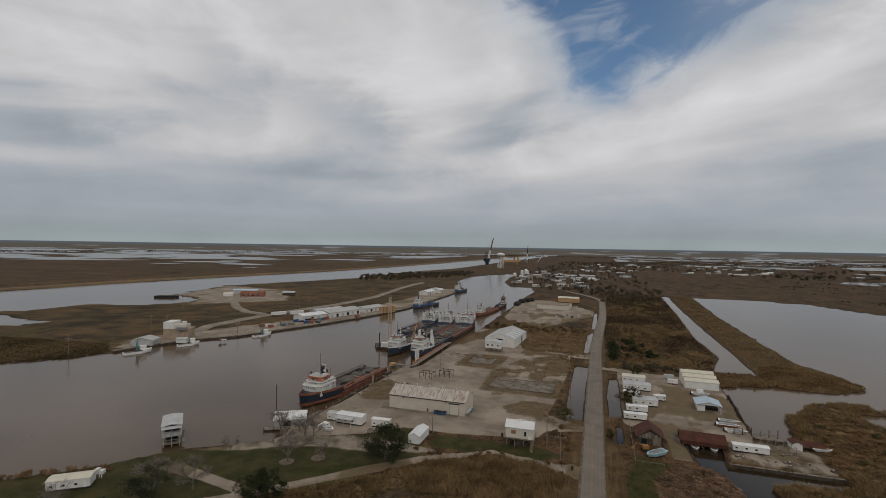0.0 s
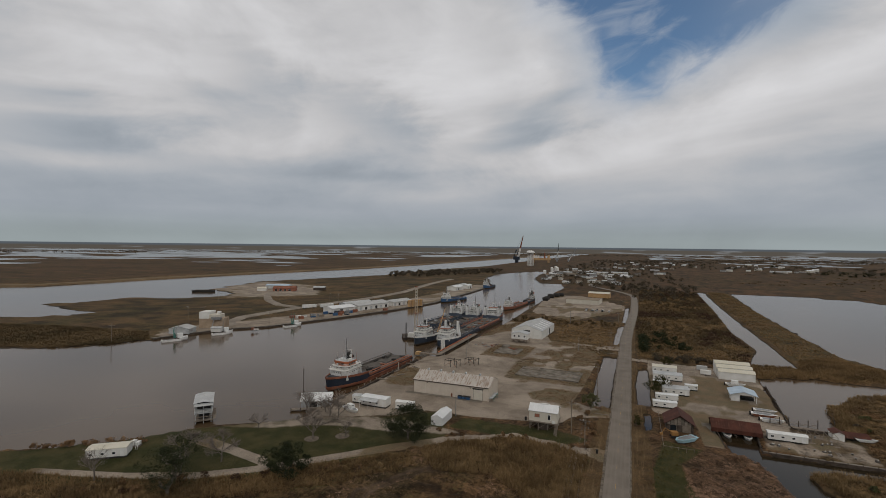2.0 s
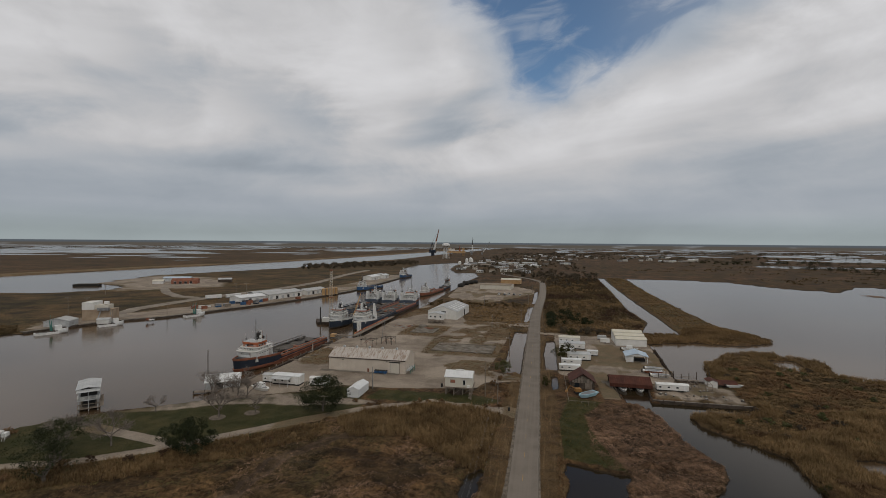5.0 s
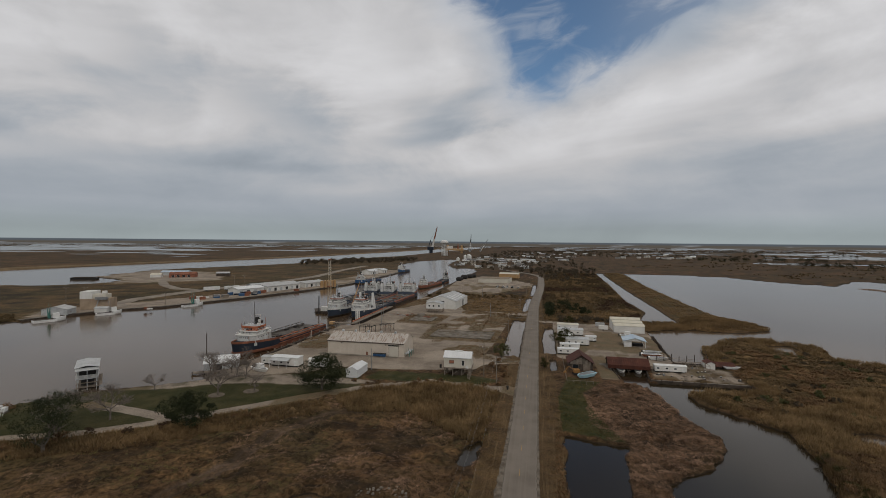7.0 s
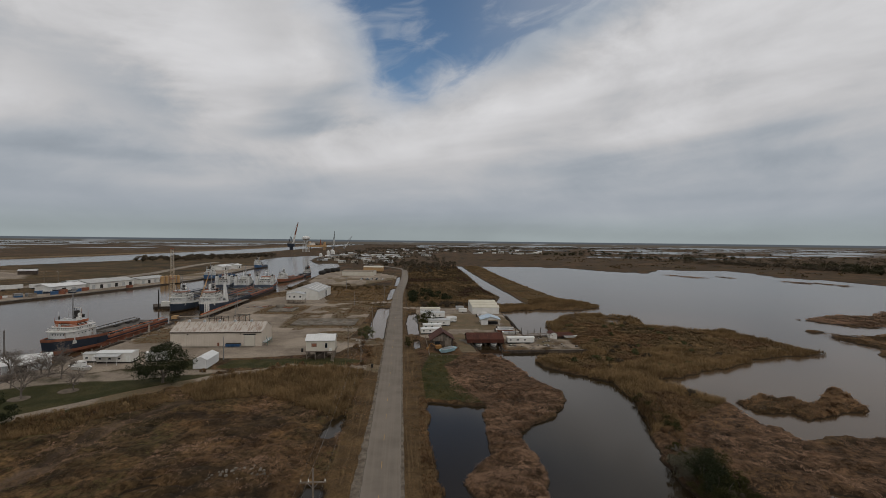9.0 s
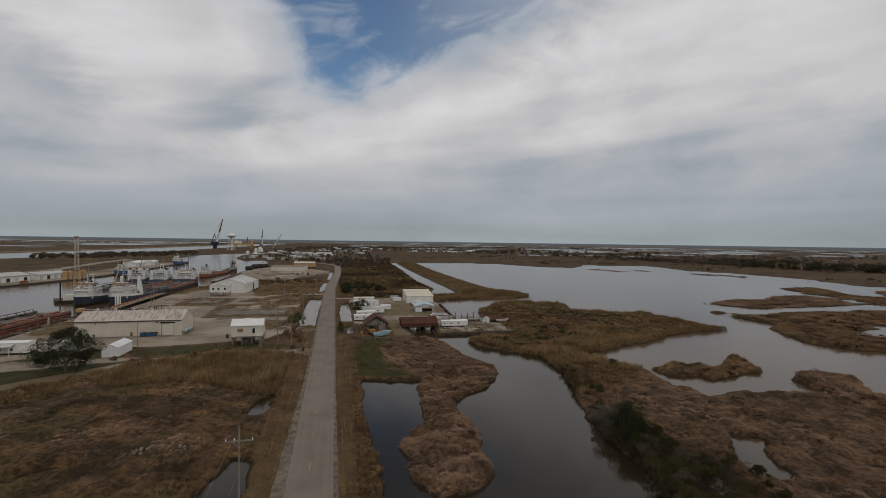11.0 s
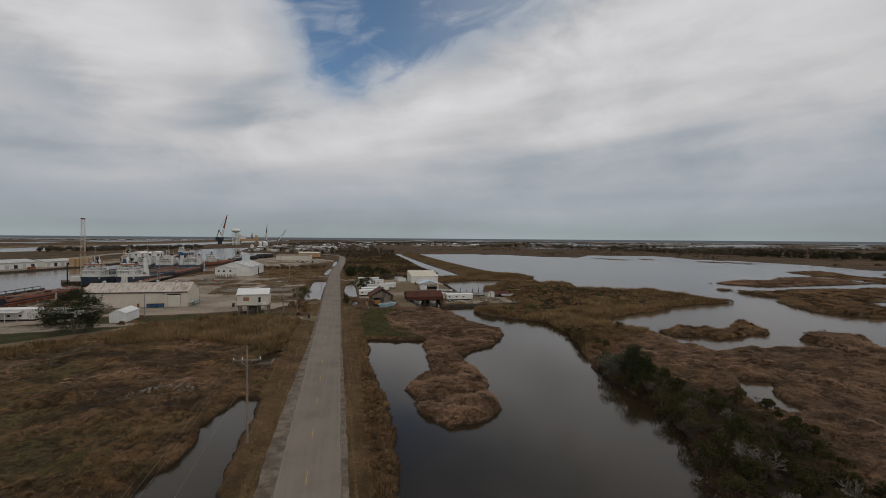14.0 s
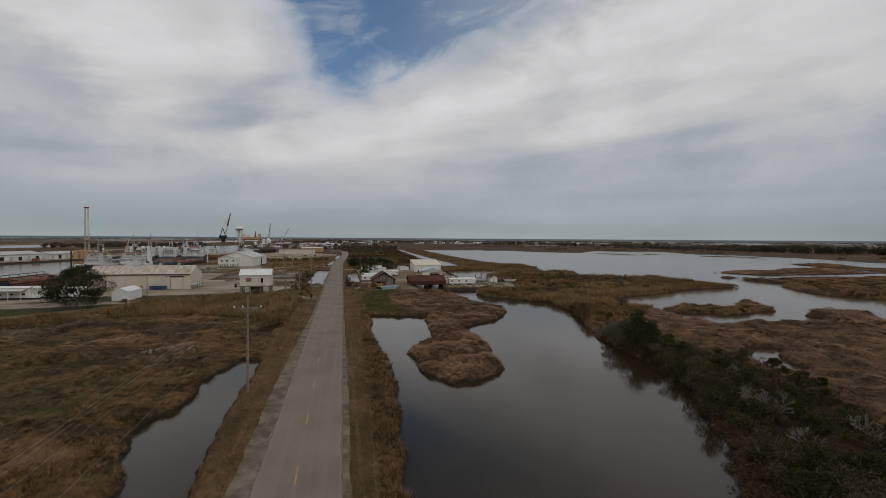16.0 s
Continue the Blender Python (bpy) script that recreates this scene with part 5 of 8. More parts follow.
part("roof", Shape().prism([(0, 1.2), (3.6, 2.3), (3.6, 2.42), (0, 1.32)], 0, 0, 7.5), RED_RUST, s)
stilts(s, (0.3, 3.8, 7.2), (0.3, 3.3), 1.3, DARK_TIMBER, 0.1, 0)
# bulkheads, docks and mooring posts
bk = thing("bulkhead", 0, 0, 0, 0, "dark timber bulkhead along the creek and basin", "bulkhead", kind="structure")
for (x0, y0), (x1, y1) in (((47.4, 178), (80, 178)), ((80, 178), (81.2, 172.6)), ((37, 177.6), (36.6, 198)), ((49.6, 198), (47.4, 178)), ((62.3, 206), (65, 236)), ((65, 236), (67.2, 264)), ((78.6, 217), (84, 238)), ((62.5, 206), (79, 206))):
    v = Vector((x1 - x0, y1 - y0, 0))
    nrm = Vector((-v.y, v.x, 0)).normalized() * 0.12
    a, c = Vector((x0, y0, 0)), Vector((x1, y1, 0))
    part("sheeting", Shape().solid([(*(a - nrm).xy, -1.6), (*(c - nrm).xy, -1.6), (*(c + nrm).xy, -1.6), (*(a + nrm).xy, -1.6), (*(a - nrm).xy, 1.15), (*(c - nrm).xy, 1.15), (*(c + nrm).xy, 1.15), (*(a + nrm).xy, 1.15)],
                                   [(3, 2, 1, 0), (4, 5, 6, 7), (0, 1, 5, 4), (1, 2, 6, 5), (2, 3, 7, 6), (3, 0, 4, 7)]), DARK_TIMBER, bk)
    n = int(v.length / 4) + 1
    for k in range(n):
        p = a + v * (k / n)
        part("pile", Shape().rod((p.x, p.y, -1.6), (p.x, p.y, 1.5), 0.14, n=6), DARK_TIMBER, bk)
lone("creek_wharf", Shape().box(47.7, 178.2, 0.7, 79.8, 179.4, 1.0), CONCRETE, "pale concrete wharf edge along the creek", "wharf", kind="structure")
lone("slip_ramp", Shape().prism([(176.5, 0.1), (199, 0.9), (199, 1.05), (176.5, 0.4)], 0, 32.6, 36.2), CONCRETE, "cracked concrete slip beside the boathouse", "ramp", kind="structure")
d = thing("dock", 56, 206.5, 0, 0, "weathered dock with tall mooring posts in the basin", "dock")
part("planking", Shape().box(0, 0, 0.9, 15, 2.0, 1.05), TIMBER, d)
for k in range(6):
    part("mooring_post", Shape().rod((0.4 + 2.9 * k, 2.2, -1.5), (0.4 + 2.9 * k, 2.2, 3.2 + 0.5 * (k % 3)), 0.15, n=7), DARK_TIMBER, d)
part("rail", Shape().rod((0.4, 2.2, 2.2), (15, 2.2, 2.2), 0.06).rod((0.4, 2.2, 1.7), (15, 2.2, 1.7), 0.06), TIMBER, d)
f = thing("fence", 18.2, 168.5, G, 0, "low timber fence round the cabin plot", "fence")
for k in range(12):
    part("post", Shape().rod((0.1, 3 * k, -0.4), (0.1, 3 * k, 1.2), 0.07), TIMBER, f)
part("rail", Shape().box(0.05, 0, 0.95, 0.15, 33, 1.05), TIMBER, f)
part("rail", Shape().box(0, -0.05, 0.95, 9, 0.05, 1.05), TIMBER, f)
for k in range(1, 5):
    part("post", Shape().rod((2.2 * k, 0, -0.4), (2.2 * k, 0, 1.1), 0.07), TIMBER, f)


# clutter on the creek wharf and the gravel
rnd = random.Random(23)
for k in range(38):
    x, y = (rnd.uniform(51, 79), rnd.uniform(181, 188)) if k < 26 else (rnd.uniform(64, 71), rnd.uniform(190, 200))
    kind = k % 4
    s = thing(("pallet", "crab_trap", "barrel", "timber_pile")[kind], x, y, 0.92, rnd.uniform(0, 90), ("grey timber pallet on the creek wharf", "rusty wire crab trap on the wharf", "faded steel drum on the wharf", "loose grey timbers on the wharf")[kind],
              ("pallet", "trap", "barrel", "timber")[kind], "wharf clutter")
    if kind == 0:
        for j in range(5):
            part("board", Shape().box(-0.6, -0.6 + 0.26 * j, 0.1, 0.6, -0.46 + 0.26 * j, 0.13), TIMBER, s)
        for j in (-0.55, 0.45):
            part("bearer", Shape().box(j, -0.6, 0, j + 0.1, 0.6, 0.1), TIMBER, s)
    elif kind == 1:
        part("cage", Shape().box(-0.5, -0.4, 0, 0.5, 0.4, 0.6), DECK, s)
        part("float", Shape().rod((0.2, 0, 0.6), (0.2, 0, 0.85), 0.16, n=8), OFFWHITE, s)
    elif kind == 2:
        part("drum", Shape().rod((0, 0, 0), (0, 0, 0.9), 0.3, n=12), rnd.choice((DECK, TIMBER, STEEL)), s)
        part("rim", Shape().rod((0, 0, 0.86), (0, 0, 0.93), 0.32, n=12), STEEL, s)
    else:
        for j in range(4):
            part("timber", Shape().box(-1.8 + 0.2 * j, 0.32 * j - 0.6, 0, 1.6 + 0.3 * (j % 2), 0.32 * j - 0.4, 0.2), TIMBER, s)
f = thing("jetty_frame", 62.5, 194.5, 0.9, 0, "grey skeletal frame of an old jetty shed", "frame")
for j in range(5):
    part("post", Shape().rod((2.4 * j, 0, 0), (2.4 * j, 0, 2.4), 0.1), TIMBER, f)
    part("post", Shape().rod((2.4 * j, 5, 0), (2.4 * j, 5, 2.4), 0.1), TIMBER, f)
    part("tie", Shape().rod((2.4 * j, 0, 2.4), (2.4 * j, 5, 2.4), 0.08), TIMBER, f)
part("plate", Shape().rod((0, 0, 2.4), (9.6, 0, 2.4), 0.08), TIMBER, f)
part("plate", Shape().rod((0, 5, 2.4), (9.6, 5, 2.4), 0.08), TIMBER, f)


# ---- poles and wires ----
def utility_pole(x, y, h, turn, label, arm=True, z=G):
    p = thing("utility_pole", x, y, z - 0.3, turn, label, "utility pole", "utility poles")
    part("pole", Shape().rod((0, 0, 0), (0, 0, h + 0.3), 0.17, 0.11, n=8), STEEL if not arm else TIMBER, p)
    if arm:
        part("crossarm", Shape().box(-1.7, -0.08, h - 1.55, 1.7, 0.06, h - 1.38), TIMBER, p)
        part("brace", Shape().rod((0.7, -0.1, h - 1.5), (0, -0.1, h - 2.3), 0.03).rod((-0.7, -0.1, h - 1.5), (0, -0.1, h - 2.3), 0.03), STEEL, p)
        for dx, dz in ((-1.55, -1.38), (-0.55, -1.38), (1.55, -1.38), (0, 0.0)):
            part("insulator", Shape().rod((dx, 0, h + dz), (dx, 0, h + dz + 0.28), 0.08, 0.05), OFFWHITE, p)
    return p


POLES = [(-3.1, 62.2, 12.3), (-5.6, 162.1, 9.4), (-6.0, 231.4, 10.5), (-4.0, 330, 10.5), (-2.0, 430, 10.5), (0, 530, 10.5)]
for x, y, h in POLES:
    utility_pole(x, y, h, 0, "weathered timber utility pole with a crossarm")
utility_pole(-10.8, 169.6, 12.2, 0, "tall timber utility pole beside the raised house")
utility_pole(-53.5, 169.3, 7.9, 0, "bare timber lamp pole in the yard", False)
for x, y, h in ((-80, 258, 9), (-88, 285, 11), (-40, 415, 10), (-22, 305, 9)):
    utility_pole(x, y, h, 0, "bare timber pole in the gravel yard", False)
for x, y, h in ((-318, 286, 14), (-330, 282, 14), (-306, 205, 12), (-262, 300, 10), (-420, 395, 12), (-290, 420, 14), (-282, 425, 14)):
    utility_pole(x, y, h, 40, "timber power pole across the channel", True)
wires = thing("power_wires", 0, 0, 0, 0, "thin power wires strung along the road poles", "wires")
spots = [(-3.1, -45, 12.3)] + POLES[:2]
for (xa, ya, ha), (xb, yb, hb) in zip(spots[:-1], spots[1:]):
    for dx, dz in ((-1.55, -1.1), (-0.55, -1.1), (1.55, -1.1), (0, 0.28)):
        s = Shape()
        last = None
        for k in range(13):
            u = k / 12
            p = (xa + (xb - xa) * u + dx, ya + (yb - ya) * u, G - 0.0 + (ha + dz) * (1 - u) + (hb + dz) * u - 1.3 * 4 * u * (1 - u))
            ring = [s.bm.verts.new((p[0] + a, p[1], p[2] + b)) for a, b in ((-0.006, 0), (0, -0.006), (0.006, 0), (0, 0.006))]
            if last:
                for i in range(4):
                    s.bm.faces.new((last[i], last[(i + 1) % 4], ring[(i + 1) % 4], ring[i]))
            last = ring
        part("wire", s, STEEL, wires)
s = thing("mailbox", -1.4, 156.2, G, 0, "black bin standing beside the road", "bin")
part("body", Shape().tops([(-.35, -.35), (.35, -.35), (.35, .35), (-.35, .35)], 0, 1.1, 0.8), DARK, s)
part("lid", Shape().box(-.4, -.4, 1.1, .4, .4, 1.2), DARK, s)
for x, y0, y1 in ((3.4, 306, 309), (3.0, 193, 196)):
    c = thing("culvert", -3, (y0 + y1) / 2, 0.6, 0, "pale concrete culvert head under the drive", "culvert", "culverts")
    part("headwall", Shape().box(-3.5, -1.4, -0.9, 3.4, -1.0, 0.45), CONCRETE, c)
    part("pipe", Shape().rod((0, -1.8, -0.3), (0, 1.8, -0.3), 0.55, n=12), STEEL, c)


# ---- ships ----
def hull_mesh(l, b, deck, bow, bow_len, low=-0.6):
    """A ship's hull: bow at y 0, stern at y = l, with a raised and flared fore part."""
    s = Shape()
    rings = []
    for u in (0.0, 0.03, 0.08, 0.16, 0.26, 0.34, 0.36, 0.6, 0.97, 1.0):
        y = u * l
        full = b / 2 * min(1.0, (u / 0.23 + 0.004) ** 0.72)
        keel = b / 2 * min(1.0, max(0.02, (u - 0.05) / 0.28)) * (0.96 if u < 0.97 else 0.9)
        top = bow * (1.08 - 0.30 * min(1, u / bow_len) ** 0.7) if u <= bow_len else deck
        rake = (1 - min(1, u / 0.2)) * 0.05 * l
        rings.append([s.bm.verts.new(p) for p in ((-keel, y + rake, low), (-full * 0.97, y + rake * 0.3, deck * 0.5), (-full, y, top), (full, y, top), (full * 0.97, y + rake * 0.3, deck * 0.5), (keel, y + rake, low))])
    for r, q in zip(rings[:-1], rings[1:]):
        for k in range(5):
            s.bm.faces.new((r[k], r[k + 1], q[k + 1], q[k]))
    s.bm.faces.new(rings[0])
    s.bm.faces.new(rings[-1][::-1])
    return s


def windows_row(s, x0, x1, y, z0, z1, n, gap_=0.35):
    w_ = (x1 - x0) / n
    for k in range(n):
        s.box(x0 + k * w_ + gap_ * w_ / 2, y - 0.06, z0, x0 + (k + 1) * w_ - gap_ * w_ / 2, y + 0.06, z1)
    return s


def side_windows(s, x, y0, y1, z0, z1, n, gap_=0.4):
    w_ = (y1 - y0) / n
    for k in range(n):
        s.box(x - 0.06, y0 + k * w_ + gap_ * w_ / 2, z0, x + 0.06, y0 + (k + 1) * w_ - gap_ * w_ / 2, z1)
    return s


def supply_ship(x, y, turn, l, b, label, hull=NAVY, band=ORANGE, rail=ORANGE, twin=False, mast=10.0, deck=2.6, bow=6.2, house=1.0, sheer=RUSTRED, group="supply ships", wheelhouse=None, boot=0.4):
    v = thing("supply_ship", x, y, 0, turn, label, "ship", group)
    part("hull", hull_mesh(l, b, deck, bow, 0.35), hull, v)
    part("boot_top", hull_mesh(l * 0.997, b * 1.004, deck * boot, deck * boot * 1.25, 0.35).tops([(-.01, 3), (.01, 3), (0, 3.02)], 0, 0.01), RUSTRED if hull is NAVY else DARK_TIMBER, v, "dull band at the waterline")
    fore = l * 0.36
    part("cargo_deck", Shape().box(-b / 2 + 0.5, fore, deck + 0.02, b / 2 - 0.5, l - 0.6, deck + 0.14), DECK, v)
    for side in (-1, 1):
        xs = side * (b / 2 - 0.35)
        part("bulwark", Shape().box(xs - 0.3, fore, deck, xs + 0.3, l - 0.4, deck + 0.95), RUSTRED if side > 0 and rail is ORANGE else DECK if rail is ORANGE else rail, v)
        part("fender", Shape().rod((side * (b / 2 + 0.1), l * 0.34, deck * 0.72), (side * (b / 2 + 0.1), l * 0.96, deck * 0.72), 0.22, n=6), RUSTRED if sheer is RUSTRED else DARK, v)
        for k in range(9):
            yy = fore + (l * 0.6) * k / 8
            part("stanchion", Shape().box(xs - 0.12, yy - 0.12, deck + 0.9, xs + 0.12, yy + 0.12, deck + 1.9), STEEL, v)
        part("crash_rail", Shape().box(xs - 0.14, fore, deck + 1.75, xs + 0.14, l * 0.95, deck + 2.0), DECK if side < 0 else rail, v)
    drop = 0.75 if sheer is OFFWHITE else 0.55
    for sgn in (-1, 1):
        s = Shape()
        line = [(sgn * b / 2 * min(1.0, (u / 0.23 + 0.004) ** 0.72), u * l, bow * (1.08 - 0.30 * min(1, u / 0.35) ** 0.7)) for u in (0.0, 0.03, 0.08, 0.16, 0.26, 0.35)]
        rows = [[s.bm.verts.new((p[0] + dx * sgn, p[1], p[2] + dz)) for dx, dz in ((0.12, -drop), (0.12, 0.35), (-0.3, 0.35), (-0.3, -drop))] for p in line]
        for a_, b_ in zip(rows[:-1], rows[1:]):
            for k in range(4):
                s.bm.faces.new((a_[k], a_[(k + 1) % 4], b_[(k + 1) % 4], b_[k]))
        s.bm.faces.new(rows[0])
        s.bm.faces.new(rows[-1])
        part("bow_rail", s, sheer, v, "painted bulwark strake round the bow")
    f0, top = bow * 0.88, bow
    hw = b * (0.27 if twin else 0.38) * house
    bow = bow - (1.2 if twin else 0)
    y0, y1 = l * (0.10 if twin else 0.115), l * (0.31 if twin else 0.30)
    part("deckhouse", Shape().tops([(-hw, y1), (-hw, y0 + 1.4), (-hw * .6, y0), (hw * .6, y0), (hw, y0 + 1.4), (hw, y1)], f0 - 1.6, top + 2.1, 1.03), SHIP_WHITE, v)
    part("upper_house", Shape().tops([(-hw * .85, y1 - 1.5), (-hw * .85, y0 + 3.2), (-hw * .5, y0 + 2.2), (hw * .5, y0 + 2.2), (hw * .85, y0 + 3.2), (hw * .85, y1 - 1.5)], top + 2.0, top + 3.6, 1.02), SHIP_WHITE, v)
    z0 = top + 3.5
    bridge = part("bridge", Shape().tops([(-hw * .8, y1 - 3), (-hw * .8, y0 + 3.6), (-hw * .45, y0 + 2.8), (hw * .45, y0 + 2.8), (hw * .8, y0 + 3.6), (hw * .8, y1 - 3)], z0, z0 + 1.6, 0.96), wheelhouse or SHIP_WHITE, v)
    g = Shape()
    windows_row(g, -hw * .42, hw * .42, y0 + 2.85, z0 + 0.6, z0 + 1.35, 6)
    for sgn in (-1, 1):
        side_windows(g, sgn * hw * .795, y0 + 4, y1 - 3.4, z0 + 0.6, z0 + 1.35, 5)
    part("window_row", g, GLASS, bridge)
    part("bridge_roof", Shape().tops([(-hw * .84, y1 - 2.8), (-hw * .84, y0 + 3.4), (-hw * .48, y0 + 2.5), (hw * .48, y0 + 2.5), (hw * .84, y0 + 3.4), (hw * .84, y1 - 2.8)], z0 + 1.6, z0 + 2.2, 1.0), band, v, "painted fascia round the bridge top")
    part("monkey_island", Shape().tops([(-hw * .8, y1 - 3), (-hw * .8, y0 + 3.6), (-hw * .45, y0 + 2.8), (hw * .45, y0 + 2.8), (hw * .8, y0 + 3.6), (hw * .8, y1 - 3)], z0 + 2.2, z0 + 2.3, 1.0), GREY_SHEET, v, "grey deck on top of the bridge")
    g = Shape()
    for sgn in (-1, 1):
        side_windows(g, sgn * hw * 1.0, y0 + 2.5, y1 - 1, top + 0.9, top + 1.3, 5, 0.75)
    windows_row(g, -hw * .5, hw * .5, y0 - 0.02, top + 0.9, top + 1.4, 5, 0.7)
    part("porthole_row", g, GLASS, v)
    my = (y0 + y1) / 2 + 1
    part("mast", Shape().rod((0, my, z0 + 2.3), (0, my, z0 + 2.3 + mast), 0.3, 0.14).rod((-1.6, my, z0 + mast), (1.6, my, z0 + mast), 0.06).rod((-1, my, z0 + mast * .75), (1, my, z0 + mast * .75), 0.06).box(-0.9, my - .1, z0 + 3.3, 0.9, my + .1, z0 + 3.55), STEEL, v)
    if twin:
        for sgn in (-1, 1):
            part("funnel", Shape().tops([(sgn * b * .38 - 0.9, y1 + 1.6), (sgn * b * .38 - 0.9, y1 - 1.2), (sgn * b * .38 + 0.9, y1 - 1.2), (sgn * b * .38 + 0.9, y1 + 1.6)], deck, z0 + 2.4, 1.5), SHIP_WHITE, v)
            part("funnel_top", Shape().rod((sgn * b * .38, y1 + 0.2, z0 + 2.4), (sgn * b * .38, y1 + 0.2, z0 + 3.5), 0.7, n=8), DARK, v)
    else:
        part("funnel", Shape().rod((0, y1 - 3.0, z0 - 0.5), (0, y1 - 3.0, z0 + 5.2), 1.25, 1.05, n=12), DARK, v)
        part("funnel_mark", Shape().rod((0.95, y1 - 3.2, z0 + 3.7), (1.25, y1 - 3.3, z0 + 3.7), 0.75, n=12), OFFWHITE, v)
    for sgn in (-1, 1):
        part("life_raft", Shape().rod((sgn * hw * .9, y1 - 1.2, top + 2.5), (sgn * hw * .9, y1 + 0.2, top + 2.5), 0.4, n=8), OFFWHITE, v)
    rr = random.Random(int(abs(x) * 7 + y))
    for k in range(26):
        cy, cx = rr.uniform(fore + 1, l - 2), rr.uniform(-b / 2 + 1.2, b / 2 - 1.2)
        w1, w2, w3 = rr.uniform(0.3, 1.6), rr.uniform(0.3, 2.4), rr.uniform(0.15, 0.9)
        part("deck_gear", Shape().box(cx - w1, cy - w2, deck + 0.1, cx + w1, cy + w2, deck + 0.1 + w3), rr.choice((DECK, DARK, STEEL, RUSTRED, TIMBER)), v)
    for k in range(22):
        cx, cy, lev = rr.uniform(-hw * .9, hw * .9), rr.uniform(y0 + 2, y1 - 0.5), rr.choice((top + 2.1, top + 3.6, z0 + 2.35))
        w1 = rr.uniform(0.2, 0.7)
        part("house_fitting", Shape().box(cx - w1, cy - w1, lev, cx + w1, cy + w1, lev + rr.uniform(0.4, 1.3)) if k % 2 else Shape().rod((cx, cy, lev), (cx, cy, lev + rr.uniform(1.5, 5.5)), 0.08), rr.choice((OFFWHITE, STEEL, DARK, RUSTRED, GREY_SHEET)), v)
    for lev, inset, yy in ((top + 2.1, 1.0, y0), (top + 3.6, 0.86, y0 + 2.3)):
        for hh in (0.5, 1.0):
            part("handrail", Shape().rod((-hw * inset, y1, lev + hh), (-hw * inset, yy + 1.4, lev + hh), 0.05, n=4).rod((-hw * inset, yy + 1.4, lev + hh), (-hw * .6, yy, lev + hh), 0.05, n=4).rod((-hw * .6, yy, lev + hh), (hw * .6, yy, lev + hh), 0.05, n=4).rod((hw * .6, yy, lev + hh), (hw * inset, yy + 1.4, lev + hh), 0.05, n=4).rod((hw * inset, yy + 1.4, lev + hh), (hw * inset, y1, lev + hh), 0.05, n=4), OFFWHITE, v)
    for lev, k1, yb in ((top + 2.05, 1.07, y0 - 0.5), (top + 3.5, 0.98, y0 + 1.4)):
        part("deck_plate", Shape().tops([(-hw * k1, y1 + 0.3), (-hw * k1, yb + 1.4), (-hw * .62, yb), (hw * .62, yb), (hw * k1, yb + 1.4), (hw * k1, y1 + 0.3)], lev, lev + 0.14), OFFWHITE, v)
    g = Shape()
    for sgn in (-1, 1):
        side_windows(g, sgn * hw * .86, y0 + 3.6, y1 - 2, top + 2.65, top + 3.1, 6, 0.72)
    windows_row(g, -hw * .48, hw * .48, y0 + 2.18, top + 2.65, top + 3.1, 6, 0.7)
    part("cabin_windows", g, GLASS, v)
    part("radar_mast", Shape().rod((hw * .3, my + 2, z0 + 2.3), (hw * .3, my + 2, z0 + 6.5), 0.12).rod((-hw * .3, my + 2, z0 + 2.3), (-hw * .3, my + 2, z0 + 6.5), 0.12).box(-hw * .35, my + 1.9, z0 + 5.0, hw * .35, my + 2.1, z0 + 5.2).box(-hw * .35, my + 1.9, z0 + 6.3, hw * .35, my + 2.1, z0 + 6.5), OFFWHITE, v)
    part("aft_doors", windows_row(Shape(), -hw * .9, hw * .9, y1 + 0.02, top + 0.1, top + 1.7, 5, 0.6), DARK, v)
    part("aft_windows", windows_row(Shape(), -hw * .7, hw * .7, y1 - 1.48, top + 2.4, top + 3.2, 5, 0.5), GLASS, v)
    part("winch", Shape().rod((-1.4, l * 0.055, bow * .97), (1.4, l * 0.055, bow * .97), 0.5, n=8), DARK, v)
    part("aerial", Shape().rod((-hw * .5, y0 + 3.5, z0 + 2.3), (-hw * .5, y0 + 3.5, z0 + 5.8), 0.04).rod((hw * .5, y0 + 3.5, z0 + 2.3), (hw * .5, y0 + 3.5, z0 + 5.0), 0.04), WHITE, v)
    return v


supply_ship(-117.2, 175.2, -3.4, 67, 14, "navy supply ship with white house and orange bridge, rusty cargo deck", bow=5.9, house=0.92, wheelhouse=ORANGE, boot=0.62)
v2 = supply_ship(-122.4, 278.2, 2, 70, 12.5, "slate-blue supply ship with white bow beside its sister", SLATE, band=SALMON, rail=SLATE, sheer=OFFWHITE, mast=9, bow=5.8, house=0.9)
v3 = supply_ship(-106.0, 277.4, 0, 74, 12.5, "slate-blue supply ship with tall white winch frames", SLATE, band=SALMON, rail=SLATE, sheer=OFFWHITE, mast=10, bow=5.8, house=0.9)
for sgn in (-1, 1):
    part("winch_frame", Shape().prism([(24, 6.2), (29, 2.6), (31, 2.6), (26, 14.5), (24.4, 14.5)], 0, sgn * 4.4 - 0.5, sgn * 4.4 + 0.5), WHITE, v3)
part("crane_boom", Shape().rod((3, 34, 4), (6, 42, 20), 0.28, 0.16).rod((4, 34, 4), (6, 42, 20), 0.2, 0.14), BUFF, v2, "buff crane boom")
supply_ship(-137, 424, 176, 74, 13, "navy supply ship with twin white funnels, stern towards the yard", SLATE, WHITE, SLATE, sheer=SLATE, twin=True, mast=11)
supply_ship(-121, 420, 177, 72, 13, "navy supply ship with white funnels moored in the tier", SLATE, WHITE, SLATE, sheer=SLATE, twin=True, mast=9)
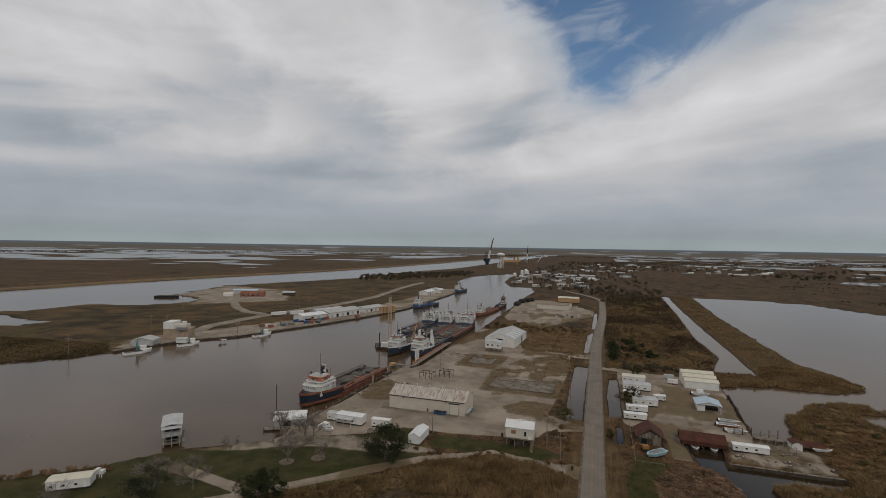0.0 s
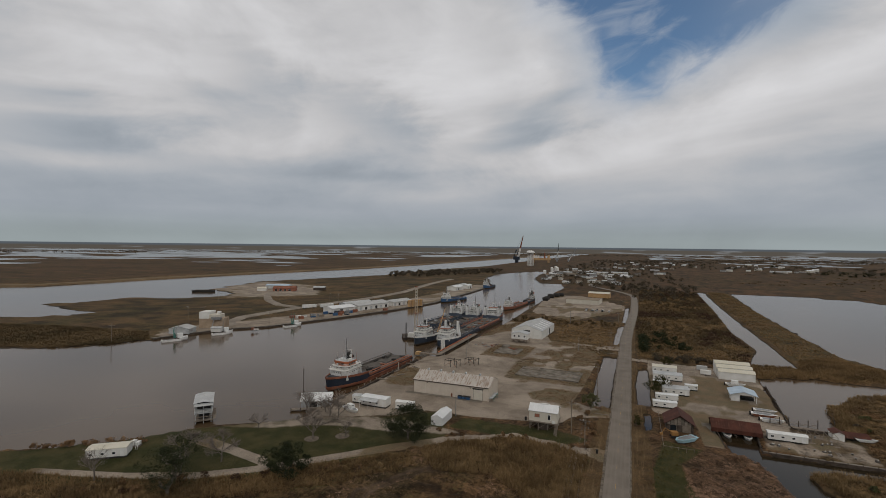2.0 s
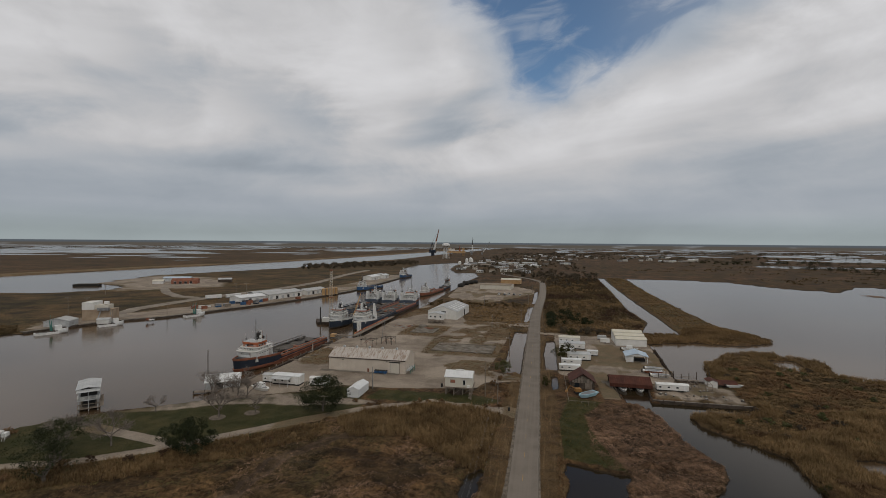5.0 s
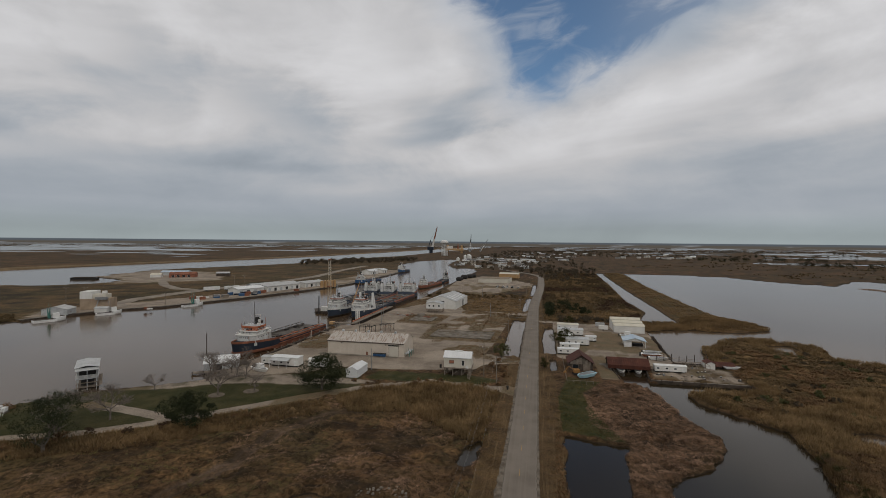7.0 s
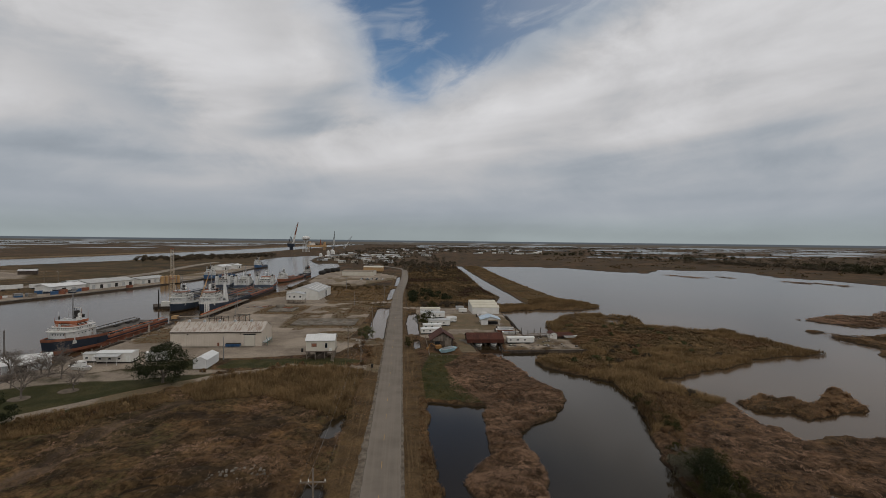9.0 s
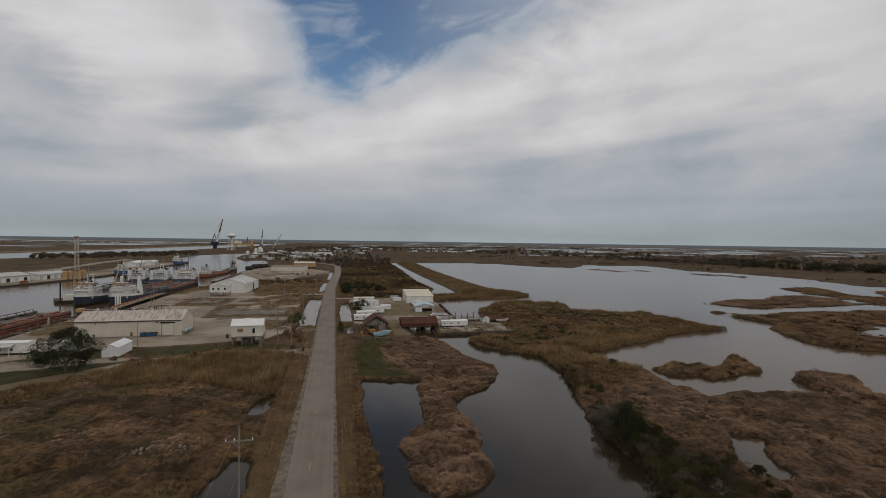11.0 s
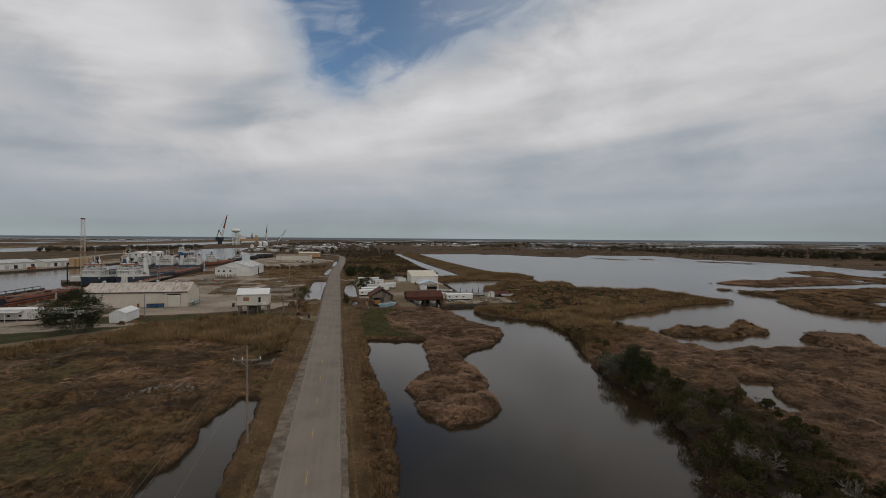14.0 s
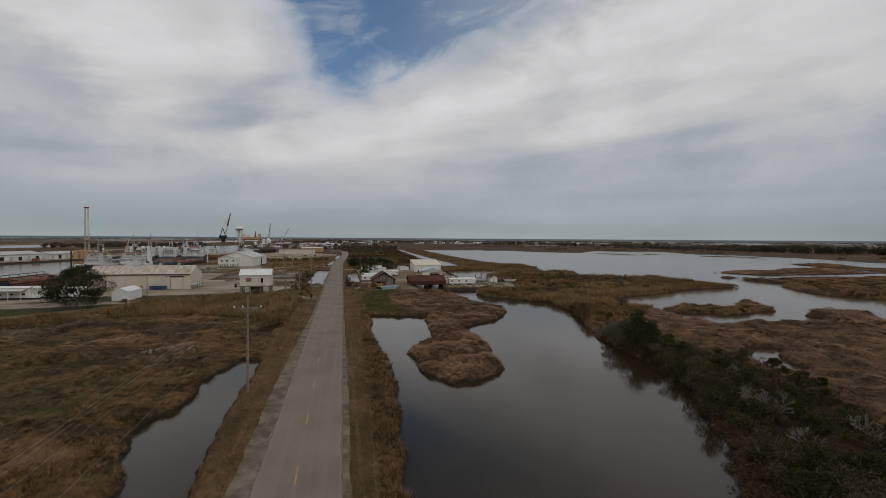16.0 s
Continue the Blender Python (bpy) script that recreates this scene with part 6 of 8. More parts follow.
supply_ship(-104.5, 426, 178, 80, 16, "large white-housed supply ship with an orange rusty deck", SLATE, SALMON, SALMON, twin=True, mast=13, house=1.12)
supply_ship(-112.7, 470.7, -5.0, 66, 11, "rust-decked low supply ship moored along the far quay", RUSTRED, WHITE, SALMON, mast=5, deck=1.9, bow=3.4, house=0.8)
supply_ship(-195, 502, -14, 46, 11, "bright blue supply ship at the opposite quay", BLUE, WHITE, BLUE, mast=8, sheer=BLUE, bow=4.6)
supply_ship(-103.5, 577, 177, 32, 9, "dark-hulled tugboat beyond the supply ships", NAVY, SALMON, NAVY, mast=7, sheer=NAVY, bow=4.0, deck=1.8)
supply_ship(-204, 700, -4, 40, 10, "white workboat at the far quay", BLUE, WHITE, NAVY, mast=5, sheer=OFFWHITE)

MAST = plain("pale_buff_mast_paint", (0.46, 0.38, 0.28))
d = thing("derrick", -133.5, 304, 0, 8, "tall buff lattice drilling mast on a dark barge", "derrick")
part("barge", Shape().tops([(-6, -9), (6, -9), (6, 10), (-6, 10)], -0.5, 1.6, 0.92), DARK_TIMBER, d)
for sx in (-1, 1):
    for sy in (-1, 1):
        part("leg", Shape().rod((sx * 1.15, sy * 1.15, 1.6), (sx * 0.65, sy * 0.65, 36), 0.15, 0.10, n=5), MAST, d)
for k in range(14):
    z, z2 = 2 + 2.4 * k, 2 + 2.4 * (k + 1)
    a, a2 = 1.15 - 0.5 * (z - 1.6) / 34.4, 1.15 - 0.5 * (z2 - 1.6) / 34.4
    s = Shape()
    for sx, sy, tx, ty in ((-1, -1, 1, -1), (1, -1, 1, 1), (1, 1, -1, 1), (-1, 1, -1, -1)):
        s.rod((sx * a, sy * a, z), (tx * a2, ty * a2, z2), 0.05, n=4).rod((sx * a, sy * a, z), (tx * a, ty * a, z), 0.05, n=4)
    part("lattice", s, OFFWHITE if k > 9 else MAST, d)
part("crown_block", Shape().box(-0.9, -0.9, 36, 0.9, 0.9, 36.7), RUSTRED, d)
part("monkey_board", Shape().box(-1.5, -1.5, 17.5, 1.5, 1.5, 17.8), RUSTRED, d)
part("engine_house", Shape().box(-4, -7, 1.6, 4, -3, 4.4), OFFWHITE, d)
d = thing("work_barge", -140, 302, 0, 30, "small dark timber barge with a mooring pile", "barge")
part("hull", Shape().tops([(-3, -8), (3, -8), (3, 8), (-3, 8)], -0.5, 1.5, 0.9), DARK_TIMBER, d)
part("pile", Shape().rod((-1, -9, -2), (-1, -9, 12), 0.35, n=8), DARK, d)
d = thing("mooring_pile", -126.5, 172, -1.5, 0, "tall dark steel mooring pile beside the ship", "pile")
part("shaft", Shape().rod((0, 0, 0), (0, 0, 12.0), 0.17, n=8), DARK_TIMBER, d)
part("cap", Shape().rod((0, 0, 12.0), (0, 0, 12.3), 0.24, n=8), STEEL, d)

# quays on the near side
q = thing("timber_pier", -96.9, 257, 0, 0, "long timber pier with buff mooring frames", "pier")
part("walkway", Shape().box(-1.4, 0, 1.6, 1.4, 72, 1.9), TIMBER, q)
part("walkway", Shape().box(-13, -1.6, 1.6, 1.4, 0.6, 1.9), TIMBER, q)
for k in range(15):
    part("pile", Shape().rod((-1.3, 1 + 5 * k, -1.8), (-1.3, 1 + 5 * k, 2.4), 0.22, n=7), DARK_TIMBER, q)
part("beam", Shape().box(-2.0, 4, 1.9, -1.4, 66, 2.4), ORANGE, q, "orange timber fender beam")
for k in range(4):
    part("dolphin", Shape().rod((-3.0 - 1.5 * (k % 2), 14 + 1.6 * k, -1.5), (-3.0 - 1.5 * (k % 2), 14 + 1.6 * k, 7.6), 0.35, n=8), OFFWHITE, q)
part("fender_box", Shape().box(-14, -2.2, 0.8, -11.5, 1.0, 2.3), BUFF, q)
q = thing("ship_quay", -105, 187, 0, 0, "rough bulkhead quay beside the moored ship", "quay", kind="structure")
part("sheeting", Shape().box(-0.4, -26, -1.8, 0.3, 58, 1.05), DARK_TIMBER, q)
for k in range(16):
    part("pile", Shape().rod((-0.6, -25 + 5.4 * k, -1.8), (-0.6, -25 + 5.4 * k, 1.7), 0.24, n=7), TIMBER, q)
part("gangway", Shape().solid([(-3, 40, 3.6), (1, 32, 1.1), (1, 33.4, 1.1), (-3, 41.4, 3.6), (-3, 40, 3.4), (1, 32, .9), (1, 33.4, .9), (-3, 41.4, 3.4)], [(0, 1, 2, 3), (7, 6, 5, 4), (0, 4, 5, 1), (1, 5, 6, 2), (2, 6, 7, 3), (3, 7, 4, 0)]), TIMBER, q)
for k in range(8):
    x, y, a = -103 + 2.5 * (k % 3), 200 + 5.5 * k, 0.4 * k
    s = thing("timber_baulk", x, y, G, 30 * k, "weathered timber baulks lying on the quay", "timber", "timber baulks")
    part("baulk", Shape().box(-2.2, -0.2, 0, 2.2, 0.2, 0.4), TIMBER, s)
    part("baulk", Shape().box(-2.0, 0.5, 0, 1.6, 0.85, 0.35), TIMBER, s)

# ---- across the channel ----
q = thing("far_quay", 0, 0, 0, 0, "dark bulkhead quay along the island", "quay", kind="structure")
pts = [(-318, 181), (-302, 196.5), (-290, 222), (-285.5, 242), (-273, 272), (-255, 292), (-247, 315), (-230, 360), (-212, 423), (-199, 494), (-201, 646), (-205, 764)]
for (x0, y0), (x1, y1) in zip(pts[2:-1], pts[3:]):
    v = Vector((x1 - x0, y1 - y0, 0))
    nn = Vector((-v.y, v.x, 0)).normalized()
    a, c = Vector((x0, y0, 0)), Vector((x1, y1, 0))
    for off, z1, mat in ((0.4, 1.2, DARK_TIMBER), (4.5, 1.1, CONCRETE)):
        o, i = -nn * 0.5, nn * off
        part("sheeting" if off < 1 else "coping", Shape().solid([(*(a + o).xy, -1.5 if off < 1 else 0.8), (*(c + o).xy, -1.5 if off < 1 else 0.8), (*(c + i).xy, -1.5 if off < 1 else 0.8), (*(a + i).xy, -1.5 if off < 1 else 0.8),
                                   (*(a + o).xy, z1), (*(c + o).xy, z1), (*(c + i).xy, z1), (*(a + i).xy, z1)], [(3, 2, 1, 0), (4, 5, 6, 7), (0, 1, 5, 4), (1, 2, 6, 5), (2, 3, 7, 6), (3, 0, 4, 7)]), mat, q)
TAN = stuff("tan_block_wall", (0.30, 0.225, 0.155), (0.40, 0.31, 0.225), 1.0, 0.85, 0.15, 0, 0.25)
b = thing("ice_house", -297, 264, G, 24, "tall white ice house with a tan lower wall", "ice house")
part("tower", Shape().box(0, 0, 7.2, 7.5, 12, 12.2), OFFWHITE, b)
part("lower_wall", Shape().box(0.05, 0.05, 0, 7.5, 12, 7.2), TAN, b, "tan block wall")
part("hall", Shape().box(7.5, 0, 0, 18.5, 10, 7.4), TAN, b, "tan block-walled hall")
part("parapet", Shape().box(7.5, 0.5, 7.4, 15.5, 9, 10.2), CREAM, b)
part("loading_hood", Shape().box(10, -2.2, 6.8, 17, 0, 8.6), STEEL, b)
part("chute", Shape().rod((12, -1, 7), (12, -5, 2.5), 0.35), STEEL, b)
part("roof_tank", Shape().rod((13, 5, 10.6), (13, 5, 12.2), 1.6, n=14), OFFWHITE, b)
building("net_store", -296, 238, 24, 14, 11, G, 3.6, 5.4, "y", GREY_SHEET, LIGHT_SHEET, "grey-white store beside the ice house", "store")
building("dock_office", -276, 256, 24, 7, 5, G, 2.8, 3.6, "x", OFFWHITE, GREY_SHEET, "small white office on the quay", "office")


def trawler(x, y, turn, l, label, hull=WHITE, net=True):
    t_ = thing("trawler", x, y, 0, turn, label, "fishing boat", "trawlers")
    part("hull", hull_mesh(l, l * 0.28, 1.4, 2.6, 0.35, -0.4), hull, t_)
    part("deck", Shape().box(-l * .11, l * .36, 1.42, l * .11, l * .97, 1.5), DECK, t_)
    wh = part("wheelhouse", Shape().tops([(-l * .09, l * .42), (-l * .09, l * .22), (l * .09, l * .22), (l * .09, l * .42)], 2.0, 4.8, 1.05), WHITE, t_)
    part("window_row", side_windows(windows_row(Shape(), -l * .08, l * .08, l * .22, 3.6, 4.3, 4), l * .09, l * .24, l * .4, 3.6, 4.3, 3), GLASS, wh)
    part("mast", Shape().rod((0, l * .46, 1.5), (0, l * .46, 10), 0.14, 0.08).rod((0, l * .46, 8.8), (0, l * .9, 5), 0.06), STEEL, t_)
    for sgn in (-1, 1):
        part("outrigger", Shape().rod((sgn * .5, l * .48, 2), (sgn * 2.6, l * .5, 11), 0.1, 0.06), GREEN_NET if net else STEEL, t_)
        if net:
            part("net", Shape().rod((sgn * .7, l * .52, 2.0), (sgn * 2.1, l * .54, 8.2), 0.5, 0.12, n=5), GREEN_NET, t_)
    return t_


trawler(-272, 234, 155, 16, "white trawler with sea-green nets at the quay")
trawler(-262, 263, 150, 14, "white workboat moored by the ice house", net=False)
trawler(-239, 311, 158, 15, "small trawler with green nets at the quay")
s = thing("semi_trailer", -298, 386, G, 52, "white box trailer parked on the grass", "trailer")
part("box", Shape().box(0, -1.3, 1.1, 14, 1.3, 4.0), WHITE, s)
for x in (1.5, 2.8, 11.5):
    part("wheels", Shape().rod((x, -1.2, 0.5), (x, 1.2, 0.5), 0.5, n=12), DARK, s)
s2 = copy_thing(s, pose(-285, 398, G, 0, 0, 60))
for x, y, t_, w_, d_, e, r, mat, lab in ((-252, 372, 68, 26, 16, 4.6, 6.2, WHITE_SHEET, "white seafood warehouse on the opposite quay"), (-240, 398, 74, 42, 20, 5.0, 7.0, LIGHT_SHEET, "long white-roofed warehouse on the opposite quay"),
                                         (-226, 444, 76, 30, 16, 4.4, 6.0, LIGHT_SHEET, "low white warehouse beside the tanks"), (-262, 410, 70, 34, 12, 4.2, 5.6, GREY_SHEET, "grey warehouse behind the quay"), (-228, 640, 84, 26, 14, 5, 7, WHITE_SHEET, "white dock shed farther up the quay"),
                                         (-236, 690, 84, 22, 12, 4, 5.5, GREY_SHEET, "grey dock shed farther up the quay"), (-222, 676, 84, 16, 10, 5, 6.5, WHITE_SHEET, "white dock office farther up the quay")):
    b = building("quay_warehouse", x, y, t_, w_, d_, G, e, r, "x", GREY_SHEET if mat is GREY_SHEET else OFFWHITE, mat, lab, "warehouse", "quay warehouses", 0.8)
    for k in range(int(w_ / 7)):
        opening(b, 1.5 + 7 * k, 0.2, 4.5 + 7 * k, 3.2, DARK if k % 2 else GREY_SHEET, name="loading_door")
for k in range(5):
    s = thing("buff_tank", -209 + 1.7 * k, 448 + 3.7 * k, G, 0, "buff upright storage tank on the quay", "tank", "buff tanks")
    part("shell", Shape().rod((0, 0, 0), (0, 0, 6.8), 1.85, n=16), BUFF, s)
    part("cap", Shape().rod((0, 0, 6.8), (0, 0, 7.3), 1.85, 0.5, n=16), BUFF, s)
    part("ladder", Shape().box(1.8, -0.3, 0, 2.0, 0.3, 6.8), STEEL, s)
rnd = random.Random(11)
for k in range(26):
    u = rnd.random()
    x, y = -262 + 40 * u + rnd.uniform(-14, 4), 330 + 75 * u + rnd.uniform(-6, 10)
    s = thing("crate", x, y, G, rnd.uniform(0, 90), "stacked container and gear on the quay", "crate", "quay crates")
    part("box", Shape().box(-2.2, -1.1, 0, 2.2, 1.1, rnd.choice((1.2, 2.2, 2.4))), rnd.choice((BLUE, RUSTRED, OFFWHITE, STEEL, NAVY, TIMBER)), s)
    part("lid", Shape().box(-2.0, -0.9, 0.9, 2.0, 0.9, 1.25), STEEL, s)
b = building("red_brick_hall", -448, 512, 28, 30, 14, G, 4.0, 6.6, "x", BRICK, RUSTRED, "low red-roofed hall on the island", "hall")
for x in (3, 9, 15, 21):
    opening(b, x, 0.2, x + 3, 3.0, DARK, name="doorway")
building("island_store", -486, 540, 20, 34, 14, G, 4.5, 6.0, "x", GREY_SHEET, BLUE_SHEET, "long pale store on the island", "store")
building("island_store", -470, 506, 28, 12, 8, G, 3.5, 5.0, "x", OFFWHITE, CREAM_SHEET, "small cream store beside the red hall", "store")
building("island_store", -408, 548, 28, 16, 10, G, 4, 5.6, "x", DARK_TIMBER, GREY_SHEET, "dark open store on the island", "store")
s = thing("moored_barge", -527, 469, 0, 26, "long black barge moored at the island", "barge")
part("hull", Shape().tops([(-14, -4), (14, -4), (14, 4), (-14, 4)], -0.5, 2.4, 0.95), DARK, s)
part("coaming", Shape().box(-11, -2.6, 2.4, 11, 2.6, 3.0), DARK_TIMBER, s)
s = thing("old_truck", -252, 274, G, 30, "small rusty truck parked by the quay road", "truck")
part("cab", Shape().box(-2.4, -1, 0.6, -0.6, 1, 2.2), RUSTRED, s)
part("bed", Shape().box(-0.6, -1, 0.6, 2.6, 1, 1.3), OFFWHITE, s)
for x in (-1.6, 1.6):
    part("axle", Shape().rod((x, -1.05, 0.4), (x, 1.05, 0.4), 0.4, n=10), DARK, s)

# ---- farther up the road and the town ----
building("tan_hall", -62, 560, -6, 36, 26, G, 5.2, 6.0, "x", CREAM, stuff("tan_membrane_roof", (0.22, 0.175, 0.13), (0.28, 0.23, 0.17), 0.5, 0.9), "wide tan hall beyond the gravel yard", "hall")
building("tan_store", -44, 640, -6, 26, 14, G, 5.5, 7, "x", BUFF, CREAM_SHEET, "buff store beside the road bend", "store")
rnd = random.Random(3)


def car(x, y, turn, paint, label):
    c = thing("car", x, y, G, turn, label, "car", "parked cars")
    part("body", Shape().tops([(-2.2, -.88), (2.2, -.88), (2.25, 0), (2.2, .88), (-2.2, .88)], 0.35, 0.95, 0.97), paint, c)
    part("cabin", Shape().tops([(-1.3, -.72), (0.9, -.72), (0.9, .72), (-1.3, .72)], 0.93, 1.5, 1.25), GLASS, c)
    part("roof", Shape().box(-1.2, -.68, 1.48, 0.8, .68, 1.54), paint, c)
    for wx in (-1.35, 1.35):
        for wy in (-0.9, 0.72):
            part("wheel", Shape().rod((wx, wy, 0.34), (wx, wy + 0.18, 0.34), 0.34, n=10), DARK, c)


for k in range(9):
    car(-34 + 5.2 * (k % 5) + rnd.uniform(-1, 1), 500 + 9 * (k // 5) + rnd.uniform(-2, 2), rnd.uniform(60, 120), (WHITE, STEEL, OFFWHITE, DARK)[k % 4], "parked car in the yard beyond the sheds")
for x, y, r in ((-88, 574, 3.6), (-88, 585, 3.4), (-86.5, 606, 4.2), (-82, 622, 4.0), (-78, 634, 3.6)):
    s = thing("rubber_fender", x, y, G, 0, "large black rubber fender lying on the quay", "fender", "quay fenders")
    part("drum", Shape().rod((-r, 0, r * 0.62), (-r * 0.6, 0, r * 0.62), r * 0.42, r * 0.68, n=14).rod((-r * 0.6, 0, r * 0.62), (r * 0.6, 0, r * 0.62), r * 0.68, n=14).rod((r * 0.6, 0, r * 0.62), (r, 0, r * 0.62), r * 0.68, r * 0.42, n=14), DARK, s)
    part("ring", Shape().rod((-r * 1.04, 0, r * 0.62), (-r, 0, r * 0.62), r * 0.2, n=10), STEEL, s)


def cottage(x, y, turn, w_, d_, e, roof, wall, label):
    b = building("cottage", x, y, turn, w_, d_, G, e, e + 1.8, "x", wall, roof, label, "house", "town houses", 0.5)
    for k in range(int(w_ / 4)):
        opening(b, 1 + 4 * k, 1.1, 2.2 + 4 * k, 2.3)
    opening(b, w_ - 2.2, 0, w_ - 1.2, 2.1, WHITE, name="door")


roofs = (WHITE_SHEET, LIGHT_SHEET, GREY_SHEET, DECK, GREY_SHEET, DECK, TIMBER)
for k in range(130):
    a = rnd.random()
    x, y = (rnd.uniform(-185, 0), rnd.uniform(860, 1250)) if k < 50 else (rnd.uniform(-170, 80), rnd.uniform(1000, 1600)) if k < 76 else (rnd.uniform(-120, 520), rnd.uniform(1500, 2300))
    if shore(np.array([x]), np.array([y]))[0] < 12 or (x > 80 and y < 1400):
        continue
    big = 1 + (rnd.random() < 0.2) * 0.8
    cottage(x, y, rnd.uniform(-20, 20), rnd.uniform(8, 15) * big, rnd.uniform(7, 9) * big, rnd.uniform(2.6, 3.8) * big ** 0.5, rnd.choice(roofs), rnd.choice((CREAM, TIMBER, GREY_SHEET)), "grey-roofed house in the distant town")
for x, y, r, h in ((-176, 1190, 3.6, 13), (-164, 1196, 3.6, 13), (-170, 1215, 4, 15), (-190, 1165, 4, 7)):
    s = thing("white_silo", x, y, G, 0, "white storage silo at the far wharf", "silo", "silos")
    part("shell", Shape().rod((0, 0, 0), (0, 0, h), r, n=18), OFFWHITE, s)
    part("dome", Shape().rod((0, 0, h), (0, 0, h + 2), r, r * 0.3, n=18), WHITE, s)
t_ = thing("water_tower", -310, 1589, G, 0, "white water tower on slim legs", "water tower")
for k in range(6):
    a = k * math.pi / 3
    part("leg", Shape().rod((11 * math.cos(a), 11 * math.sin(a), 0), (9 * math.cos(a), 9 * math.sin(a), 40), 0.7, n=6), OFFWHITE, t_)
part("riser", Shape().rod((0, 0, 0), (0, 0, 40), 1.6, n=10), OFFWHITE, t_)
s = Shape()
rings = [(40, 4), (42, 10.5), (45, 13.4), (48.5, 13.4), (51.5, 9.5), (53, 3)]
for (za, ra), (zb, rb) in zip(rings[:-1], rings[1:]):
    s.rod((0, 0, za), (0, 0, zb), ra, rb, n=20)
part("bowl", s, WHITE, t_)
part("gallery", Shape().rod((0, 0, 44.6), (0, 0, 45.2), 14.2, n=20), OFFWHITE, t_)


def harbour_crane(x, y, base, tip, label, mats):
    c = thing("harbour_crane", x, y, 0, 0, label, "crane", "cranes")
    part("pedestal", Shape().rod((0, 0, 0), (0, 0, base * 0.55), base * 0.28, n=12), mats[0], c)
    part("machine_house", Shape().box(-base * .5, -base * .35, base * .5, base * .45, base * .35, base * 1.0), mats[0], c)
    part("boom", Shape().rod((base * .2, 0, base * .8), (tip[0] * .55, 0, tip[1] * .55), base * .17, base * .13, n=4), OFFWHITE, c, "white lower boom")
    part("boom_head", Shape().rod((tip[0] * .53, 0, tip[1] * .53), (tip[0], 0, tip[1]), base * .13, base * .05, n=4), mats[1], c)
    part("a_frame", Shape().rod((-base * .4, 0, base), (-base * .1, 0, base * 2.1), base * .05).rod((-base * .1, 0, base * 2.1), (base * .3, 0, base), base * .05), mats[0], c)
    part("stay", Shape().rod((-base * .1, 0, base * 2.1), (tip[0], 0, tip[1]), 0.35, n=4), STEEL, c)


harbour_crane(-432, 1913, 26, (26, 111), "tall crane with blue base and red-tipped white boom", (NAVY, RUSTRED))
harbour_crane(-310, 2200, 16, (6, 83), "dark lattice crane at the shipyard", (STEEL, DARK))
harbour_crane(-262, 2220, 10, (36, 62), "grey crane with a low boom at the shipyard", (STEEL, STEEL))
s = thing("rig_platform", -340, 1960, 0, 0, "buff drilling platform under repair at the yard", "platform")
for x, y in ((-30, -14), (30, -14), (30, 14), (-30, 14)):
    part("leg", Shape().rod((x, y, -1), (x, y, 34), 2.2, n=8), BUFF, s)
part("hull", Shape().box(-36, -18, 12, 36, 18, 20), BUFF, s)
part("quarters", Shape().box(-34, -14, 20, -10, 14, 30), OFFWHITE, s)
part("derrick", Shape().rod((14, 0, 20), (14, 0, 44), 4, 1.0, n=4), RUSTRED, s)


# ---- grasses, reeds, shrubs and trees ----
EYE_XY = np.array((8.2, 0.6))   # middle of the stretch of road verge that lies nearest


def strew(poly, per_m2, seed, thin_from=70.0, power=1.5, margin=0.0):
    """Random spots inside an outline, thinner with the distance from the near end of the road."""
    g = np.random.default_rng(seed)
    p = np.array(poly, float)
    lo, hi = p.min(0), p.max(0)
    n = int(per_m2 * (hi - lo).prod())
    q = lo + g.random((n, 2)) * (hi - lo)
    dist = np.hypot(*(q - EYE_XY).T)
    q = q[g.random(n) < np.minimum(1, (thin_from / np.maximum(dist, 1)) ** power)]
    q = q[sdf(poly, q[:, 0], q[:, 1]) < margin]
    return q


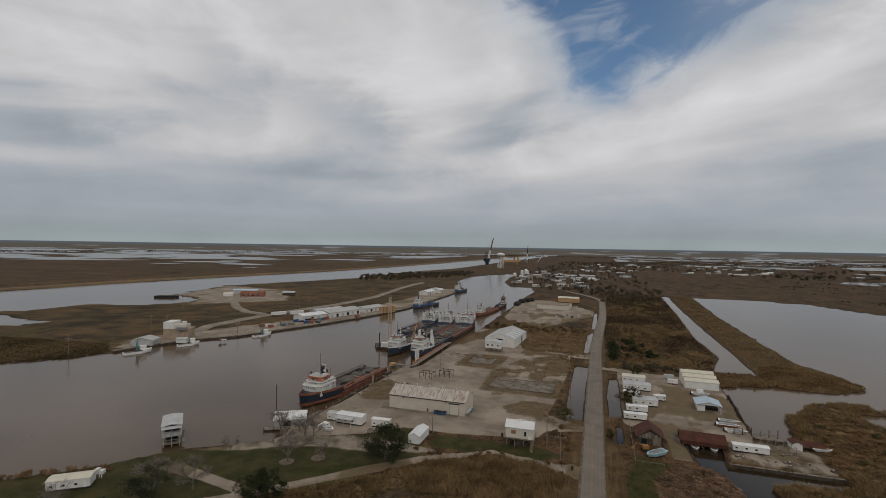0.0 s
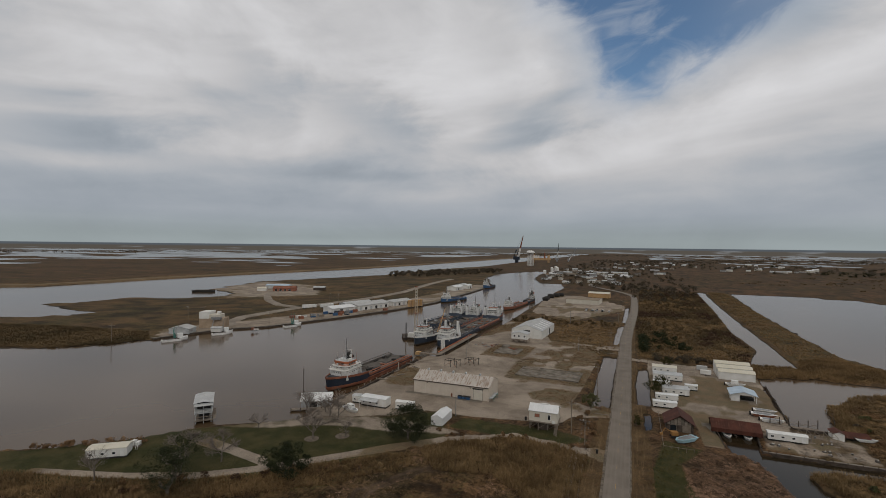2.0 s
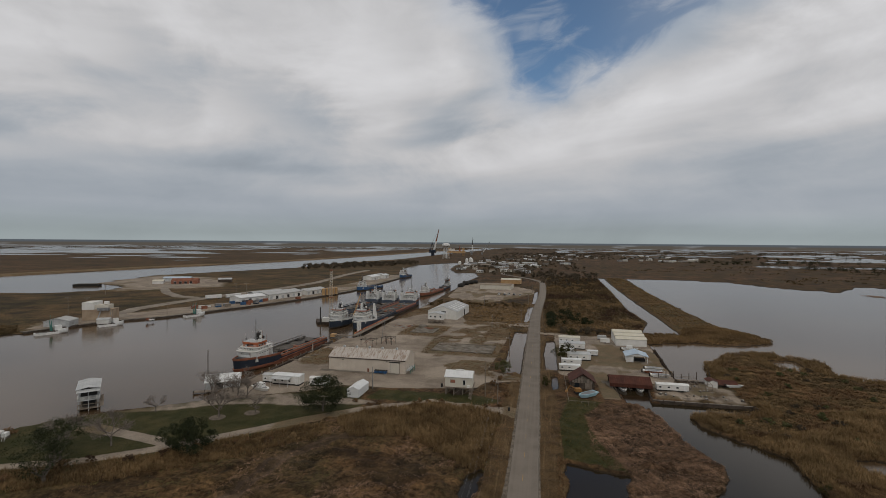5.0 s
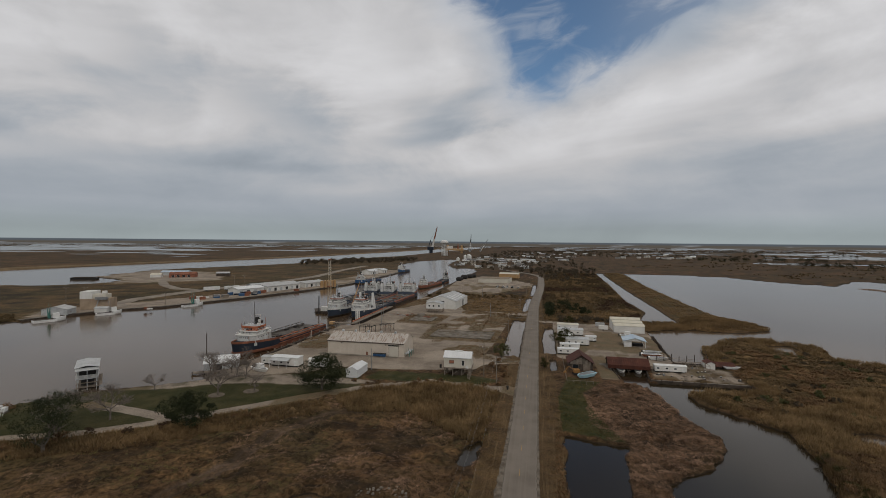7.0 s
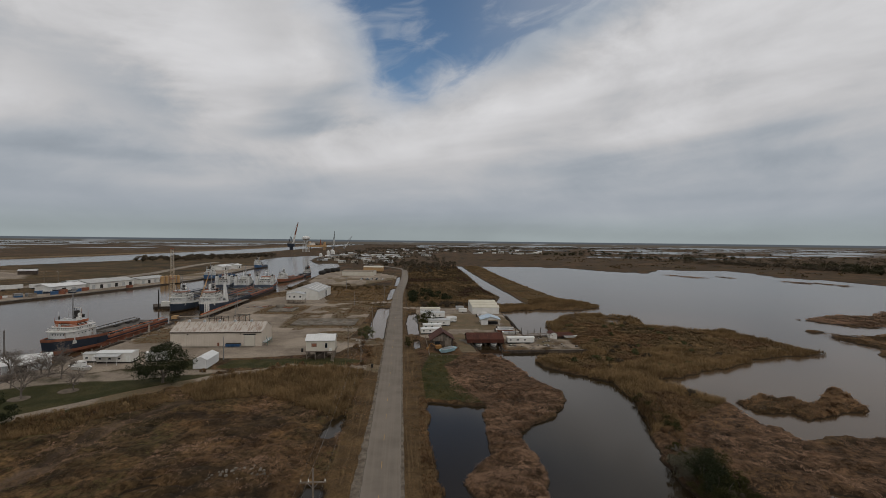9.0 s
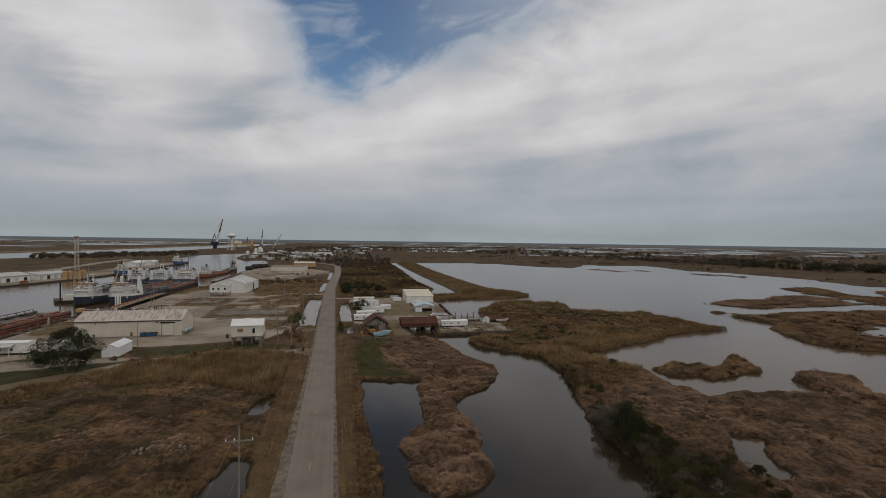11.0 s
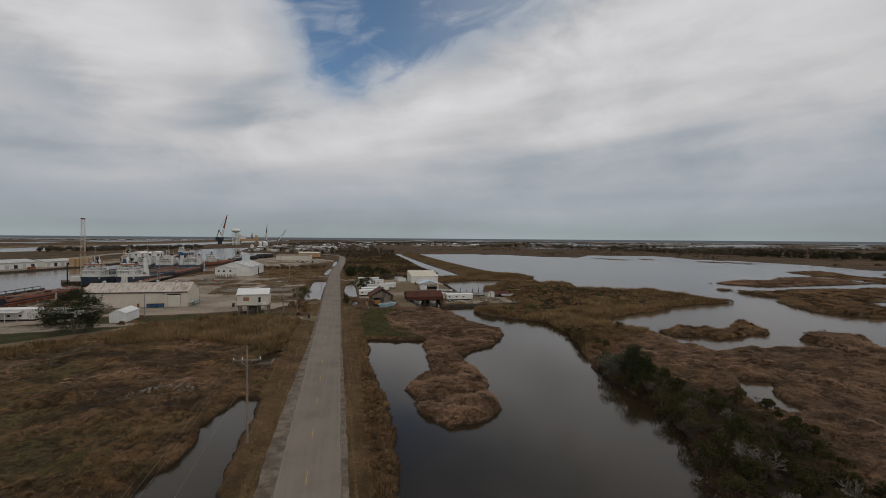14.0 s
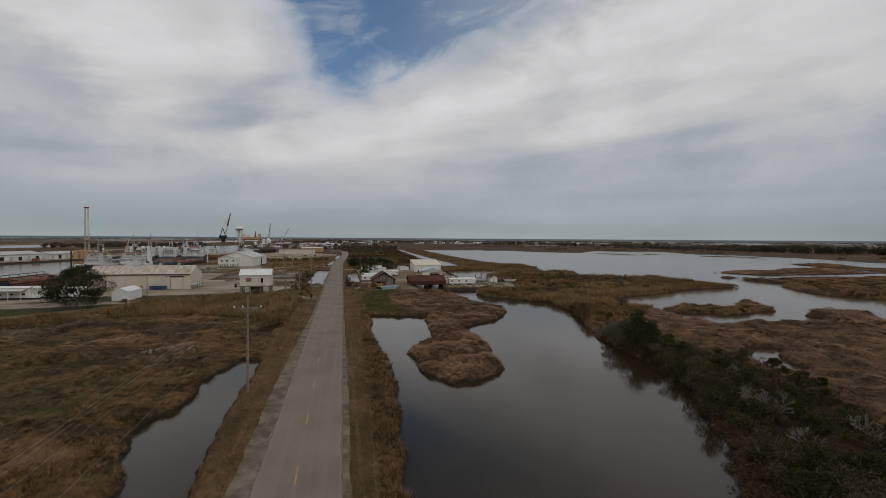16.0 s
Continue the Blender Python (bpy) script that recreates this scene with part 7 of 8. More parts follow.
def blades(name, q, height, n, width, lean, mat, label, category, seed, edge=0.1, droop=0.0, swell=0.0, comb=0.0):
    """One mesh of grass: n tapering blades at each spot, leaning out from it, or laid over one way where comb is high. Farther tufts are coarser."""
    g = np.random.default_rng(seed)
    d = shore(q[:, 0], q[:, 1])
    lump = hummock(q[:, 0], q[:, 1])
    q = q[(d > edge) & (lump > ((0.14 + 0.26 * g.random(len(q))) if height < 1.0 and comb > 0 else 0.1 * g.random(len(q)))) & (ruts(q[:, 0], q[:, 1]) < 0.5) & ((height > 1.0) | (wet(q[:, 0], q[:, 1]) < 0.8 * g.random(len(q)) + 0.35))]
    m = len(q)
    z = ground(q[:, 0], q[:, 1])
    lump = hummock(q[:, 0], q[:, 1])
    dist = np.hypot(*(q - EYE_XY).T)
    coarse = np.maximum(1.0, (dist / 70.0) ** 0.75)
    tall = height * (0.15 + 0.7 * wave(q[:, 0], q[:, 1], 7.0, 3) + 0.55 * lump) * g.uniform(0.75, 1.25, m) * (1 + swell * (coarse - 1))
    a = g.uniform(0, 2 * np.pi, (m, n))
    off = g.uniform(0, 0.34, (m, n)) * coarse[:, None]
    bx, by = q[:, :1] + off * np.cos(a), q[:, 1:] + off * np.sin(a)
    h = tall[:, None] * g.uniform(0.5, 1.1, (m, n))
    out = lean * h * g.uniform(0.3, 1.0, (m, n))
    laid = 14.0 * wave(q[:, 0] + 500, q[:, 1], 7.0, 2)[:, None] + g.normal(0, 0.5, (m, n))
    a2 = np.where(g.random((m, n)) < comb, laid, a + g.uniform(-0.8, 0.8, (m, n)))
    w = width * coarse[:, None] * g.uniform(0.6, 1.4, (m, n))
    px, py = -np.sin(a2) * w, np.cos(a2) * w
    b0 = np.stack([bx - px, by - py, np.broadcast_to(z[:, None] - 0.05, bx.shape)], -1)
    b1 = np.stack([bx + px, by + py, np.broadcast_to(z[:, None] - 0.05, bx.shape)], -1)
    tip = np.stack([bx + out * np.cos(a2), by + out * np.sin(a2), z[:, None] + h * (1 - droop * g.random((m, n)))], -1)
    verts = np.stack([b0, b1, tip], 2).reshape(-1, 3)
    faces = np.arange(len(verts)).reshape(-1, 3)
    ob = new(name, quick_mesh(name, verts, faces, mat, 3))
    return tagged(ob, label, category, kind="stuff")


LEFT_MARSH = [(-4, 22), (-4.2, 60), (-4.5, 90), (-3, 150), (-12, 156), (-27, 157), (-47, 145), (-60, 131), (-72, 119), (-88, 104), (-104, 93), (-126, 84), (-190, 66), (-190, 20), (-60, 10)]
q = strew(LEFT_MARSH, 6.2, 21, 62, 1.55)
tone = wave(q[:, 0] + 40, q[:, 1], 16.0, 3)
mat_of = np.where(tone > 0.57, 2, np.where(tone > 0.43, 0, 1))
for k, (mat, name, lab) in enumerate(((MARSH, "marsh_grass", "dead brown marsh grass in tangled tufts"), (PINK, "marsh_grass", "pale russet marsh grass in tufts"), (GREENISH, "marsh_grass", "olive green marsh grass in patches"))):
    blades(name, q[mat_of == k], (0.42, 0.36, 0.34)[k], 11, 0.020, (1.7, 1.9, 1.5)[k], mat, lab, "marsh grass", 31 + k, 0.1, 0.6, 0, 0.75)
g = np.random.default_rng(5)
rubble = Shape()
for x, y in zip(g.uniform(-26, -15, 40), g.normal(86.8, 0.9, 40)):
    r, z = g.uniform(0.08, 0.24), float(ground(np.array([x]), np.array([y]))[0])
    rubble.tops([(x - r, y - r * 0.7), (x + r * 0.8, y - r), (x + r, y + r * 0.6), (x - r * 0.5, y + r)], z - 0.05, z + r * 1.1, 1.25)
lone("rubble", rubble, CONCRETE, "pale broken rubble scattered in the marsh grass", "rubble", kind="stuff")
BAND = [(-5, 112), (-4, 150), (-12, 156), (-27, 157), (-47, 145), (-54, 137), (-44, 126), (-28, 130), (-14, 118)]
q = strew(BAND, 11.0, 22, 80, 1.3)
tone = wave(q[:, 0] + 12, q[:, 1] * 2.0, 11.0, 3)
blades("reed_bed", q[tone < 0.5], 2.4, 7, 0.032, 0.5, STRAW, "pale straw reed bed before the yard", "reeds", 41)
blades("reed_bed", q[tone >= 0.5], 2.1, 7, 0.032, 0.6, REED, "dense tan reed bed before the yard", "reeds", 40)
TRACKSIDE = [(-56, 134), (-72, 120), (-88, 105), (-104, 94), (-128, 85), (-190, 68), (-190, 56), (-128, 72), (-104, 82), (-84, 93), (-66, 108), (-50, 126)]
blades("reed_bed", strew(TRACKSIDE, 8.0, 23, 80, 1.3), 1.45, 7, 0.034, 0.8, REED, "pale plumed reeds beside the park track", "reeds", 42)
DITCH_SIDE = [(-3.4, 30), (-4.6, 60), (-4.6, 84), (-6, 100), (-16, 96), (-20, 60), (-16, 30)]
blades("ditch_grass", strew(DITCH_SIDE, 5.0, 24, 70), 0.62, 9, 0.024, 1.6, MARSH, "overhanging brown grass along the ditch", "marsh grass", 43, 0.05, 0.6, 0, 0.5)
blades("russet_marsh", strew(RUSSET, 7.0, 25, 75, 1.4, 2.0), 0.36, 12, 0.028, 1.8, PINK, "matted russet marsh grass on the spit", "marsh grass", 44, 0.08, 0.7, 0, 0.75)
q = strew(RUSSET_EAST, 4.4, 26, 70, 1.5)
q = q[sdf(THICKET_FLOOR, q[:, 0], q[:, 1]) > -1.5]
tone = wave(q[:, 0], q[:, 1] + 90, 14.0, 3)
blades("russet_marsh", q[tone < 0.56], 0.38, 9, 0.034, 1.8, PINK, "matted russet marsh grass beside the lake", "marsh grass", 45, 0.08, 0.7, 0, 0.75)
blades("brown_marsh", q[tone >= 0.56], 0.40, 9, 0.034, 1.7, MARSH, "brown marsh grass beside the lake", "marsh grass", 46, 0.08, 0.6, 0, 0.7)
q = strew(GOLD, 9.5, 27, 85, 1.2, 3.0)
tone = wave(q[:, 0] + 70, q[:, 1] * 1.2, 26.0, 3)
rim = shore(q[:, 0], q[:, 1])
short = (tone > 0.40) & (rim > 5)
pale = (wave(q[:, 0], q[:, 1] + 50, 9.0, 2) > 0.43) & ~short
blades("golden_reeds", q[~short & ~pale], 1.6, 7, 0.032, 0.6, REED, "dense golden reeds on the lake headland", "reeds", 47, 0.05)
blades("golden_reeds", q[pale], 1.75, 7, 0.032, 0.65, STRAW, "pale straw-coloured reeds on the lake headland", "reeds", 51, 0.05)
olive = short & (wave(q[:, 0], q[:, 1] + 20, 13.0, 3) > 0.48)
blades("headland_grass", q[short & ~olive], 0.7, 7, 0.04, 1.7, MARSH, "lower brown grass inside the headland", "marsh grass", 52, 0.05)
blades("headland_grass", q[olive], 0.5, 7, 0.04, 1.6, BRUSH, "low olive grass inside the headland", "marsh grass", 53, 0.05)
blades("golden_reeds", strew(GOLD_DIKE, 1.2, 28, 300, 1.0), 1.3, 7, 0.06, 0.4, REED, "golden reeds on the dike end", "reeds", 48, 0.1)
for k, poly in enumerate(ISLES):
    blades("islet_grass", strew(poly, 5.0, 60 + k, 85, 1.25, 1.5), 0.65, 8, 0.045, 1.7, PINK if k % 2 else MARSH, "matted brown grass on a lake islet", "marsh grass", 70 + k, 0.05, 0.6, 0, 0.7)
for k, poly in enumerate(VERGES):
    blades("verge_grass", strew(poly, 7.0, 80 + k, 60, 1.6), 0.24, 8, 0.018, 1.3, MARSH, "short dry grass on the road verge", "grass", 85 + k, 0.1)
blades("verge_grass", strew([(11.0, 10), (14.5, 40), (16, 74), (15.5, 125), (13, 125), (11.5, 60)], 7.0, 82, 60), 0.7, 8, 0.045, 0.9, MARSH, "rough brown grass above the pond edge", "grass", 87, 0.05)
blades("lawn_grass", strew(LAWN_NEAR, 4.0, 83, 80), 0.3, 7, 0.04, 0.9, GREENISH, "green rough grass beside the pond", "grass", 88, 0.1)
BRUSHLAND = [(12, 300), (40, 303), (70, 306), (72, 322), (81, 355), (80, 427), (88, 566), (96, 790), (20, 800), (16, 560), (12, 430)]
q = strew(BRUSHLAND, 0.55, 84, 4000)
tone = wave(q[:, 0], q[:, 1] * 0.6, 34.0, 4)
for k, (pick, mat, lab) in enumerate(((tone < 0.44, REED, "pale straw grass between the road and canal"), ((tone >= 0.44) & (tone < 0.56), BRUSH, "tall dead grass between the road and canal"), (tone >= 0.56, RUSSET_TWIGS, "rust-brown grass and twigs between the road and canal"))):
    blades("brush_grass", q[pick], (1.1, 1.0, 1.3)[k], 7, 0.06, 1.1, mat, lab, "marsh grass", 189 + k, 0.3)
q = strew(YARD, 1.2, 98, 4000)
q = q[turf_at(q[:, 0], q[:, 1]) > 0.5]
blades("yard_grass", q, 0.26, 5, 0.06, 1.2, MARSH, "short brown grass come up through the gravel", "grass", 99, 0.5)
YARD_WEEDS = [(-8, 205), (-11, 300), (-30, 332), (-40, 345), (-44, 395), (-60, 400), (-90, 404), (-80, 430), (0, 440), (2, 330), (-2, 310)]
blades("weeds", strew(YARD_WEEDS, 0.25, 90, 4000), 0.5, 7, 0.10, 0.9, REED, "brown weeds along the yard edge", "weeds", 91, 0.3)
DIKE = [(126, 345), (137, 330), (100, 312), (98, 369), (100, 460), (104, 649), (112, 790), (136, 790), (127, 557), (125, 430)]
blades("dike_grass", strew(DIKE, 0.3, 92, 4000), 0.5, 7, 0.08, 1.1, REED, "olive grass on the long dike", "grass", 93, 0.2)
ISLE_REEDS = [(-322, 180), (-300, 203), (-294, 222), (-320, 240), (-400, 230), (-500, 200), (-500, 120)]
blades("island_reeds", strew(ISLE_REEDS, 0.8, 96, 4000), 1.2, 7, 0.07, 1.3, BRUSH, "tall brown reeds on the island shore", "reeds", 97, 0.1)


def leaf_cloud(centres, radii, per, size, seed, flat=0.75):
    """Small leaf faces round lobes, more of them near the outside. Returns vertices and faces."""
    g = np.random.default_rng(seed)
    c = np.repeat(np.asarray(centres, float), per, 0)
    r = np.repeat(np.asarray(radii, float), per, 0)[:, None]
    v = g.normal(size=c.shape)
    v /= np.linalg.norm(v, axis=1)[:, None]
    v[:, 2] *= flat
    p = c + v * r * g.uniform(0.45, 1.08, (len(c), 1)) ** 0.6
    s = size * g.uniform(0.6, 1.4, (len(p), 1))
    a, b = g.normal(size=p.shape), g.normal(size=p.shape)
    a /= np.linalg.norm(a, axis=1)[:, None]
    b /= np.linalg.norm(b, axis=1)[:, None]
    verts = np.stack([p - a * s, p + b * s * 0.7, p + a * s, p - b * s * 0.7], 1).reshape(-1, 3)
    return verts, np.arange(len(verts)).reshape(-1, 4)


def limbs(seed, height, spread, depth, thick, bend=0.5, first=0.3, split=3):
    """A branching frame of tapered rods from the foot up. Returns its shape and the twig ends."""
    rnd_ = random.Random(seed)
    s, ends = Shape(), []

    def grow(p, way_, length, r, level):
        q_ = p + way_ * length
        s.rod(p, q_, max(r, 0.02), max(r * 0.66, 0.014), n=6 if level < 2 else 3)
        if level == depth:
            ends.append(tuple(q_))
            return
        for k in range(split if level else split + 1):
            turn = Vector((rnd_.uniform(-1, 1), rnd_.uniform(-1, 1), rnd_.uniform(-0.3, 0.35))) * bend * (spread if level == 0 else 1)
            grow(q_ - way_ * length * rnd_.uniform(0, 0.5), (way_ + turn).normalized(), length * rnd_.uniform(0.62, 0.92), r * 0.6, level + 1)
    grow(Vector((0, 0, -0.2)), Vector((rnd_.uniform(-.1, .1), rnd_.uniform(-.1, .1), 1)).normalized(), height * first, thick, 0)
    return s, ends


def leafy_tree(x, y, h, r, seed, label, name="oak_tree", mat=LEAF, leaf=0.14, per=260, lobes=60, low=0.25):
    t = thing(name, x, y, float(ground(np.array([x]), np.array([y]))[0]), seed * 37, label, "tree", "evergreen trees")
    s, _ = limbs(seed, h * 0.7, 1.5, 3, h * 0.035, 0.7, 0.32)
    part("trunk", s, BARK, t)
    g = np.random.default_rng(seed)
    a, k = g.uniform(0, 2 * np.pi, lobes), g.random(lobes)
    zz = h * (low + (0.95 - low) * k)
    rr = r * np.sqrt(np.clip(1 - (2 * np.abs(k - 0.42)) ** 2.2 * 0.85, 0.08, 1)) * g.uniform(0.25, 1.12, lobes)
    c = np.stack([rr * np.cos(a), rr * np.sin(a), zz], 1)
    v, f = leaf_cloud(c, g.uniform(0.06, 0.2, lobes) * h, per, leaf, seed)
    crown = new("crown", quick_mesh("crown", v, f, mat, 4))
    crown.parent = t
    return t


def bare_tree(x, y, h, seed, label, spread=1.6, depth=5, bark=PALE_BARK, stout=0.02):
    t = thing("bare_tree", x, y, float(ground(np.array([x]), np.array([y]))[0]), seed * 53, label, "tree", "bare trees")
    s, ends = limbs(seed, h, spread, depth, h * stout, 0.75, 0.24)
    part("trunk", s, bark, t)
    g = random.Random(seed)
    tw = Shape()
    for e in ends[::2]:
        p = Vector(e)
        tw.rod(p, p + Vector((g.uniform(-1, 1), g.uniform(-1, 1), g.uniform(-0.3, 0.8))) * h * 0.06, 0.04, 0.015, n=3)
    tagged(part("twig_mass", tw, bark, t), kind="stuff")
    return t


leafy_tree(-60.6, 142.5, 11.4, 7.2, 3, "broad dark live oak beside the gravel track", lobes=90, low=0.12)
leafy_tree(-81.0, 106.5, 8.6, 6.0, 4, "round dark evergreen oak beside the park track", lobes=70)
leafy_tree(-102.0, 87.0, 12.5, 7.0, 5, "large dark oak at the edge of the park", lobes=60, per=110)
leafy_tree(-108.5, 96.0, 11.0, 5.0, 9, "dark vine-grown tree at the edge of the park", lobes=44, per=90)
leafy_tree(-6.5, 198.5, 6.0, 3.2, 6, "small green willow beside the ditch pond", "small_tree", WILLOW, 0.16, 90, 40)
leafy_tree(18.0, 227.6, 6.5, 3.6, 7, "thin dark tree among the campers", "small_tree", SHRUB, 0.18, 70, 34, 0.4)
leafy_tree(21.5, 236.0, 7.0, 3.4, 21, "dark evergreen tree between the mobile homes", "small_tree", SHRUB, 0.16, 90, 34, 0.3)
leafy_tree(26.0, 281.0, 6.0, 3.2, 22, "dark evergreen tree behind the mobile homes", "small_tree", SHRUB, 0.16, 90, 30, 0.2)
leafy_tree(10.5, 186.0, 4.0, 1.8, 8, "small dark shrub beside the road ditch", "small_tree", SHRUB, 0.15, 60, 24, 0.1)
for x, y, h, sd in ((-89.5, 130, 14, 11), (-112.5, 130, 9, 12), (-104, 106, 14, 13), (-81, 136.5, 9, 14), (-97, 150, 13, 15), (-106, 148, 13, 16), (-116, 104, 13, 17), (-92, 148, 12, 18), (-126, 84, 12, 19), (-99, 139, 10, 20), (-110, 96, 12, 23), (-101, 153, 11, 24)):
    bare_tree(x, y, h, sd, "bare grey winter tree in the park", 1.7, 6 if h > 12 else 5)
for x, y in ((-90, 130), (-82, 136)):
    lone("tree_bed", Shape().rod((x, y, G - 0.2), (x, y, G + 0.12), 2.6, 2.3, n=18), stuff("leaf_mulch_%d" % -x, (0.10, 0.08, 0.06), (0.16, 0.13, 0.10), 3, 0.95, 0.3), "round mulched bed under a bare tree", "flower bed")


def shrub(x, y, h, r, seed, label="dark green wax myrtle on the creek bank", mat=SHRUB, per=120, lobes=15, leaf=0.088, group="bank shrubs"):
    t = thing("shrub", x, y, float(ground(np.array([x]), np.array([y]))[0]), seed * 41, label, "shrub", group)
    g = np.random.default_rng(seed)
    s = Shape()
    for k in range(5):
        a = g.uniform(0, 6.28)
        s.rod((0, 0, -0.2), (r * 0.6 * math.cos(a), r * 0.6 * math.sin(a), h * 0.7), 0.06, 0.02, n=4)
    tagged(part("stem_frame", s, BARK, t), kind="stuff")
    a, k = g.uniform(0, 2 * np.pi, lobes), g.random(lobes)
    rr = r * np.sqrt(g.random(lobes)) * (1.05 - 0.6 * k)
    v, f = leaf_cloud(np.stack([rr * np.cos(a), rr * np.sin(a), h * (0.15 + 0.72 * k)], 1), g.uniform(0.22, 0.42, lobes) * min(r, h * .7), per, leaf, seed)
    crown = new("crown", quick_mesh("crown", v, f, mat, 4))
    crown.parent = t
    return t


rnd = random.Random(9)
BANK = [(64, 82), (60.5, 75), (60, 67), (57, 59), (54, 51), (50, 44.5), (47, 38), (42, 30), (37, 22)]
n_shrub = 0
for x, y, h in ((58.9, 81.0, 4.4), (59.8, 84.0, 3.6), (61.5, 83.0, 3.8), (58.6, 78.6, 3.0)):
    shrub(x, y, h, h * 0.6, 900 + int(y), "pale grey-green shrub at the creek bend", PALE_LEAF, 110, 16, 0.09)
for (xa, ya), (xb, yb) in zip(BANK[:-1], BANK[1:]):
    for k in range(12 if ya < 68 else 8):
        u = rnd.random()
        off = rnd.uniform(-2.0, 14.0 if ya < 68 else 7.0)
        x, y = xa + (xb - xa) * u + off, ya + (yb - ya) * u - off * 0.35
        hgt = rnd.uniform(1.5, 3.8) * (1.1 - 0.045 * max(off, 0))
        n_shrub += 1
        shrub(x, y, hgt, hgt * rnd.uniform(0.6, 0.95), 100 + n_shrub, *(("dry brown shrub on the creek bank", FARWOOD) if n_shrub % 5 == 0 else ()))
# rust-brown undergrowth that fills the bank and hangs over the creek's edge
g = np.random.default_rng(61)
spots = []
for (xa, ya), (xb, yb) in zip(BANK[:-1], BANK[1:]):
    for k in range(40):
        u, off = g.random(), g.uniform(0.0, 13.0 if ya < 68 else 6.0)
        spots.append((xa + (xb - xa) * u + off, ya + (yb - ya) * u - off * 0.35))
edge_line = [(60, 88), (58.2, 75), (57.4, 65), (54.2, 55.6), (51.6, 50.8), (48.4, 45.2), (45.6, 39.8), (39.0, 32), (33, 18)]
for (xa, ya), (xb, yb) in zip(edge_line[:-1], edge_line[1:]):
    for k in range(int(11 * math.hypot(xb - xa, yb - ya))):
        u, off = g.random(), g.uniform(-1.2, 3.2)
        spots.append((xa + (xb - xa) * u + off, ya + (yb - ya) * u - off * 0.5))
spots = np.array(spots)
away = shore(spots[:, 0], spots[:, 1])
spots, away = spots[away > 0.05], away[away > 0.05]
hs = g.uniform(0.5, 1.4, len(spots))
at_edge = away < 3.0
UNDERGROWTH = ((spots[at_edge], hs[at_edge], RUSSET_TWIGS, "rust-brown tangle hanging over the creek edge"), (spots[~at_edge], hs[~at_edge] * 1.2, SHRUB, "low dark undergrowth between the myrtles"))
for x, y, h in ((60.8, 77.5, 6.3), (62.4, 79.0, 5.2), (59.8, 73.5, 3.8), (62.0, 75.0, 4.6)):
    shrub(x, y, h, h * 0.5, 300 + int(y), "tall dark evergreen shrub on the creek bank", LEAF, 200, 26)
for k, (x, y, h) in enumerate(((62.5, 82.5, 4.6), (52.0, 44.0, 3.8), (49.5, 35.5, 3.2), (62, 56, 3.0), (63.5, 88, 3.6), (53.6, 42.5, 4.6), (56.0, 35.0, 4.0))):
    t = bare_tree(x, y, h * 1.25, 400 + k, "bleached bare shrub among the myrtles", 2.6, 4, BLEACHED, 0.012)
rnd = random.Random(17)
for k in range(26):
    u = rnd.random()
    x, y, hgt = 62.5 + 9.5 * u + rnd.uniform(-0.6, 3.0), 86 + 36 * u + rnd.uniform(-1, 1), rnd.uniform(1.0, 2.8)
    if shore(np.array([x]), np.array([y]))[0] > 0.3:
        shrub(x, y, hgt, hgt * 0.75, 700 + k, *((("dry grey-brown shrub at the creek edge", MARSH) if k % 2 else ("dark shrub at the creek edge", SHRUB))), 90, 14)
for k in range(60):
    x, y = rnd.uniform(64, 130), rnd.uniform(120, 240)
    if sdf(GOLD, np.array([x]), np.array([y]))[0] < -4 and shore(np.array([x]), np.array([y]))[0] > 3:
        shrub(x, y, rnd.uniform(0.9, 1.9), rnd.uniform(1.0, 2.2), 500 + k, "low olive bush among the reeds", WILLOW if k % 3 else FARWOOD, 70, 12, 0.2, "headland bushes")
for k in range(14):
    shrub(rnd.uniform(-60, -2), rnd.uniform(150, 158) - 0, rnd.uniform(0.8, 1.8), rnd.uniform(0.8, 1.5), 560 + k, "dry brown bush by the yard fence", MARSH, 70, 10, 0.14, "yard bushes")
for k in range(26):
    u = rnd.random()
    x, y, h = -58 - 66 * u + rnd.uniform(-3, 3), 126 - 46 * u + rnd.uniform(-6, 3), rnd.uniform(1.0, 2.2)
    shrub(x, y, h, h * rnd.uniform(0.8, 1.2), 640 + k, "dry brown bush among the trackside reeds", (MARSH, RUSSET_TWIGS, STRAW)[k % 3], 70, 11, 0.12, "trackside bushes")
for x, y, h in ((-4.5, 176, 3.0), (-6.5, 180, 2.6), (-9, 184, 2.2), (-3.5, 171, 1.8), (-7, 190, 2.0)):
    shrub(x, y, h, h * 0.8, 600 + int(y), "bare brown bush beside the drive", MARSH, 120, 14, 0.12, "drive bushes")


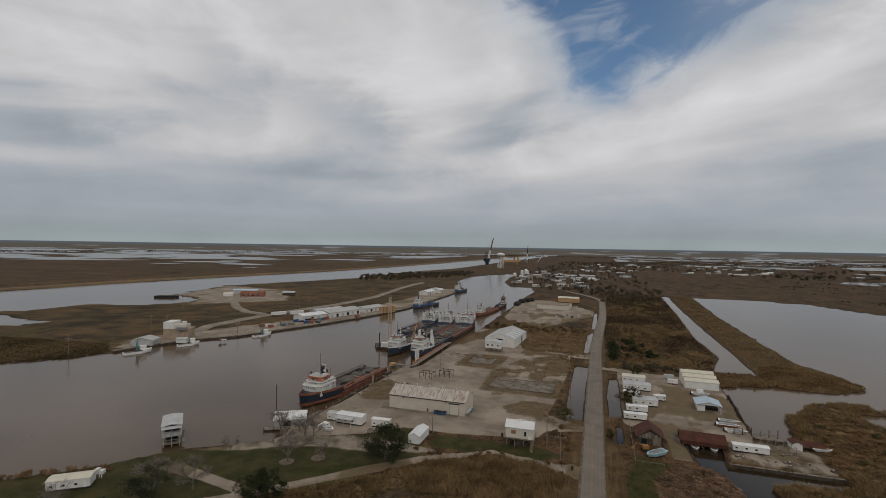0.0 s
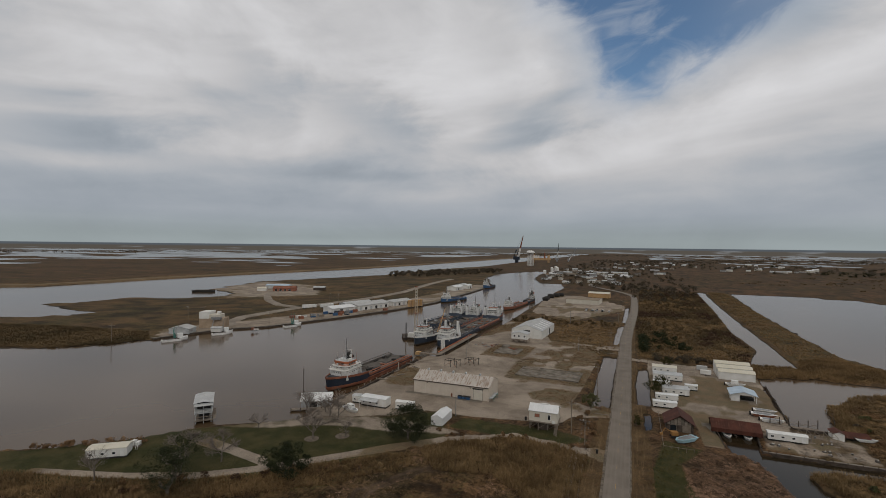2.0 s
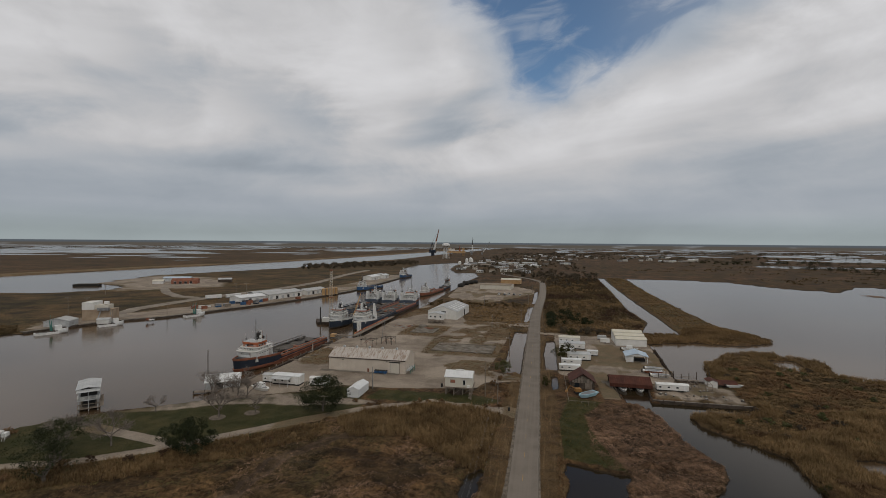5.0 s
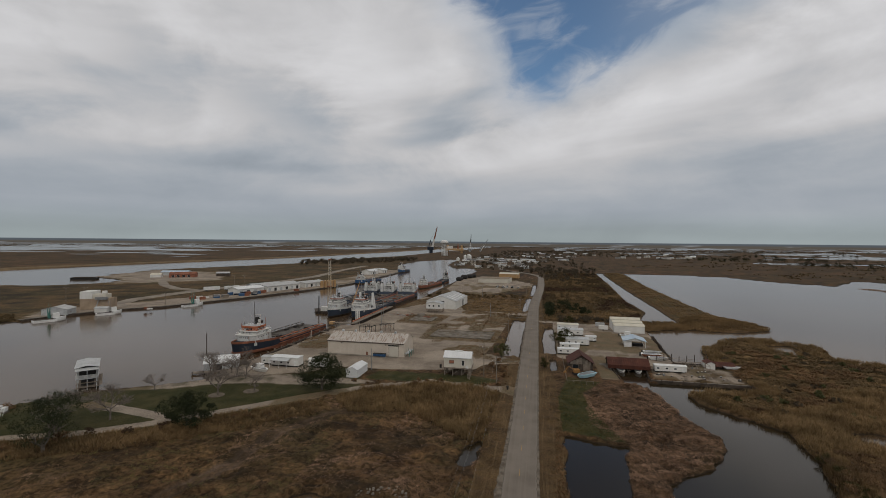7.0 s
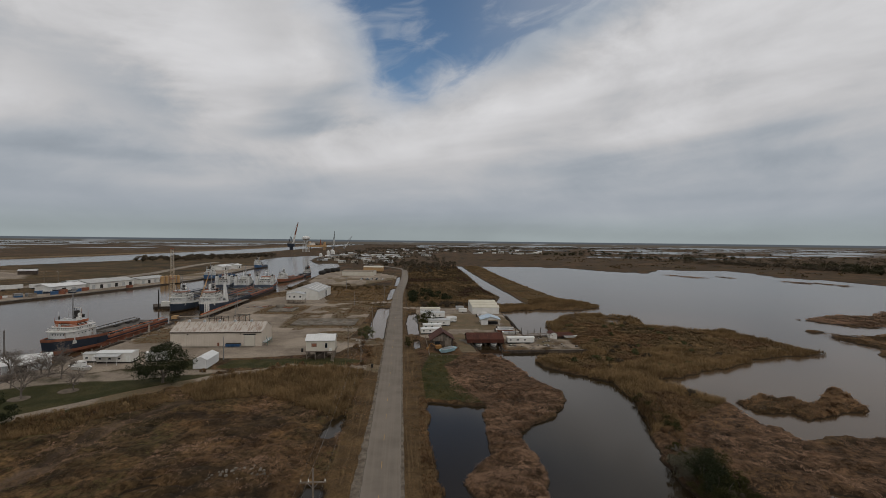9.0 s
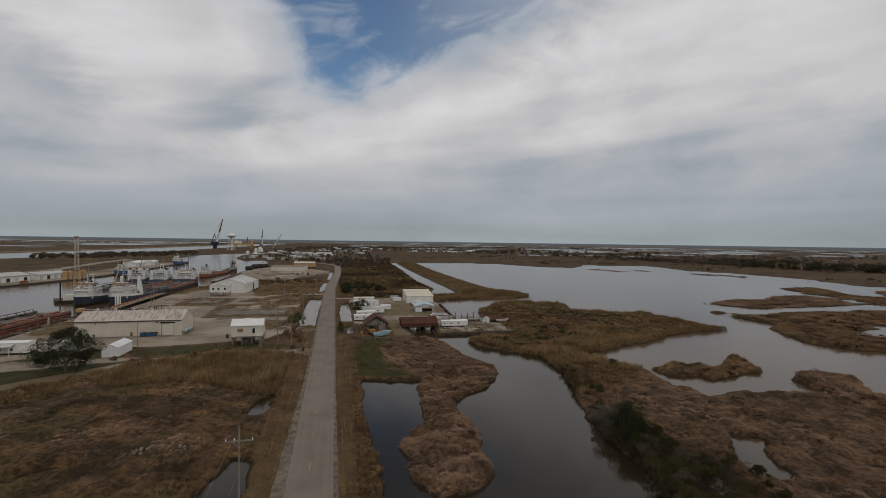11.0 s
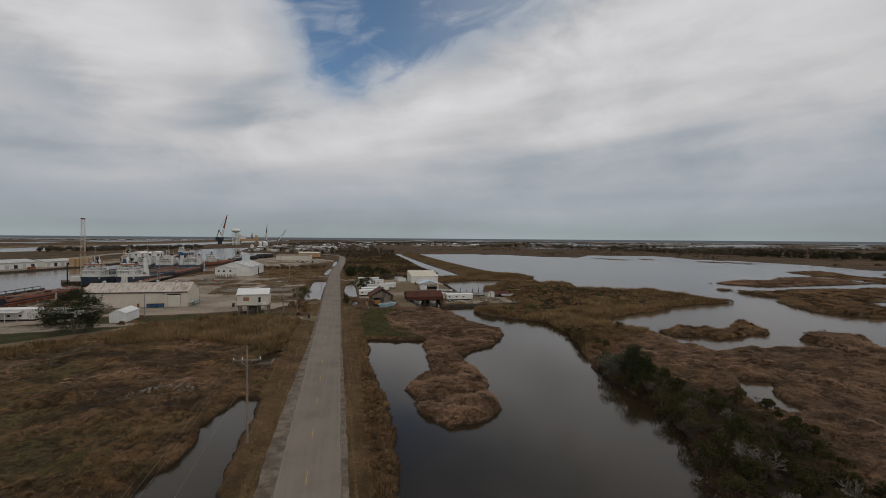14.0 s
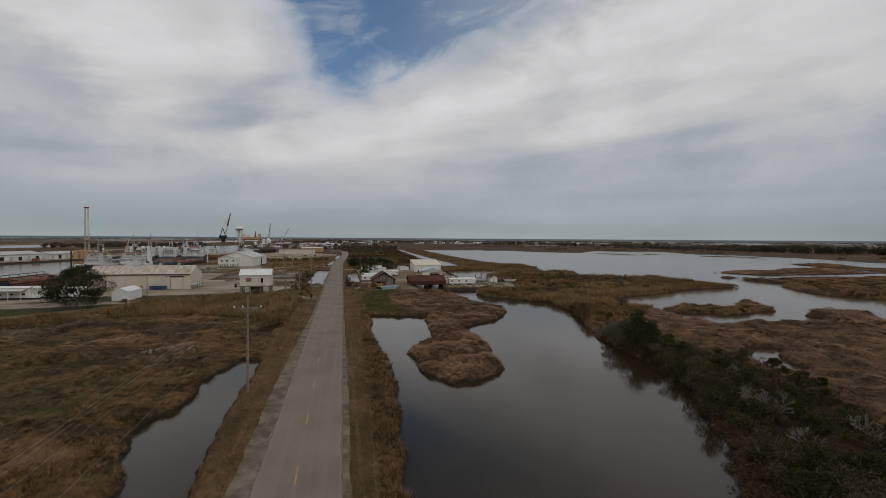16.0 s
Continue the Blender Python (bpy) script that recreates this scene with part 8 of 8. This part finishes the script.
def thicket(name, spots, heights, radii, per, size, mat, label, seed, flat=0.8):
    """Far trees and scrub, too many to tell apart: one cloud of leaf faces over all the spots."""
    spots = np.asarray(spots)
    g = np.random.default_rng(seed)
    z = np.maximum(ground(spots[:, 0], spots[:, 1]), 0.0)
    n = len(spots)
    lob = 5
    c = np.repeat(np.column_stack([spots, z]), lob, 0)
    hh, rr = np.repeat(heights, lob), np.repeat(radii, lob)
    a = g.uniform(0, 2 * np.pi, n * lob)
    c[:, 0] += rr * 0.6 * np.cos(a) * g.random(n * lob)
    c[:, 1] += rr * 0.6 * np.sin(a) * g.random(n * lob)
    c[:, 2] += hh * g.uniform(0.25, 0.75, n * lob)
    v, f = leaf_cloud(c, np.minimum(rr * 0.6, hh * 0.36), per, size, seed, flat)
    return tagged(new(name, quick_mesh(name, v, f, mat, 4)), label, "woods", kind="stuff")


for k, (q, hs, mat, lab) in enumerate(UNDERGROWTH):
    thicket("bank_undergrowth", q, hs, hs * 1.2, (15, 22)[k], 0.09, mat, lab, 62 + k)
g = np.random.default_rng(77)


def in_poly(poly, n, seed):
    gg = np.random.default_rng(seed)
    p = np.array(poly, float)
    q_ = p.min(0) + gg.random((n, 2)) * (p.max(0) - p.min(0))
    q_ = q_[sdf(poly, q_[:, 0], q_[:, 1]) < -1]
    return q_[shore(q_[:, 0], q_[:, 1]) > 1.5]


q = in_poly([(14, 325), (34, 318), (70, 325), (78, 420), (86, 560), (94, 780), (20, 790), (16, 560), (13, 430)], 480, 1)
q = q[wave(q[:, 0], q[:, 1], 45.0, 3) > 0.46]
hs = g.uniform(1.5, 4.6, len(q))
thicket("scrub", q, hs, hs * 0.9, 26, 0.42, BRUSH, "olive and tan scrub between road and canal", 2)
q = np.array([(14.5 + 3 * g.random(), y) for y in np.arange(318, 372, 3.0)] + [(17 + 26 * g.random(), 330 + 60 * g.random()) for _ in range(16)])
hs = g.uniform(3.5, 6.5, len(q))
thicket("evergreen_scrub", q, hs, hs * 0.7, 60, 0.36, LEAF, "dark evergreen scrub beside the road", 3)
q = np.array([(-166 + 28 * u + g.normal() * 0.8, 90 + 17 * u + g.normal() * 0.8) for u in g.random(44)])
hs = g.uniform(0.9, 2.0, len(q))
thicket("bank_scrub", q, hs, hs, 30, 0.16, MARSH, "brown scrub along the channel bank", 15)
q = in_poly([(18, 296), (60, 296), (70, 304), (40, 312), (18, 308)], 60, 4)
hs = g.uniform(1.5, 3.5, len(q))
thicket("scrub", q, hs, hs, 40, 0.3, FARWOOD, "brown scrub behind the marina", 5)
q = in_poly([(-92, 405), (-60, 400), (-40, 400), (0, 415), (-2, 440), (-50, 436), (-86, 440)], 60, 6)
hs = g.uniform(1.5, 3.6, len(q))
thicket("scrub", q, hs, hs, 24, 0.4, BRUSH, "brown scrub across the yard's far edge", 7)
q = in_poly([(-505, 960), (-462, 850), (-420, 880), (-366, 958), (-330, 1050), (-300, 1150), (-330, 1300), (-440, 1160)], 260, 8)
hs = g.uniform(5, 10, len(q))
thicket("island_wood", q, hs, hs, 26, 1.1, FARWOOD, "brown winter wood on the island", 9)
q = np.concatenate([in_poly([(-150, 870), (90, 700), (110, 900), (90, 1500), (400, 2500), (-150, 2600), (-190, 1300)], 900, 10), in_poly([(14, 560), (96, 700), (96, 800), (-70, 900), (10, 720)], 160, 12)])
hs = g.uniform(4, 9, len(q))
thicket("town_trees", q, hs, hs * 0.9, 20, 0.85, FARWOOD, "dark trees among the town houses", 11)
# tree lines of the far marsh to the east
q = []
for x0, y0, x1, y1, n, spread in ((640, 1060, 730, 740, 50, 22), (730, 760, 700, 580, 40, 18), (700, 590, 800, 480, 40, 18), (560, 1240, 1200, 1000, 70, 60), (760, 760, 1500, 420, 110, 60), (640, 900, 1000, 640, 50, 50), (420, 1500, 1200, 1500, 70, 60), (200, 1750, 1400, 2100, 120, 120), (800, 480, 1800, 100, 110, 80), (1200, 1400, 2600, 700, 120, 160)):
    for _ in range(n):
        u = g.random()
        q.append((x0 + (x1 - x0) * u + g.normal() * spread * 0.4, y0 + (y1 - y0) * u + g.normal() * spread))
q = np.array(q)
q = np.concatenate([q, q[::2] + g.normal(size=q[::2].shape) * 14])
q = q[shore(q[:, 0], q[:, 1]) > 2]
hs = g.uniform(6, 14, len(q))
green = wave(q[:, 0], q[:, 1], 160.0, 2) > 0.50
thicket("far_trees", q[green], hs[green], hs[green] * 1.1, 17, 1.05, FAR_GREEN, "dark evergreen tree line beyond the lake", 13)
thicket("far_trees", q[~green], hs[~green] * 0.8, hs[~green] * 1.3, 15, 1.05, FARWOOD, "brown leafless tree line beyond the lake", 18)
q = in_poly([(300, 760), (540, 700), (520, 420), (500, 280), (900, 200), (1900, 500), (1500, 1500), (300, 1500), (140, 820)], 1500, 19)
q = q[wave(q[:, 0] * 0.6, q[:, 1], 120.0, 3) > 0.46]
hs = g.uniform(1.0, 3.0, len(q))
thicket("marsh_scrub", q, hs, hs * 8.0, 6, 1.1, BRUSH, "low brown scrub on the marsh beyond the lake", 20)
q = []
for x0, y0, x1, y1, n, spread in ((-3000, 3600, 800, 4300, 260, 150), (800, 3600, 3600, 2400, 260, 200), (100, 2600, 1500, 3200, 160, 150), (-3800, 1500, -3000, 3600, 160, 200)):
    for _ in range(n):
        u = g.random()
        q.append((x0 + (x1 - x0) * u + g.normal() * spread, y0 + (y1 - y0) * u + g.normal() * spread))
q = np.array(q)
hs = g.uniform(3, 7, len(q))
thicket("horizon_woods", q, hs, hs * 7.0, 6, 2.6, FARWOOD, "low woods along the horizon", 14)
